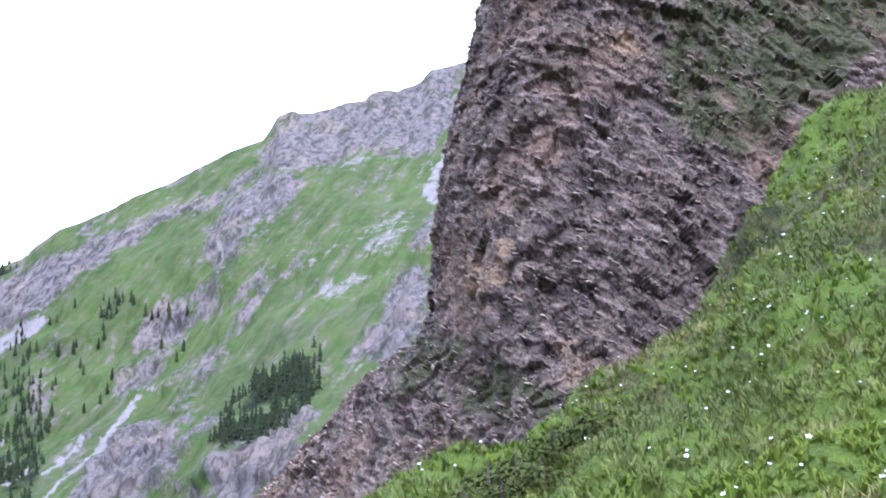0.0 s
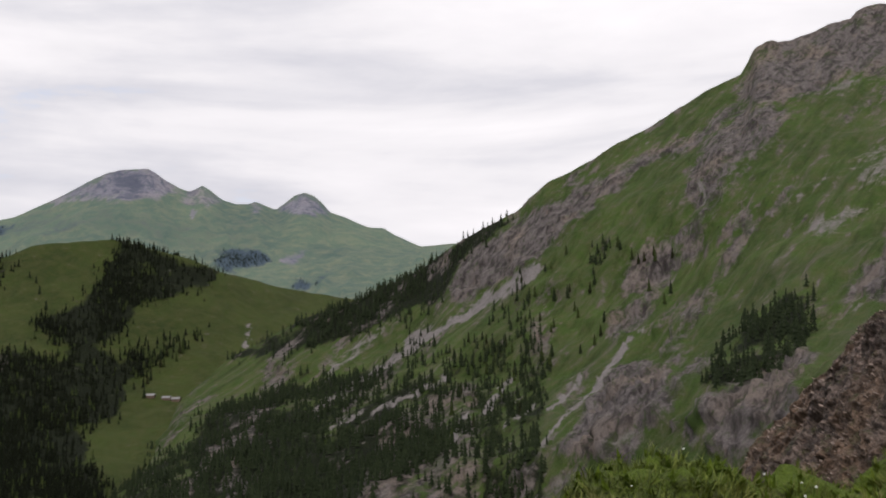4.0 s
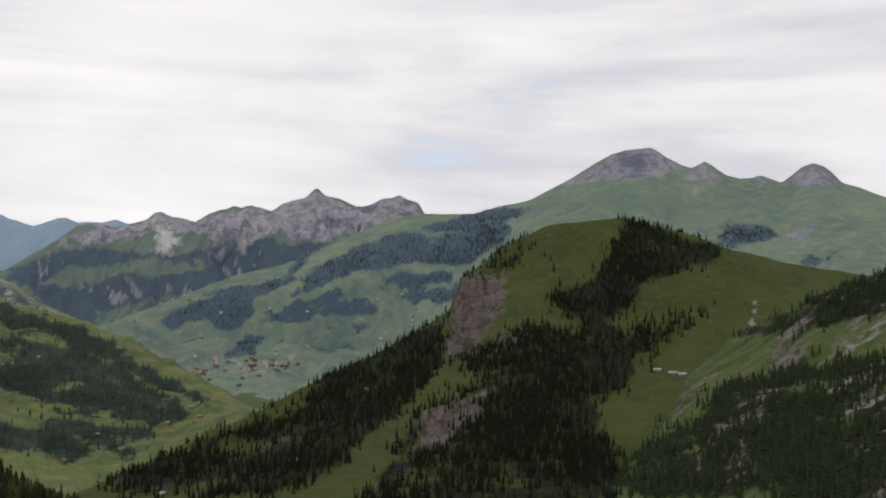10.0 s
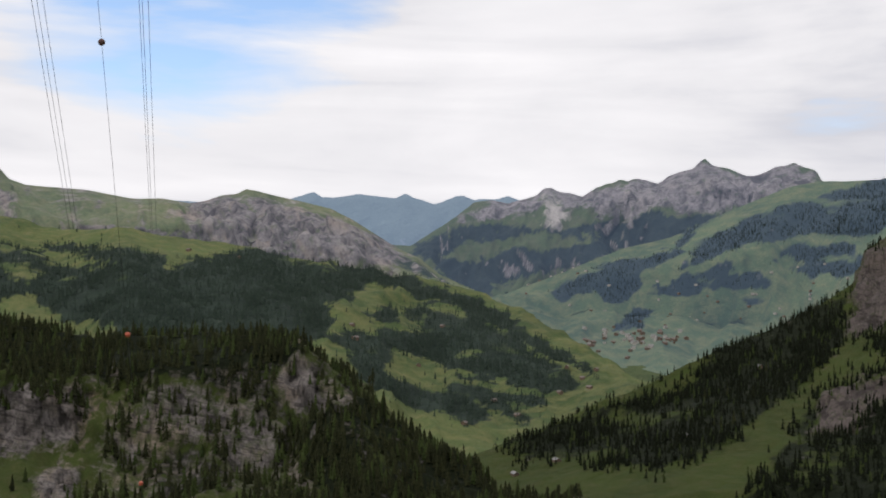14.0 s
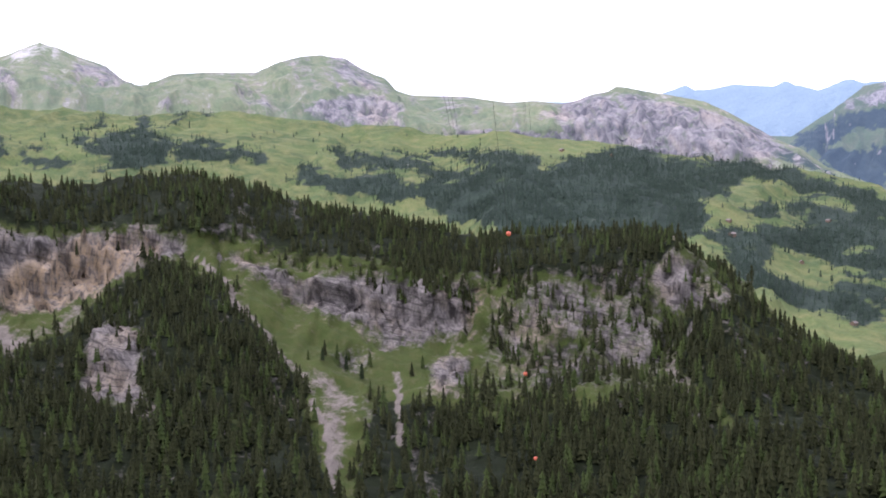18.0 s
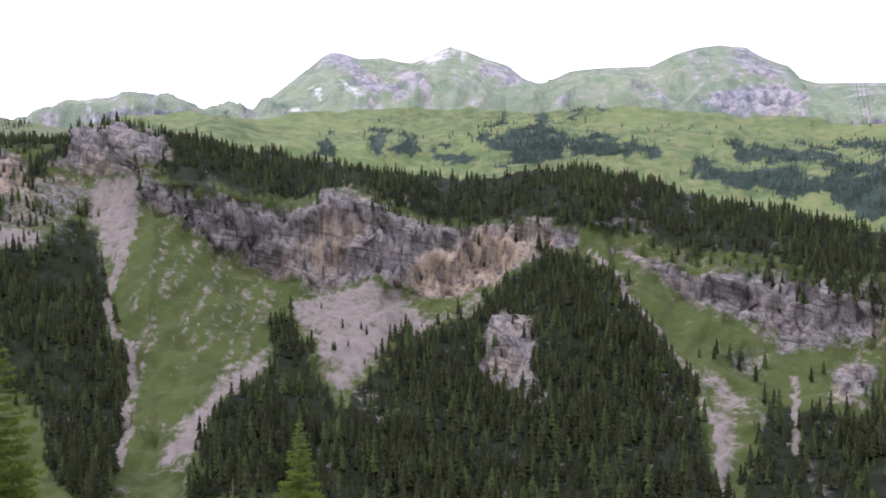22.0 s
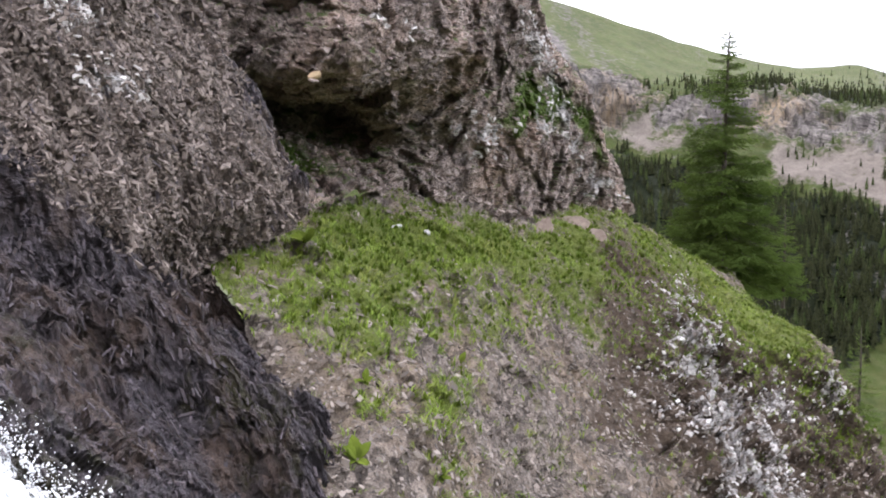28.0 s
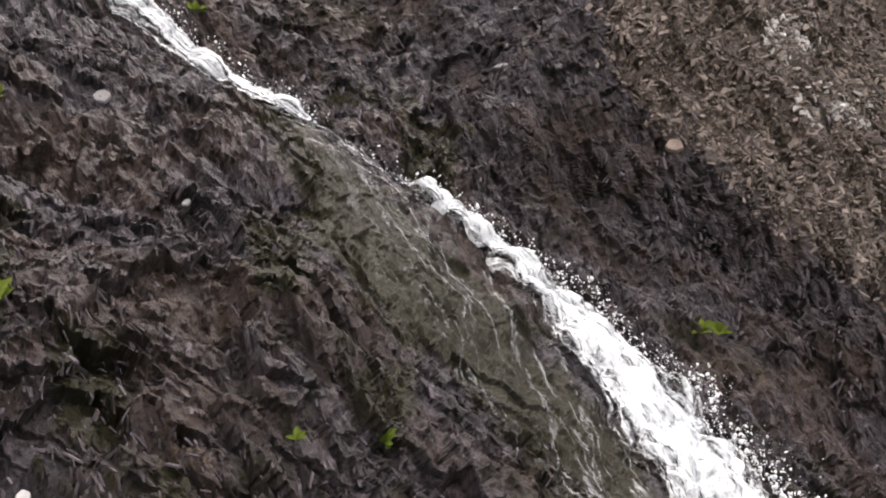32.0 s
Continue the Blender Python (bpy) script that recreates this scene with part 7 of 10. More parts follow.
def wall_cover(p, n, az, el, cov):
    cov[..., 0] = smooth01((n[..., 2] - 0.5) / 0.3) * 0.5
    cov[..., 0] = np.maximum(cov[..., 0], in_patch(az, el, [(165.6, 5.1), (167.2, 2.9), (166.6, 1.7), (163.7, 2.6), (161.9, 0.1), (162.8, 2.9), (164.7, 4.4)], 0.8) * 0.9)
    cov[..., 0] = np.maximum(cov[..., 0], in_patch(az, el, [(180.6, 1.7), (177.9, 1.4), (174.8, -1.1), (178.5, -1.1)], 0.8) * 0.8)
    for outline, w in (([(189.5, 8.7), (187.8, 8.8), (187.6, 6.2), (189.0, 7.0)], 0.9), ([(169.7, 2.3), (166.5, 2.9), (167.2, 1.0), (169.1, 0.4)], 0.7),
                       ([(164.7, 6.3), (163.4, 1.6), (163.4, -0.2), (164.7, 2.3)], 0.6), ([(165.9, 8.4), (164.7, 7.2), (164.1, 5.7), (165.3, 6.6)], 0.6),
                       ([(163.4, 0.7), (160.6, -1.5), (161.5, -2.1), (163.1, -1.2)], 0.5)):
        cov[..., 1] = np.maximum(cov[..., 1], in_patch(az, el, outline, 1.0) * w)
    for outline in ([(165.8, 7.2), (164.5, 7.2), (164.1, 5.0), (165.3, 5.7)], [(169.4, 2.2), (167.2, 2.5), (167.5, 1.1), (169.2, 1.4)], [(164.7, 3.2), (163.7, 2.9), (163.4, 0.7), (164.4, 1.0)], [(162.5, 0.1), (160.9, -1.2), (161.1, -2.1), (162.5, -1.5)], [(174.0, 8.5), (172.2, 7.6), (172.3, 6.7), (173.7, 7.6)]):
        cov[..., 1] = np.maximum(cov[..., 1], in_patch(az, el, outline, 0.8) * 0.9)
    cov[..., 1] *= smooth01(fbm(p, 0.45, 4, 61, 0.7) * 3.0 + 0.7)
    return cov


_, WALL_P, WALL_AZ, WALL_EL, WALL_COV = rockface("rock_wall", WALL, 340, 330, rock_wall, "dark brown schist wall with an overhang and white lime crusts",
         [(3.0, 0.5, False, (1, 1, 1)), (0.8, 0.13, True, (1, 1, 1.6))], wall_cover, "cliff", smooth=False,
         widest=0.6, facing=0.65, blocks=[(turned(25, 30, 20), (1.0, 0.8, 0.85), 0.20), (turned(40, 20, 60), (0.40, 0.33, 0.30), 0.10), (turned(16, 12, 10), (0.26, 0.24, 0.10), 0.045), (turned(20, 8, 30), (0.12, 0.10, 0.05), 0.016)])

GULLY = [
    [(181.48, 14.53, 13.1), (186.48, 15.16, 11.7), (195.29, 15.68, 11.3), (208.90, 14.45, 10.8)] + [(227.06, 16.50, 9.8), (229.56, 16.32, 9.5), (232.58, 16.24, 8.7), (236.23, 16.02, 7.9), (240.30, 15.64, 7.1), (244.44, 14.94, 6.5), (247.53, 14.38, 6.2)],
    [(183.54, 8.74, 11.7), (188.29, 10.19, 10.3), (196.22, 10.72, 9.9), (208.21, 9.23, 9.5)] + [(220.55, 11.02, 8.7), (222.86, 10.99, 8.4), (225.82, 10.90, 7.7), (229.65, 11.23, 6.8), (234.91, 10.88, 6.0), (239.96, 10.48, 5.5), (244.12, 10.11, 5.3)],
    [(180.59, 3.17, 11.3), (186.25, 4.11, 9.7), (193.97, 3.57, 9.1), (203.67, 4.94, 8.5), (210.04, 2.89, 7.8), (211.52, 2.74, 7.6), (214.89, 3.31, 6.6), (218.57, 3.68, 5.8), (222.76, 3.72, 5.1), (227.09, 3.30, 4.8), (230.55, 3.34, 4.6)],
    [(177.66, -2.46, 10.8), (182.98, -1.55, 9.8), (189.56, -1.20, 8.9), (198.72, 0.36, 8.5), (205.75, -0.16, 7.4), (207.69, -0.14, 7.1), (212.20, 0.17, 6.0), (216.47, 0.21, 5.1), (221.04, -0.23, 4.5), (225.46, -0.61, 4.2), (229.00, -0.73, 4.0)],
    [(182.37, -5.59, 10.0), (183.57, -6.04, 9.9), (186.29, -4.80, 8.7), (192.90, -4.46, 8.5), (198.42, -5.18, 7.2), (203.44, -4.44, 6.7), (208.76, -4.19, 5.6), (213.93, -4.41, 4.6), (219.63, -4.25, 4.0), (224.07, -4.34, 3.7), (227.77, -4.45, 3.6)],
    [(177.24, -11.77, 9.2), (177.98, -11.78, 9.0), (180.08, -11.78, 8.2), (186.31, -11.94, 8.0), (192.03, -11.94, 6.5), (198.95, -11.31, 5.7), (204.85, -10.84, 5.0), (210.13, -10.50, 4.3), (217.02, -9.80, 3.6), (222.32, -9.20, 3.3), (226.71, -8.91, 3.2)],
    [(175.39, -17.50, 8.5), (176.26, -17.55, 8.4), (177.73, -17.60, 8.1), (183.07, -17.77, 7.2), (188.53, -18.17, 5.5), (195.23, -17.86, 5.0), (201.01, -17.27, 4.4), (207.26, -16.84, 3.8), (214.76, -16.20, 3.3), (220.22, -15.33, 3.0), (225.05, -14.56, 2.9)],
    [(174.82, -21.16, 8.1), (175.69, -21.22, 8.0), (177.30, -21.29, 7.8), (182.49, -21.50, 6.9), (186.81, -21.48, 5.2), (193.52, -21.20, 4.7), (199.18, -20.77, 4.1), (205.67, -20.23, 3.5), (213.26, -19.37, 3.1), (218.88, -18.32, 2.8), (223.80, -17.36, 2.7)],
]

# the far wall runs on out of sight
GULLY = [r + [tuple(1.8 * b - 0.8 * a for a, b in zip(r[-2], r[-1]))] for r in GULLY]


# smooth mossy slab that the thin water runs over
WET_BED = [(217.4, 6.8), (213.8, 4.9), (209.6, 1.7), (206.6, -1.3), (203.6, -4.6), (200.6, -8.5), (197.7, -12.9), (196.3, -16.0), (198.9, -16.0), (201.3, -13.1), (203.7, -10.9), (206.3, -8.6), (209.1, -6.3), (211.5, -3.6), (213.2, -1.1), (214.0, 2.0), (215.7, 4.9)]


def gully_rugged(az, el):
    return 1 - 0.72 * in_patch(az, el, WET_BED, 1.4)


def gully_cover(p, n, az, el, cov):
    cov[..., 0] = fbm(p, 0.9, 4, 6, 0.6) * 0.85 + 0.16
    for outline, w in (([(215.7, 5.5), (209.7, -0.4), (203.6, -5.7), (197.4, -13.9), (197.8, -16.3), (202.6, -11.4), (208.1, -5.5), (214.1, -0.1), (215.8, 3.1)], 0.72),
                       ([(211.8, 7.6), (206.8, 6.4), (207.2, 5.5), (211.3, 6.3)], 0.8), ([(216.7, 0.7), (213.2, 0.4), (213.7, -3.6), (216.3, -3.5)], 0.9), ([(209.1, 4.9), (205.1, 4.5), (206.2, 1.1), (208.9, 1.8)], 0.9),
                       ([(211.7, -7.1), (208.7, -7.2), (208.8, -10.9), (211.5, -10.2)], 0.85), ([(217.2, -9.8), (215.2, -11.1), (216.2, -14.6), (217.7, -13.9)], 0.85), ([(210.5, 0.3), (205.7, -3.6), (203.3, -8.1), (200.3, -13.2), (196.5, -18.7), (199.8, -18.7), (204.1, -11.8), (208.3, -5.4)], 0.85),
                       ([(230.4, 2.7), (226.9, 1.1), (227.5, -4.2), (230.1, -2.3)], 0.75), ([(225.7, -3.2), (222.3, -4.6), (222.1, -10.7), (225.5, -8.6)], 0.75),
                       ([(208.3, 3.0), (204.7, 4.4), (206.4, 1.4), (207.7, 1.4)], 0.8),
                       ([(212.8, 7.6), (208.8, 6.6), (209.4, 5.7), (212.9, 6.2)], 0.8),
                       ([(211.4, -7.9), (208.3, -11.1), (210.3, -11.0)], 0.6)):
        cov[..., 0] = np.maximum(cov[..., 0], in_patch(az, el, outline, 1.2) * w)
    cov[..., 0] = np.maximum(cov[..., 0], in_patch(az, el, WET_BED, 1.0) * 0.85)
    cov[..., 2] = in_patch(az, el, [(176.8, -3.2), (180.2, 3.3), (183.3, 10.6), (198.4, 11.8), (197.3, 6.5), (192.4, 1.3), (186.7, -4.1), (182.3, -6.4)], 1.2) * 0.9
    for outline in ([(189.5, 9.0), (187.9, 9.1), (187.5, 7.0), (188.5, 6.3), (189.3, 7.4)], [(188.4, 5.3), (185.1, 4.5), (185.2, 3.4), (188.1, 4.0)]):
        cov[..., 1] = np.maximum(cov[..., 1], in_patch(az, el, outline, 0.5) * 0.5)
    return cov


gully, GULLY_P, GULLY_AZ, GULLY_EL, GULLY_COV = rockface("gully_rock", GULLY, 590, 420, rock_gully, "wet dark slate walls of a steep stream gully",
                              [(2.0, 0.26, False, (1, 1, 1)), (0.75, 0.11, True, (1.3, 1.3, 0.8))], gully_cover, "gully", smooth=False, facing=0.45, lean=0.3, rugged=gully_rugged,
                              blocks=[(turned(12, -10, 20), (0.34, 0.18, 1.3), 0.085), (turned(14, -6, 35), (0.2, 0.12, 0.7), 0.045), (turned(40, 20, 50), (0.11, 0.09, 0.085), 0.008), (turned(8, -8, 20), (0.09, 0.09, 0.5), 0.026), (turned(8, -8, 20), (0.04, 0.04, 0.26), 0.013)])


# ------------------------------------------------------------ forests
def conifer_shape(seed, tiers=6, segs=7, slim=0.17):
    """A small spruce one metre high: drooping jagged skirts on a short trunk, as vertices and triangles."""
    r = random.Random(seed)
    vs, fs = [], []
    for t in range(tiers):
        f = t / tiers
        low, high = 0.06 + 0.86 * f, min(1.0, 0.06 + 0.86 * f + 0.30 * (1 - 0.45 * f))
        rad = slim * (1 - f) ** 0.68 * r.uniform(0.85, 1.12) + 0.012
        b = len(vs)
        ox, oy, turn = r.uniform(-0.012, 0.012), r.uniform(-0.012, 0.012), r.uniform(0, 6.28)
        vs.append((ox, oy, 1.0 if t == tiers - 1 else high))
        for s in range(segs * 2):
            a = turn + s * math.pi / segs
            q = rad * (r.uniform(0.85, 1.25) if s % 2 == 0 else r.uniform(0.42, 0.62))
            vs.append((ox + math.cos(a) * q, oy + math.sin(a) * q, low + (r.uniform(-0.035, 0.02) if s % 2 == 0 else 0.035)))
        for s in range(segs * 2):
            fs.append((b, b + 1 + s, b + 1 + (s + 1) % (segs * 2)))
    b = len(vs)
    for z in (-0.05, 0.12):
        for s in range(3):
            vs.append((math.cos(s * 2.09) * 0.016, math.sin(s * 2.09) * 0.016, z))
    for s in range(3):
        fs += [(b + s, b + (s + 1) % 3, b + 3 + s), (b + (s + 1) % 3, b + 3 + (s + 1) % 3, b + 3 + s)]
    return np.array(vs), np.array(fs)


SHAPES = [tuple(q[:-6] for q in conifer_shape(s, 5, 4, 0.175 + 0.025 * (s % 3))) for s in range(6)]
LOW_CONES = [tuple(q[:-6] for q in conifer_shape(s + 40, 4, 3, 0.20 + 0.02 * (s % 3))) for s in range(5)]
SMALL = [tuple(q[:-6] for q in conifer_shape(s + 20, 3, 3, 0.20)) for s in range(4)]


def forest(name, land, count, tall, label, rng, shapes=SHAPES, power=1.0, where=None, needles=None, floor=0.0):
    """Spruces scattered over a landform where its woods are thick."""
    p, wood = FORESTS[land]
    c = (p[:-1, :-1] + p[1:, 1:] + p[1:, :-1] + p[:-1, 1:]) / 4
    area = np.linalg.norm(np.cross(p[1:, :-1] - p[:-1, :-1], p[:-1, 1:] - p[:-1, :-1]), axis=-1)
    nz = np.abs(np.cross(p[1:, :-1] - p[:-1, :-1], p[:-1, 1:] - p[:-1, :-1])[..., 2]) / (area + 1e-9)
    clump = 0.5 + fbm(c, 60, 3, 77)
    w = area * np.where(wood[:-1, :-1] < floor, 0, np.clip(wood[:-1, :-1], 0, 1)) ** power * np.clip(nz * 1.5, 0.15, 1) * np.clip(clump, 0.15, 1.2)
    # nearer ground gets its full share, the far side of the crest none
    dist = np.linalg.norm(c - np.array(EYE), axis=-1)
    w = w / dist ** 0.7
    w[: int(p.shape[0] * 0.08)] *= 0.3
    if where is not None:
        w = w * where(c)
    w = w.ravel() / w.sum()
    pick = rng.choice(len(w), count, p=w)
    fr = rng.random((count, 2))
    i, j = pick // (p.shape[1] - 1), pick % (p.shape[1] - 1)
    at = p[i, j] + (p[i + 1, j] - p[i, j]) * fr[:, :1] + (p[i, j + 1] - p[i, j]) * fr[:, 1:]
    # stunted towards the crest, tall down in the shelter of the gorge
    reach = np.linalg.norm(at - np.array(EYE), axis=1)
    grown = np.interp(reach, [450, 650, 1000], [1.3, 1.05, 0.8]) if land == "cliff_ridge" else 1.0
    plant(name, at, grown * rng.uniform(tall[0], tall[1], count) * rng.choice([0.55, 0.8, 1.0, 1.0, 1.1], count), label, rng, shapes, needles or needles_far)


def plant(name, at, high, label, rng, shapes, mat):
    vv, ff, tint, base = [], [], [], 0
    kinds = rng.integers(0, len(shapes), len(at))
    turn = rng.random(len(at)) * 6.28
    for s, (v, f) in enumerate(shapes):
        k = np.where(kinds == s)[0]
        if not len(k):
            continue
        ca, sa = np.cos(turn[k])[:, None], np.sin(turn[k])[:, None]
        x, y = v[:, 0] * ca - v[:, 1] * sa, v[:, 0] * sa + v[:, 1] * ca
        h = high[k][:, None]
        wide = rng.uniform(0.85, 1.25, len(k))[:, None]
        q = np.stack([x * h * wide, y * h * wide, v[:, 2] * h + 0 * x], -1) + at[k][:, None, :]
        vv.append(q.reshape(-1, 3))
        ff.append((f[None] + base + np.arange(len(k))[:, None, None] * len(v)).reshape(-1, 3))
        tint.append(np.repeat(rng.random(len(k)), len(v)))
        base += len(k) * len(v)
    me = bpy.data.meshes.new(name)
    fill_mesh(me, np.concatenate(vv), np.concatenate(ff))
    tint = np.concatenate(tint)
    me.color_attributes.new("cover", "FLOAT_COLOR", "POINT").data.foreach_set("color", np.stack([tint, tint, tint, 0 * tint + 1], -1).astype(np.float32).ravel())
    me.materials.append(mat)
    return tagged(new(name, me), label, "forest", kind="stuff")


rng = np.random.default_rng(4)
forest("ridge_forest", "cliff_ridge", 14500, (8, 15), "dense dark spruce forest on the cliff ridge", rng)
forest("ridge_larches", "cliff_ridge", 4600, (7, 14), "lighter larches among the spruces of the ridge", rng, needles=needles_light, power=0.6)
forest("slope_forest", "mountain_slope", 5600, (7, 12.5), "spruces scattered over the mountainside", rng, LOW_CONES, needles=needles_mid)
forest("hill_forest", "forest_hill", 13000, (7, 12), "dark spruce woods on the hill", rng, LOW_CONES, needles=needles_hill)
forest("hill_larches", "forest_hill", 1500, (6, 11), "lighter trees among the hill's spruces", rng, LOW_CONES, needles=needles_light, power=0.6)
forest("valley_forest", "valley_side", 19000, (8, 14), "distant spruce woods on the valley side", rng, SMALL, needles=needles_hazed, power=1.8)
forest("distant_forest", "far_mountain", 9000, (7, 13), "far spruce woods below the mountain", rng, SMALL, needles=needles_far_hazed, power=1.8, floor=0.55)
forest("floor_trees", "valley_floor", 900, (7, 12), "hedges and copses on the valley floor", rng, SMALL, needles=needles_hazed, power=1.5)
forest("shoulder_trees", "green_shoulder", 350, (7, 12), "small trees dotted over the green shoulder", rng, SMALL)


# ------------------------------------------------------------ helpers for things
def part(name, bm, mat, parent=None, label=""):
    me = bpy.data.meshes.new(name)
    bm.to_mesh(me)
    bm.free()
    me.materials.append(mat)
    ob = new(name, me)
    if parent:
        ob.parent = parent
    return tagged(ob, label)


def raw(name, verts, faces, mat, parent=None, smooth=False, label=""):
    me = bpy.data.meshes.new(name)
    fill_mesh(me, np.asarray(verts), np.asarray(faces), smooth)
    me.materials.append(mat)
    ob = new(name, me)
    if parent:
        ob.parent = parent
    return tagged(ob, label)


def empty(name, label, category, at=(0, 0, 0), group=""):
    ob = new(name)
    ob.empty_display_size = 0.2
    ob.location = at
    return tagged(ob, label, category, group)


def box(bm, x0, x1, y0, y1, z0, z1):
    m = Matrix.Translation(((x0 + x1) / 2, (y0 + y1) / 2, (z0 + z1) / 2)) @ Matrix.Diagonal((x1 - x0, y1 - y0, z1 - z0, 1))
    bmesh.ops.create_cube(bm, size=1, matrix=m)


def ground_at(land, az, el):
    p = FORESTS[land][0] if isinstance(land, str) else land
    f = p - np.array(EYE)
    a = np.degrees(np.arctan2(f[..., 1], f[..., 0]))
    a = np.where(a < -90, a + 360, a)
    e = np.degrees(np.arctan2(f[..., 2], np.hypot(f[..., 0], f[..., 1])))
    i = np.argmin((a - az) ** 2 + (e - el) ** 2 + (np.arange(p.shape[0])[:, None] < p.shape[0] * 0.08) * 50)
    return Vector(p.reshape(-1, 3)[i])


# ------------------------------------------------------------ stream
def water_material(name, low, high, across_n, along_n):
    """White water: streaks that follow the flow, torn open between them. The mesh's cover holds place across and along."""
    m, k = material(name)
    cov = k.add("ShaderNodeVertexColor")
    cov.layer_name = "cover"
    sep = k.add("ShaderNodeSeparateColor", Color=cov.outputs[0])
    flow = k.add("ShaderNodeCombineXYZ", X=k.math("MULTIPLY", sep.outputs[0], across_n), Y=k.math("MULTIPLY", sep.outputs[1], along_n))
    n = k.noise(flow.outputs[0], 1.0, 8, 0.68, 0.8)
    pos = k.add("ShaderNodeNewGeometry").outputs["Position"]
    fine = k.noise(pos, 26, 5, 0.7)
    mix = k.math("ADD", k.math("MULTIPLY", n, 0.75), k.math("MULTIPLY", fine, 0.25))
    body = k.math("ADD", mix, k.math("MULTIPLY", k.math("SUBTRACT", sep.outputs[2], 0.5), 0.62))
    white = k.add("ShaderNodeBsdfPrincipled", Base_Color=k.mix(k.ramp(mix, [(0.40, 0), (0.64, 1)]), (0.50, 0.54, 0.56), (0.93, 0.94, 0.95)), Roughness=0.6)
    clear = k.add("ShaderNodeBsdfTransparent")
    both = k.add("ShaderNodeMixShader", Fac=k.ramp(body, [(low, 0), (high, 1)]))
    k.tree.links.new(clear.outputs[0], both.inputs[1])
    k.tree.links.new(white.outputs[0], both.inputs[2])
    k.add("ShaderNodeOutputMaterial", Surface=both.outputs[0])
    return m


foam = water_material("foaming_water", 0.44, 0.57, 18, 30)
drop_mat = plain("water_drops", (0.80, 0.82, 0.84), (0.92, 0.93, 0.95), 0.05, 0.3)
vein_mat = plain("thin_running_water", (0.22, 0.23, 0.22), (0.42, 0.43, 0.44), 0.05, 0.25)


def stream_point(row, col):
    """A place on the gully bed by rail row (fraction) and rail column (fraction)."""
    r = np.interp(row, np.arange(len(GULLY)), ROWS["gully_rock"])
    c = col / (len(GULLY[0]) - 1) * (GULLY_P.shape[1] - 1)
    return GULLY_P[int(np.clip(round(r), 0, GULLY_P.shape[0] - 1)), int(np.clip(round(c), 0, GULLY_P.shape[1] - 1))]


def foam_strip(name, row0, row1, left, right, nu, nv, lift, hole, parent, rng):
    """White water over the bed: a torn sheet with humps. left, right: rail columns of its edges at the start, middle and end."""
    rows = np.linspace(row0, row1, nv)
    f = np.linspace(0, 1, nv)
    lo, hi = np.interp(f, [0, 0.5, 1], left), np.interp(f, [0, 0.5, 1], right)
    s = np.linspace(0, 1, nu)
    p = np.stack([[stream_point(r, a + (b - a) * t) for t in s] for r, a, b in zip(rows, lo, hi)])
    for _ in range(8):
        p[1:-1] = (p[:-2] + p[1:-1] * 2 + p[2:]) / 4
        p[:, 1:-1] = (p[:, :-2] + p[:, 1:-1] * 2 + p[:, 2:]) / 4
    n = normals(p)
    hump = np.sin(np.pi * s)[None, :] ** 0.6 + 0 * rows[:, None]
    flow = np.stack([s[None, :] * 7 + 0 * rows[:, None], rows[:, None] * 3.0 + 0 * s[None, :], 0 * p[..., 0]], -1)
    p = p + n * (hump * lift * (0.8 + 0.5 * fbm(p, 0.3, 4, 8)) + 0.03 + fbm(flow * np.array([3.4, 1.6, 1]), 1.0, 5, 12, 0.6, True) * lift * 0.28 + fbm(p, 0.05, 4, 13, 0.7) * 0.03)[..., None]
    cov = np.stack([s[None, :] + 0 * rows[:, None], rows[:, None] / 8 + 0 * s[None, :], np.clip((hump * 0.52 + 0.12 + hole - 0.36) * (1.0 - 0.25 * (1 - s[None, :])), 0, 1)], -1)
    return grid_mesh(name, p, foam, cov, True, "", "", ""), p


rng = np.random.default_rng(8)
stream = empty("mountain_stream", "foaming white stream tumbling down dark wet slate", "stream", stream_point(4, 4.5))
falls, UP = foam_strip("upper_fall", 0.4, 1.75, (5.7, 5.5, 5.35), (4.4, 4.4, 4.7), 50, 160, 0.05, 0.40, None, rng)
chute, LOW = foam_strip("main_chute", 2.7, 7.0, (5.12, 5.18, 5.15), (4.7, 4.2, 4.05), 90, 360, 0.065, 0.47, None, rng)
thread, MIDW = foam_strip("thin_fall", 1.9, 2.8, (5.55, 5.5, 5.4), (4.75, 4.75, 4.45), 30, 110, 0.02, 0.17, None, rng)


def ribbon(name, pts, wide, mat, seed):
    """A narrow run of water along points on the bed."""
    r = random.Random(seed)
    pts = [Vector(q) for q in pts]
    vs, fs = [], []
    for i, q in enumerate(pts):
        d = (pts[min(i + 1, len(pts) - 1)] - pts[max(i - 1, 0)]).normalized()
        out = (EYE - q).normalized()
        side = d.cross(out).normalized() * wide * r.uniform(0.4, 1.3)
        q = q + out * 0.05
        q = q + Vector((r.uniform(-1, 1), r.uniform(-1, 1), 0)) * 0.006
        vs += [q - side, q + out * 0.012, q + side]
        if i:
            b = i * 3
            for a in (0, 1):
                if r.random() < 0.95:
                    fs.append((b - 3 + a, b - 2 + a, b + 1 + a, b + a))
    return raw(name, vs, fs, mat, None, True)


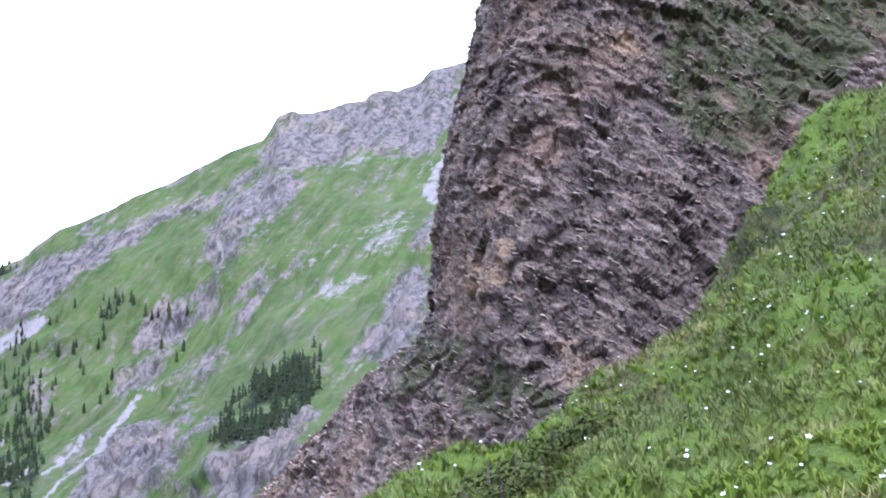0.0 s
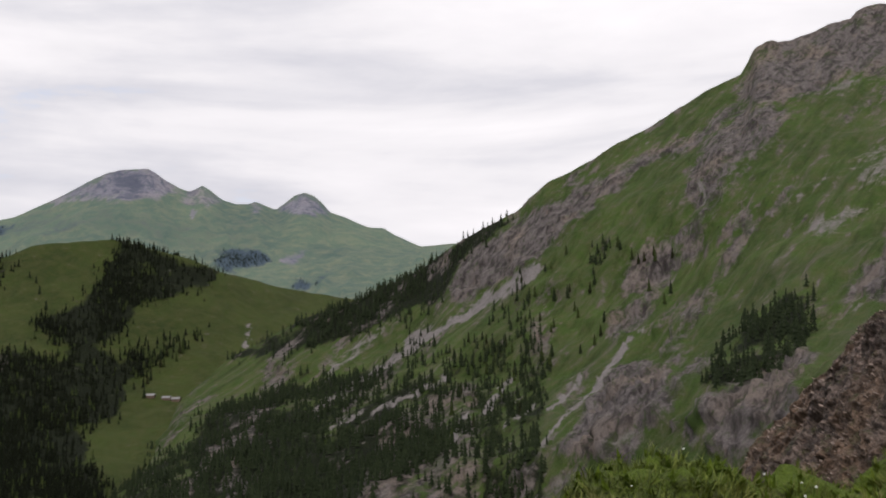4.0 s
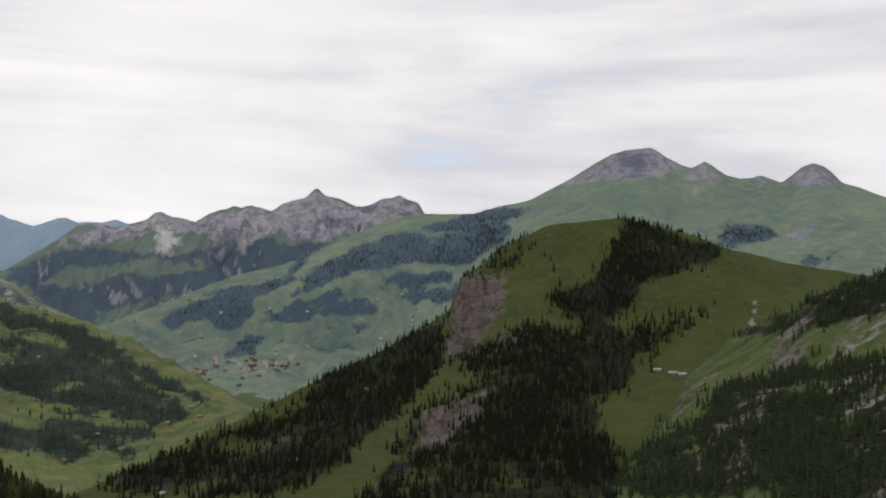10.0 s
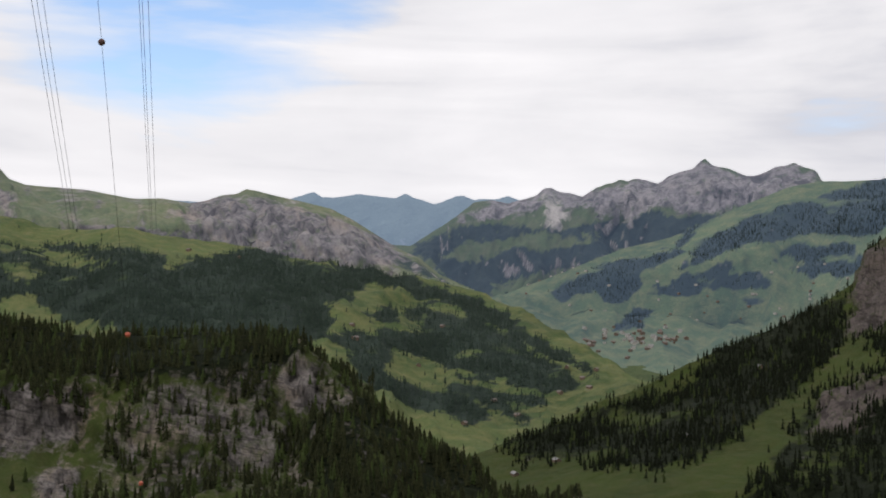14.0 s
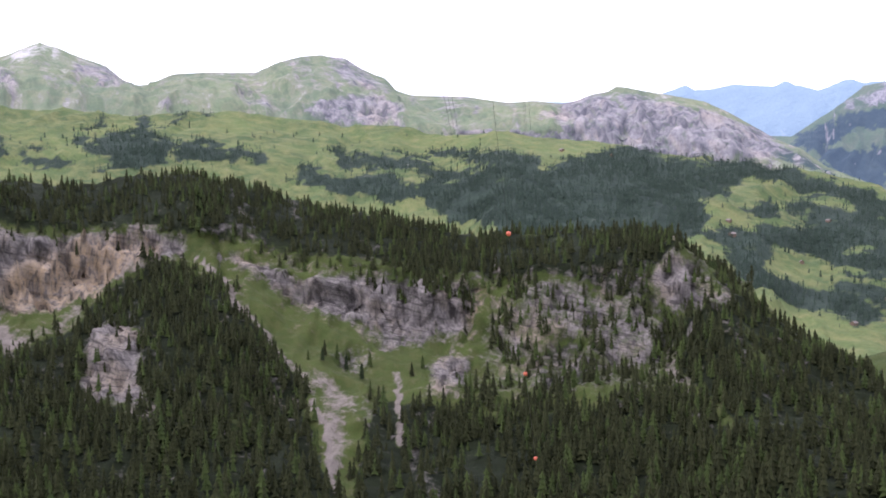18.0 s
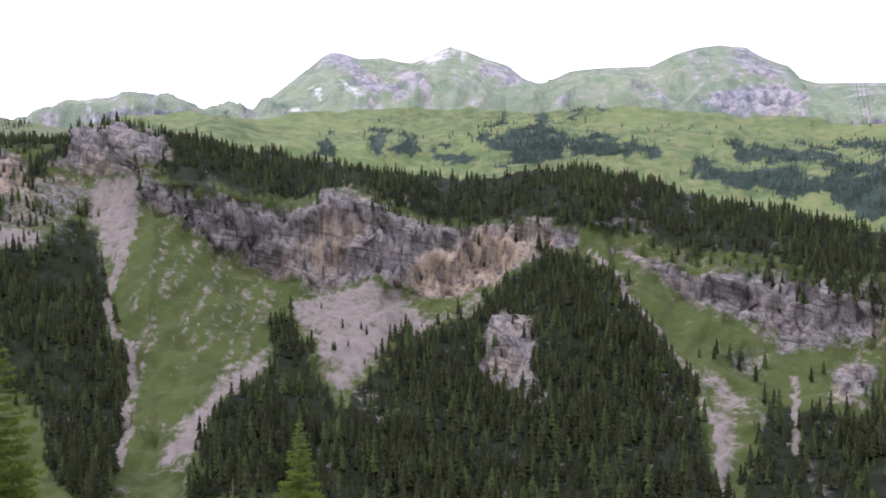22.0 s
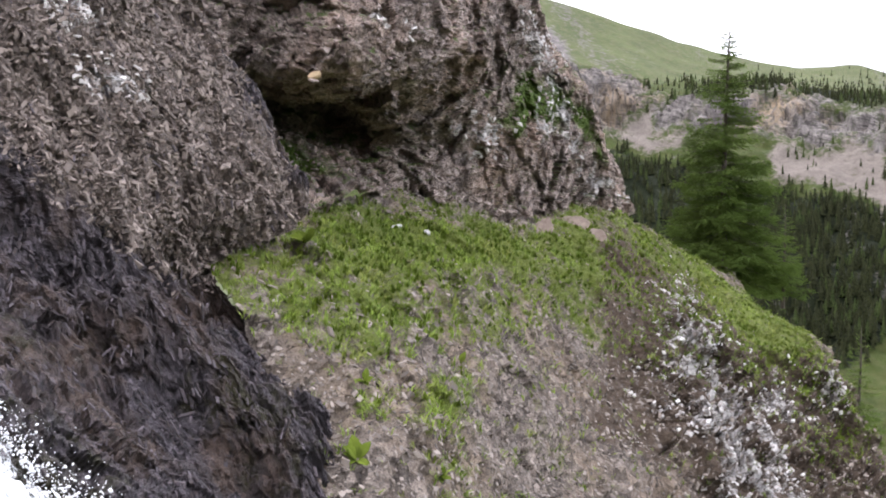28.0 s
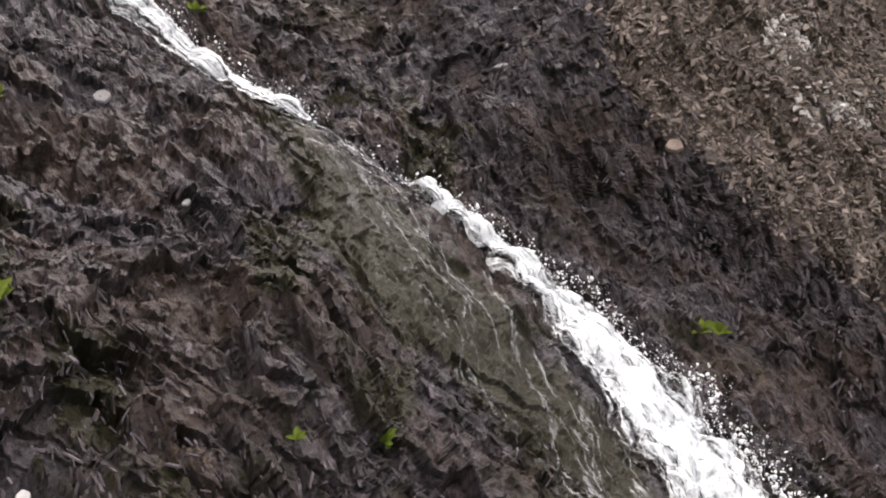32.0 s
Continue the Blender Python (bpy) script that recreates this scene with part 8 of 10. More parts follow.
lace, k = material("lacy_water")
cov = k.add("ShaderNodeVertexColor")
cov.layer_name = "cover"
sep = k.add("ShaderNodeSeparateColor", Color=cov.outputs[0])
flow = k.add("ShaderNodeCombineXYZ", X=k.math("MULTIPLY", sep.outputs[0], 5.0), Y=k.math("MULTIPLY", sep.outputs[1], 5.0))
line = k.math("ABSOLUTE", k.math("SUBTRACT", k.noise(flow.outputs[0], 1.0, 5, 0.62, 0.9), 0.5))
seen = k.math("MULTIPLY", k.ramp(line, [(0.003, 0.26), (0.012, 0.0)]), k.ramp(sep.outputs[2], [(0.05, 0), (0.35, 1)]))
sheen = k.add("ShaderNodeBsdfPrincipled", Base_Color=(0.8, 0.82, 0.84), Roughness=0.3)
clear = k.add("ShaderNodeBsdfTransparent")
both = k.add("ShaderNodeMixShader", Fac=k.math("ADD", seen, k.math("MULTIPLY", sep.outputs[2], 0.008)))
k.tree.links.new(clear.outputs[0], both.inputs[1])
k.tree.links.new(sheen.outputs[0], both.inputs[2])
k.add("ShaderNodeOutputMaterial", Surface=both.outputs[0])
veil, _ = foam_strip("water_veil", 1.7, 7.0, (5.75, 6.1, 6.3), (4.8, 5.0, 5.1), 70, 300, 0.01, 0.36, None, rng)
veil.data.materials[0] = lace
veins = [veil]
for s, (c0, c1, r0, r1, wide) in enumerate([(5.2, 5.5, 1.9, 4.4, 0.008), (5.45, 5.7, 2.3, 4.0, 0.006)]):
    r = random.Random(s)
    w = [r.uniform(-0.05, 0.05) for _ in range(9)]
    pts = [stream_point(r0 + (r1 - r0) * i / 110, c0 + (c1 - c0) * i / 110 + float(np.interp(i / 110 * 8, range(9), w))) for i in range(111)]
    pts = np.array(pts)
    for _ in range(4):
        pts[1:-1] = (pts[:-2] + pts[1:-1] * 2 + pts[2:]) / 4
    veins.append(ribbon("water_vein", pts, wide * 0.42, vein_mat, s))
for ob in [falls, chute, thread] + veins:
    ob.parent = stream
    ob.matrix_parent_inverse = Matrix.Translation(-Vector(stream.location))


def scatter_mesh(name, base_v, base_f, at, frames, mat, label, category, smooth=False):
    """Many small copies of one shape in one mesh of stuff. frames: (n, 3, 3) matrices."""
    v = np.einsum("nij,kj->nki", frames, base_v) + at[:, None, :]
    f = base_f[None] + (np.arange(len(at)) * len(base_v))[:, None, None]
    ob = raw(name, v.reshape(-1, 3), f.reshape(-1, base_f.shape[1]), mat, None, smooth)
    return tagged(ob, label, category, kind="stuff")


def turns(n, rng):
    """Random rotations."""
    q = rng.normal(size=(n, 4))
    q /= np.linalg.norm(q, axis=1, keepdims=True)
    w, x, y, z = q.T
    return np.stack([np.stack([1 - 2 * (y * y + z * z), 2 * (x * y - z * w), 2 * (x * z + y * w)], -1),
                     np.stack([2 * (x * y + z * w), 1 - 2 * (x * x + z * z), 2 * (y * z - x * w)], -1),
                     np.stack([2 * (x * z - y * w), 2 * (y * z + x * w), 1 - 2 * (x * x + y * y)], -1)], 1)


bm = bmesh.new()
bmesh.ops.create_icosphere(bm, subdivisions=1, radius=1)
BALL_V = np.array([v.co[:] for v in bm.verts])
BALL_F = np.array([[v.index for v in f.verts] for f in bm.faces])
bm.free()

# spray thrown off the right edge of the chute and the upper fall
drops, sizes = [], []
for P, cnt, reach in ((LOW, 3300, 0.34), (UP, 600, 0.14), (MIDW, 100, 0.08)):
    i = (rng.random(cnt) ** 0.75 * (P.shape[0] - 1)).astype(int)
    e = P[i, -1] + (P[i, -2] - P[i, -1]) * rng.uniform(0, 6, (cnt, 1))
    side = P[i, -1] - P[i, P.shape[1] // 2]
    side /= np.linalg.norm(side, axis=1, keepdims=True) + 1e-9
    out = (np.array(EYE) - e) / np.linalg.norm(np.array(EYE) - e, axis=1, keepdims=True)
    far = rng.exponential(0.2, (cnt, 1)) * reach * (0.5 + i[:, None] / P.shape[0])
    drops.append(e + side * far + out * rng.uniform(0.02, 0.12, (cnt, 1)) + np.array([0, 0, 1]) * rng.normal(0.02, 0.05, (cnt, 1)))
    sizes.append(rng.uniform(0.0016, 0.005, cnt) * rng.choice([0.7, 1, 1, 2.0], cnt) * (1 - 0.4 * np.clip(far[:, 0] / reach, 0, 1)))
drops, sizes = np.concatenate(drops), np.concatenate(sizes)
stretch = turns(len(drops), rng) * (sizes[:, None] * rng.uniform(0.35, 2.0, (len(drops), 3)))[:, None, :]
scatter_mesh("water_spray", BALL_V, BALL_F, drops, stretch, drop_mat, "white drops of spray beside the stream", "spray", True)

# ------------------------------------------------------------ shale, stones, plants on the ledge
def grid_normals(P):
    n = np.cross(np.gradient(P, axis=1), np.gradient(P, axis=0))
    n /= np.linalg.norm(n, axis=-1, keepdims=True) + 1e-9
    return n * np.sign(n[..., 2].mean())


def sow(P, weight, count, rng):
    """Places and normals on a grid, drawn by a weight and the ground's area as the eye meets it."""
    c = P[:-1, :-1]
    area = np.linalg.norm(np.cross(P[1:, :-1] - c, P[:-1, 1:] - c), axis=-1)
    d = np.linalg.norm(c - np.array(EYE), axis=-1)
    w = (area / d * np.clip(weight[:-1, :-1], 0, 1)).ravel()
    pick = rng.choice(len(w), count, p=w / w.sum())
    i, j = pick // (P.shape[1] - 1), pick % (P.shape[1] - 1)
    f = rng.random((count, 2))
    at = P[i, j] + (P[i + 1, j] - P[i, j]) * f[:, :1] + (P[i, j + 1] - P[i, j]) * f[:, 1:]
    return at, grid_normals(P)[i, j]


def lying(n, rng, spread):
    """Frames whose third axis is the normal n, strewn by spread, with a random turn about it."""
    z = n + rng.normal(0, spread, n.shape)
    z /= np.linalg.norm(z, axis=1, keepdims=True)
    x = np.cross(z, rng.normal(size=n.shape))
    x /= np.linalg.norm(x, axis=1, keepdims=True) + 1e-9
    return np.stack([x, np.cross(z, x), z], -1)


CHIP_V = np.array([(-1, -0.7, -0.5), (0.8, -1, -0.5), (1.1, 0.6, -0.5), (-0.6, 0.9, -0.5), (-0.9, -0.6, 0.5), (0.75, -0.9, 0.4), (1.0, 0.5, 0.5), (-0.5, 0.8, 0.4)])
CHIP_F = np.array([(4, 5, 6, 7), (0, 1, 5, 4), (1, 2, 6, 5), (2, 3, 7, 6), (3, 0, 4, 7)])


def chip_material(name, dark, light, warm):
    m, k = material(name)
    geo = k.add("ShaderNodeNewGeometry")
    n = k.noise(geo.outputs["Position"], 30, 5, 0.7)
    c = k.mix(geo.outputs["Random Per Island"], dark, light)
    c = k.mix(k.ramp(n, [(0.45, 0), (0.7, 0.6)]), c, warm)
    finish(k, c, 0.8, n, 0.5, 0.01)
    return m


shale = chip_material("shale", (0.055, 0.045, 0.040), (0.38, 0.33, 0.29), (0.28, 0.21, 0.15))
debris = chip_material("debris", (0.050, 0.040, 0.034), (0.36, 0.300, 0.262), (0.23, 0.175, 0.135))
pale = chip_material("lime_crust", (0.38, 0.35, 0.33), (0.78, 0.76, 0.74), (0.5, 0.45, 0.4))
bare = 1 - np.clip(LEDGE_COV[..., 0] * 1.5 - 0.2, 0, 0.92)
at, nn = sow(LEDGE_P, bare, 19000, rng)
d = np.linalg.norm(at - np.array(EYE), axis=1)
size = rng.uniform(0.013, 0.036, len(at)) * rng.choice([0.7, 1, 1, 1.6], len(at))
fr = lying(nn, rng, 0.35) * np.stack([size, size * rng.uniform(0.4, 0.8, len(at)), size * rng.uniform(0.18, 0.4, len(at))], -1)[:, None, :]
scatter_mesh("shale_chips", CHIP_V, CHIP_F, at, fr, shale, "loose grey shale chips covering the ledge", "shale")
flakes = chip_material("schist_flakes", (0.055, 0.039, 0.032), (0.39, 0.305, 0.25), (0.28, 0.185, 0.12))


def bedded(n, rng, lay, spread):
    """Frames of plates that lie in the bedding: third axis the bedding's normal, strewn by spread."""
    z = np.array(lay) + rng.normal(0, spread, (n, 3))
    z /= np.linalg.norm(z, axis=1, keepdims=True)
    x = np.cross(z, rng.normal(size=(n, 3)))
    x /= np.linalg.norm(x, axis=1, keepdims=True) + 1e-9
    return np.stack([x, np.cross(z, x), z], -1)


at, nn = sow(BUTTRESS_P, smooth01(0.75 + fbm(BUTTRESS_P, 1.6, 4, 33) * 1.4) * (1 - 0.7 * np.clip(BUTTRESS_COV[..., 0], 0, 1)), 15000, rng)
size = rng.uniform(0.032, 0.08, len(at)) * rng.choice([0.7, 1, 1, 1.7], len(at))
fr = bedded(len(at), rng, (0, -0.5, 0.86), 0.14) * np.stack([size, size * rng.uniform(0.4, 0.9, len(at)), size * rng.uniform(0.12, 0.3, len(at))], -1)[:, None, :]
scatter_mesh("schist_flakes", CHIP_V, CHIP_F, at, fr, flakes, "thin schist flakes jutting from the buttress", "rock flakes")
wall_flakes = chip_material("wall_flakes", (0.075, 0.056, 0.048), (0.44, 0.365, 0.33), (0.32, 0.24, 0.19))
at, nn = sow(WALL_P, smooth01(0.7 + fbm(WALL_P, 0.8, 4, 35) * 1.4), 9000, rng)
size = rng.uniform(0.016, 0.042, len(at)) * rng.choice([0.7, 1, 1, 1.6], len(at))
fr = bedded(len(at), rng, (0.3, 0.2, 0.9), 0.22) * np.stack([size, size * rng.uniform(0.4, 0.9, len(at)), size * rng.uniform(0.2, 0.5, len(at))], -1)[:, None, :]
scatter_mesh("wall_flakes", CHIP_V, CHIP_F, at, fr, wall_flakes, "small broken schist pieces on the rock wall", "rock flakes")
bank = np.clip(GULLY_COV[..., 2] * 1.4 - 0.2, 0, 1) * smooth01(0.9 + fbm(GULLY_P, 0.5, 4, 19) * 1.2)
at, nn = sow(GULLY_P, bank, 14000, rng)
size = rng.uniform(0.014, 0.036, len(at)) * rng.choice([0.7, 1, 1, 1.7], len(at))
fr = lying(nn, rng, 0.5) * np.stack([size, size * rng.uniform(0.25, 0.6, len(at)), size * rng.uniform(0.15, 0.35, len(at))], -1)[:, None, :]
scatter_mesh("slate_debris", CHIP_V, CHIP_F, at, fr, debris, "grey brown slate debris covering the stream bank", "debris")
# slate slivers that stand off the gully walls, long side down the fall
RUSH = [(225.1, 12.5), (221.0, 12.5), (216.2, 7.1), (213.8, 5.2), (208.7, 1.6), (203.4, -1.8), (198.8, -4.5), (193.0, -10.2), (188.5, -15.8), (197.2, -16.0), (202.2, -8.3), (209.9, 1.5), (217.8, 6.5)]
slivers = chip_material("slate_slivers", (0.010, 0.009, 0.010), (0.155, 0.133, 0.152), (0.105, 0.069, 0.046))
dry = (1 - in_patch(GULLY_AZ, GULLY_EL, WET_BED, 0.6)) * (1 - in_patch(GULLY_AZ, GULLY_EL, RUSH, 0.6)) * (1 - 0.85 * np.clip(GULLY_COV[..., 2], 0, 1)) * smooth01(0.7 + fbm(GULLY_P, 0.6, 4, 27) * 1.6)
at, nn = sow(GULLY_P, dry, 18000, rng)
size = rng.uniform(0.014, 0.036, len(at)) * rng.choice([0.7, 1, 1, 1.6], len(at)) * np.clip(np.linalg.norm(at - np.array(EYE), axis=1) / 7.0, 0.55, 1.2)
z = nn * np.sign((nn * (np.array(EYE) - at)).sum(1, keepdims=True)) + rng.normal(0, 0.2, nn.shape)
z /= np.linalg.norm(z, axis=1, keepdims=True)
x = np.array([0.12, 0.18, -1.0]) + rng.normal(0, 0.10, nn.shape)
x -= z * (x * z).sum(1, keepdims=True)
x /= np.linalg.norm(x, axis=1, keepdims=True)
fr = np.stack([x, np.cross(z, x), z], -1) * np.stack([size, size * rng.uniform(0.12, 0.3, len(at)), size * rng.uniform(0.12, 0.3, len(at))], -1)[:, None, :]
scatter_mesh("slate_slivers", CHIP_V, CHIP_F, at, fr, slivers, "dark purple grey slate slivers on the gully walls", "rock flakes")
at, nn = sow(WALL_P, np.clip(WALL_COV[..., 1] * 1.5 - 0.1, 0, 1), 1100, rng)
size = rng.uniform(0.016, 0.06, len(at))
fr = lying(nn, rng, 0.5) * np.stack([size, size * 0.7, size * 0.4], -1)[:, None, :]
scatter_mesh("lime_crusts", CHIP_V, CHIP_F, at, fr, pale, "white lime crusts on the rock wall", "crusts")
at, nn = sow(GULLY_P, np.clip(GULLY_COV[..., 1] * 1.5 - 0.1, 0, 1), 170, rng)
size = rng.uniform(0.014, 0.045, len(at))
fr = lying(nn, rng, 0.5) * np.stack([size, size * 0.7, size * 0.4], -1)[:, None, :]
scatter_mesh("lime_crusts", CHIP_V, CHIP_F, at, fr, pale, "white lime crusts above the stream bank", "crusts")
at, nn = sow(LEDGE_P, np.clip(LEDGE_COV[..., 1] * 2.0, 0, 1), 1900, rng)
size = rng.uniform(0.012, 0.055, len(at))
fr = lying(nn, rng, 0.7) * np.stack([size, size * 0.8, size * 0.6], -1)[:, None, :]
scatter_mesh("lime_pebbles", CHIP_V, CHIP_F, at, fr, pale, "white lime-crusted stones on the ledge edge", "stones")

# ------------------------------------------------------------ turf
def blade_set(seed, blades, wide=0.03, bend=0.35):
    """A tuft one unit high: bent, tapering blades."""
    r = random.Random(seed)
    vs, fs = [], []
    for _ in range(blades):
        a, h, lean = r.uniform(0, 6.28), r.uniform(0.5, 1.0), r.uniform(0.1, bend)
        ox, oy = r.uniform(-0.22, 0.22), r.uniform(-0.22, 0.22)
        dx, dy = math.cos(a), math.sin(a)
        b = len(vs)
        for t in (0, 0.55):
            w = wide * (1 - t * 0.4)
            off = lean * t * t * 2
            vs += [(ox + dx * off - dy * w, oy + dy * off + dx * w, h * t), (ox + dx * off + dy * w, oy + dy * off - dx * w, h * t)]
        vs.append((ox + dx * lean * 2, oy + dy * lean * 2, h * (1 - lean * 0.4)))
        fs += [(b, b + 1, b + 3), (b, b + 3, b + 2), (b + 2, b + 3, b + 4)]
    return np.array(vs), np.array(fs)


def turf_blades(name, a, b, dry):
    m, k = material(name)
    geo = k.add("ShaderNodeNewGeometry")
    patch = k.noise(geo.outputs["Position"], 1.3, 5, 0.65)
    fresh = k.noise(geo.outputs["Position"], 0.5, 4, 0.6)
    col = k.mix(geo.outputs["Random Per Island"], a, b)
    col = k.mix(k.ramp(fresh, [(0.4, 0.55), (0.6, 0)]), col, tuple(v * 0.5 for v in a))
    col = k.mix(k.ramp(patch, [(0.50, 0), (0.66, 0.85)]), col, dry)
    finish(k, col, 0.7)
    return m


grass_blades = turf_blades("grass_blades", (0.050, 0.077, 0.008), (0.166, 0.204, 0.018), (0.205, 0.178, 0.048))
ledge_blades = turf_blades("ledge_blades", (0.125, 0.195, 0.018), (0.30, 0.415, 0.044), (0.27, 0.29, 0.06))
herb_leaves = leafy("herb_leaves", (0.064, 0.100, 0.012), (0.145, 0.205, 0.022), (0.19, 0.23, 0.036), 0.2)


def tufts(name, P, weight, count, high, label, rng, mat, blades=6, wide=0.03):
    for s in range(2):
        at, nn = sow(P, weight, count // 2, rng)
        v, f = blade_set(s + blades, blades, wide)
        up = nn * 0.45 + np.array([0, 0, 0.75])
        d = np.linalg.norm(at - np.array(EYE), axis=1)
        h = rng.uniform(high[0], high[1], len(at))
        fr = lying(up, rng, 0.22) * np.stack([h, h, h], -1)[:, None, :]
        scatter_mesh(name, v, f, at - nn * 0.01, fr, mat, label, "grass")


wave = fbm(MEADOW_P, 1.3, 4, 21)
tufts("meadow_grass", MEADOW_P, 0.45 + wave * 1.6, 17000, (0.05, 0.15), "fresh green grass blades on the steep meadow", rng, grass_blades, 6, 0.03)
tufts("meadow_herbs", MEADOW_P, 0.35 - wave, 4500, (0.04, 0.11), "broad-leaved herbs in the meadow turf", rng, herb_leaves, 7, 0.12)
tufts("ledge_grass", LEDGE_P, np.clip(LEDGE_COV[..., 0] * 1.2 - 0.1, 0.06, 1), 11000, (0.05, 0.14), "short green grass on the rock ledge", rng, ledge_blades, 6, 0.04)
tufts("ledge_herbs", LEDGE_P, LEDGE_COV[..., 0] - 0.25, 2200, (0.05, 0.11), "leafy herbs between the shale", rng, herb_leaves, 8, 0.12)

# ------------------------------------------------------------ flowers
petal = plain("white_petal", (0.80, 0.80, 0.76), (0.88, 0.88, 0.84), 0.02, 0.6)
stalk = plain("flower_stalk", (0.07, 0.12, 0.02), (0.12, 0.18, 0.03), 0.02, 0.8)
flower = empty("white_flower", "small white wild flower in the steep turf", "flower", group="meadow flowers")
bm = bmesh.new()
for i in range(5):
    a = i * 1.2566
    m = Matrix.Rotation(a, 4, "Z") @ Matrix.Translation((0.6, 0, 0.18)) @ Matrix.Rotation(-0.5, 4, "Y") @ Matrix.Diagonal((0.55, 0.36, 0.10, 1))
    bmesh.ops.create_icosphere(bm, subdivisions=1, radius=1, matrix=m)
blossom = part("blossom", bm, petal, flower)
blossom.scale = (0.0105, 0.0105, 0.0105)
blossom.location = (0, 0, 0.12)
bm = bmesh.new()
bmesh.ops.create_cone(bm, segments=4, radius1=0.003, radius2=0.002, depth=0.13, matrix=Matrix.Translation((0, 0, 0.06)))
part("stem", bm, stalk, flower)
at, nn = sow(MEADOW_P, 0.6 + fbm(MEADOW_P, 1.0, 3, 55), 230, rng)
for i, (q, w) in enumerate(zip(at, nn)):
    s = rng.uniform(0.6, 1.0) if i % 4 else rng.uniform(1.1, 1.5)
    m = Matrix.Translation(Vector(q)) @ (Vector(w) * 0.6 + Vector((-0.5, 0, 0.5)) + Vector(rng.normal(0, 0.25, 3))).to_track_quat("Z", "Y").to_matrix().to_4x4() @ Matrix.Scale(s, 4)
    if i == 0:
        flower.matrix_basis = m
    else:
        copy = copy_thing(flower, m)
        copy.matrix_basis = m


# ------------------------------------------------------------ low shrubs on the meadow rim
shrub_leaf = leafy("shrub_leaves", (0.030, 0.042, 0.010), (0.070, 0.085, 0.020), (0.11, 0.105, 0.035))


def shrub(where, high, wide, seed):
    """A low alpine shrub: bent stems under many small leaves."""
    g = np.random.default_rng(seed)
    at = ground_at(MEADOW_P, *where)
    root = empty("low_shrub", "low dark olive shrub at the meadow's rim", "shrub", at, "meadow shrubs")
    for s in range(5):
        a, ln = g.uniform(0, 6.28), wide * g.uniform(0.3, 0.5)
        bm = bmesh.new()
        bmesh.ops.create_cone(bm, segments=5, radius1=0.012, radius2=0.004, depth=high, matrix=Matrix.Rotation(a, 4, "Z") @ Matrix.Shear("XZ", 4, (ln / high, 0)) @ Matrix.Translation((0, 0, high * 0.4)))
        part("stem", bm, bark, root)
    n = 420
    d = g.normal(size=(n, 3))
    d /= np.linalg.norm(d, axis=1, keepdims=True)
    d[:, 2] = np.abs(d[:, 2])
    q = d * (g.random((n, 1)) ** 0.4) * np.array([wide * 0.5, wide * 0.5, high])
    q *= (0.75 + 0.35 * fbm(d, 0.5, 3, seed))[:, None]
    fr = lying(d, g, 0.5) * (g.uniform(0.018, 0.034, n))[:, None, None]
    lv = np.array([(-0.3, 0, 0), (0.5, 0.45, 0.1), (1.5, 0, 0), (0.5, -0.45, 0.1)])
    v = np.einsum("nij,kj->nki", fr, lv) + q[:, None, :]
    tagged(raw("foliage", v.reshape(-1, 3), (np.array([(0, 1, 2, 3)])[None] + (np.arange(n) * 4)[:, None, None]).reshape(-1, 4), shrub_leaf, root), kind="stuff")


for i, (w, h, d) in enumerate(zip([(-2.1, -5.6), (-3.5, -4.7), (-5.4, -3.5), (-6.6, -2.6), (-0.9, -6.4), (-8.0, -1.9), (0.9, -6.6), (-2.7, -6.3), (3.0, -7.1), (-4.8, -4.8)], (0.32, 0.24, 0.26, 0.2, 0.22, 0.2, 0.16, 0.26, 0.14, 0.2), (0.8, 0.6, 0.7, 0.5, 0.6, 0.5, 0.5, 0.6, 0.4, 0.5))):
    shrub(w, h, d, 300 + i)


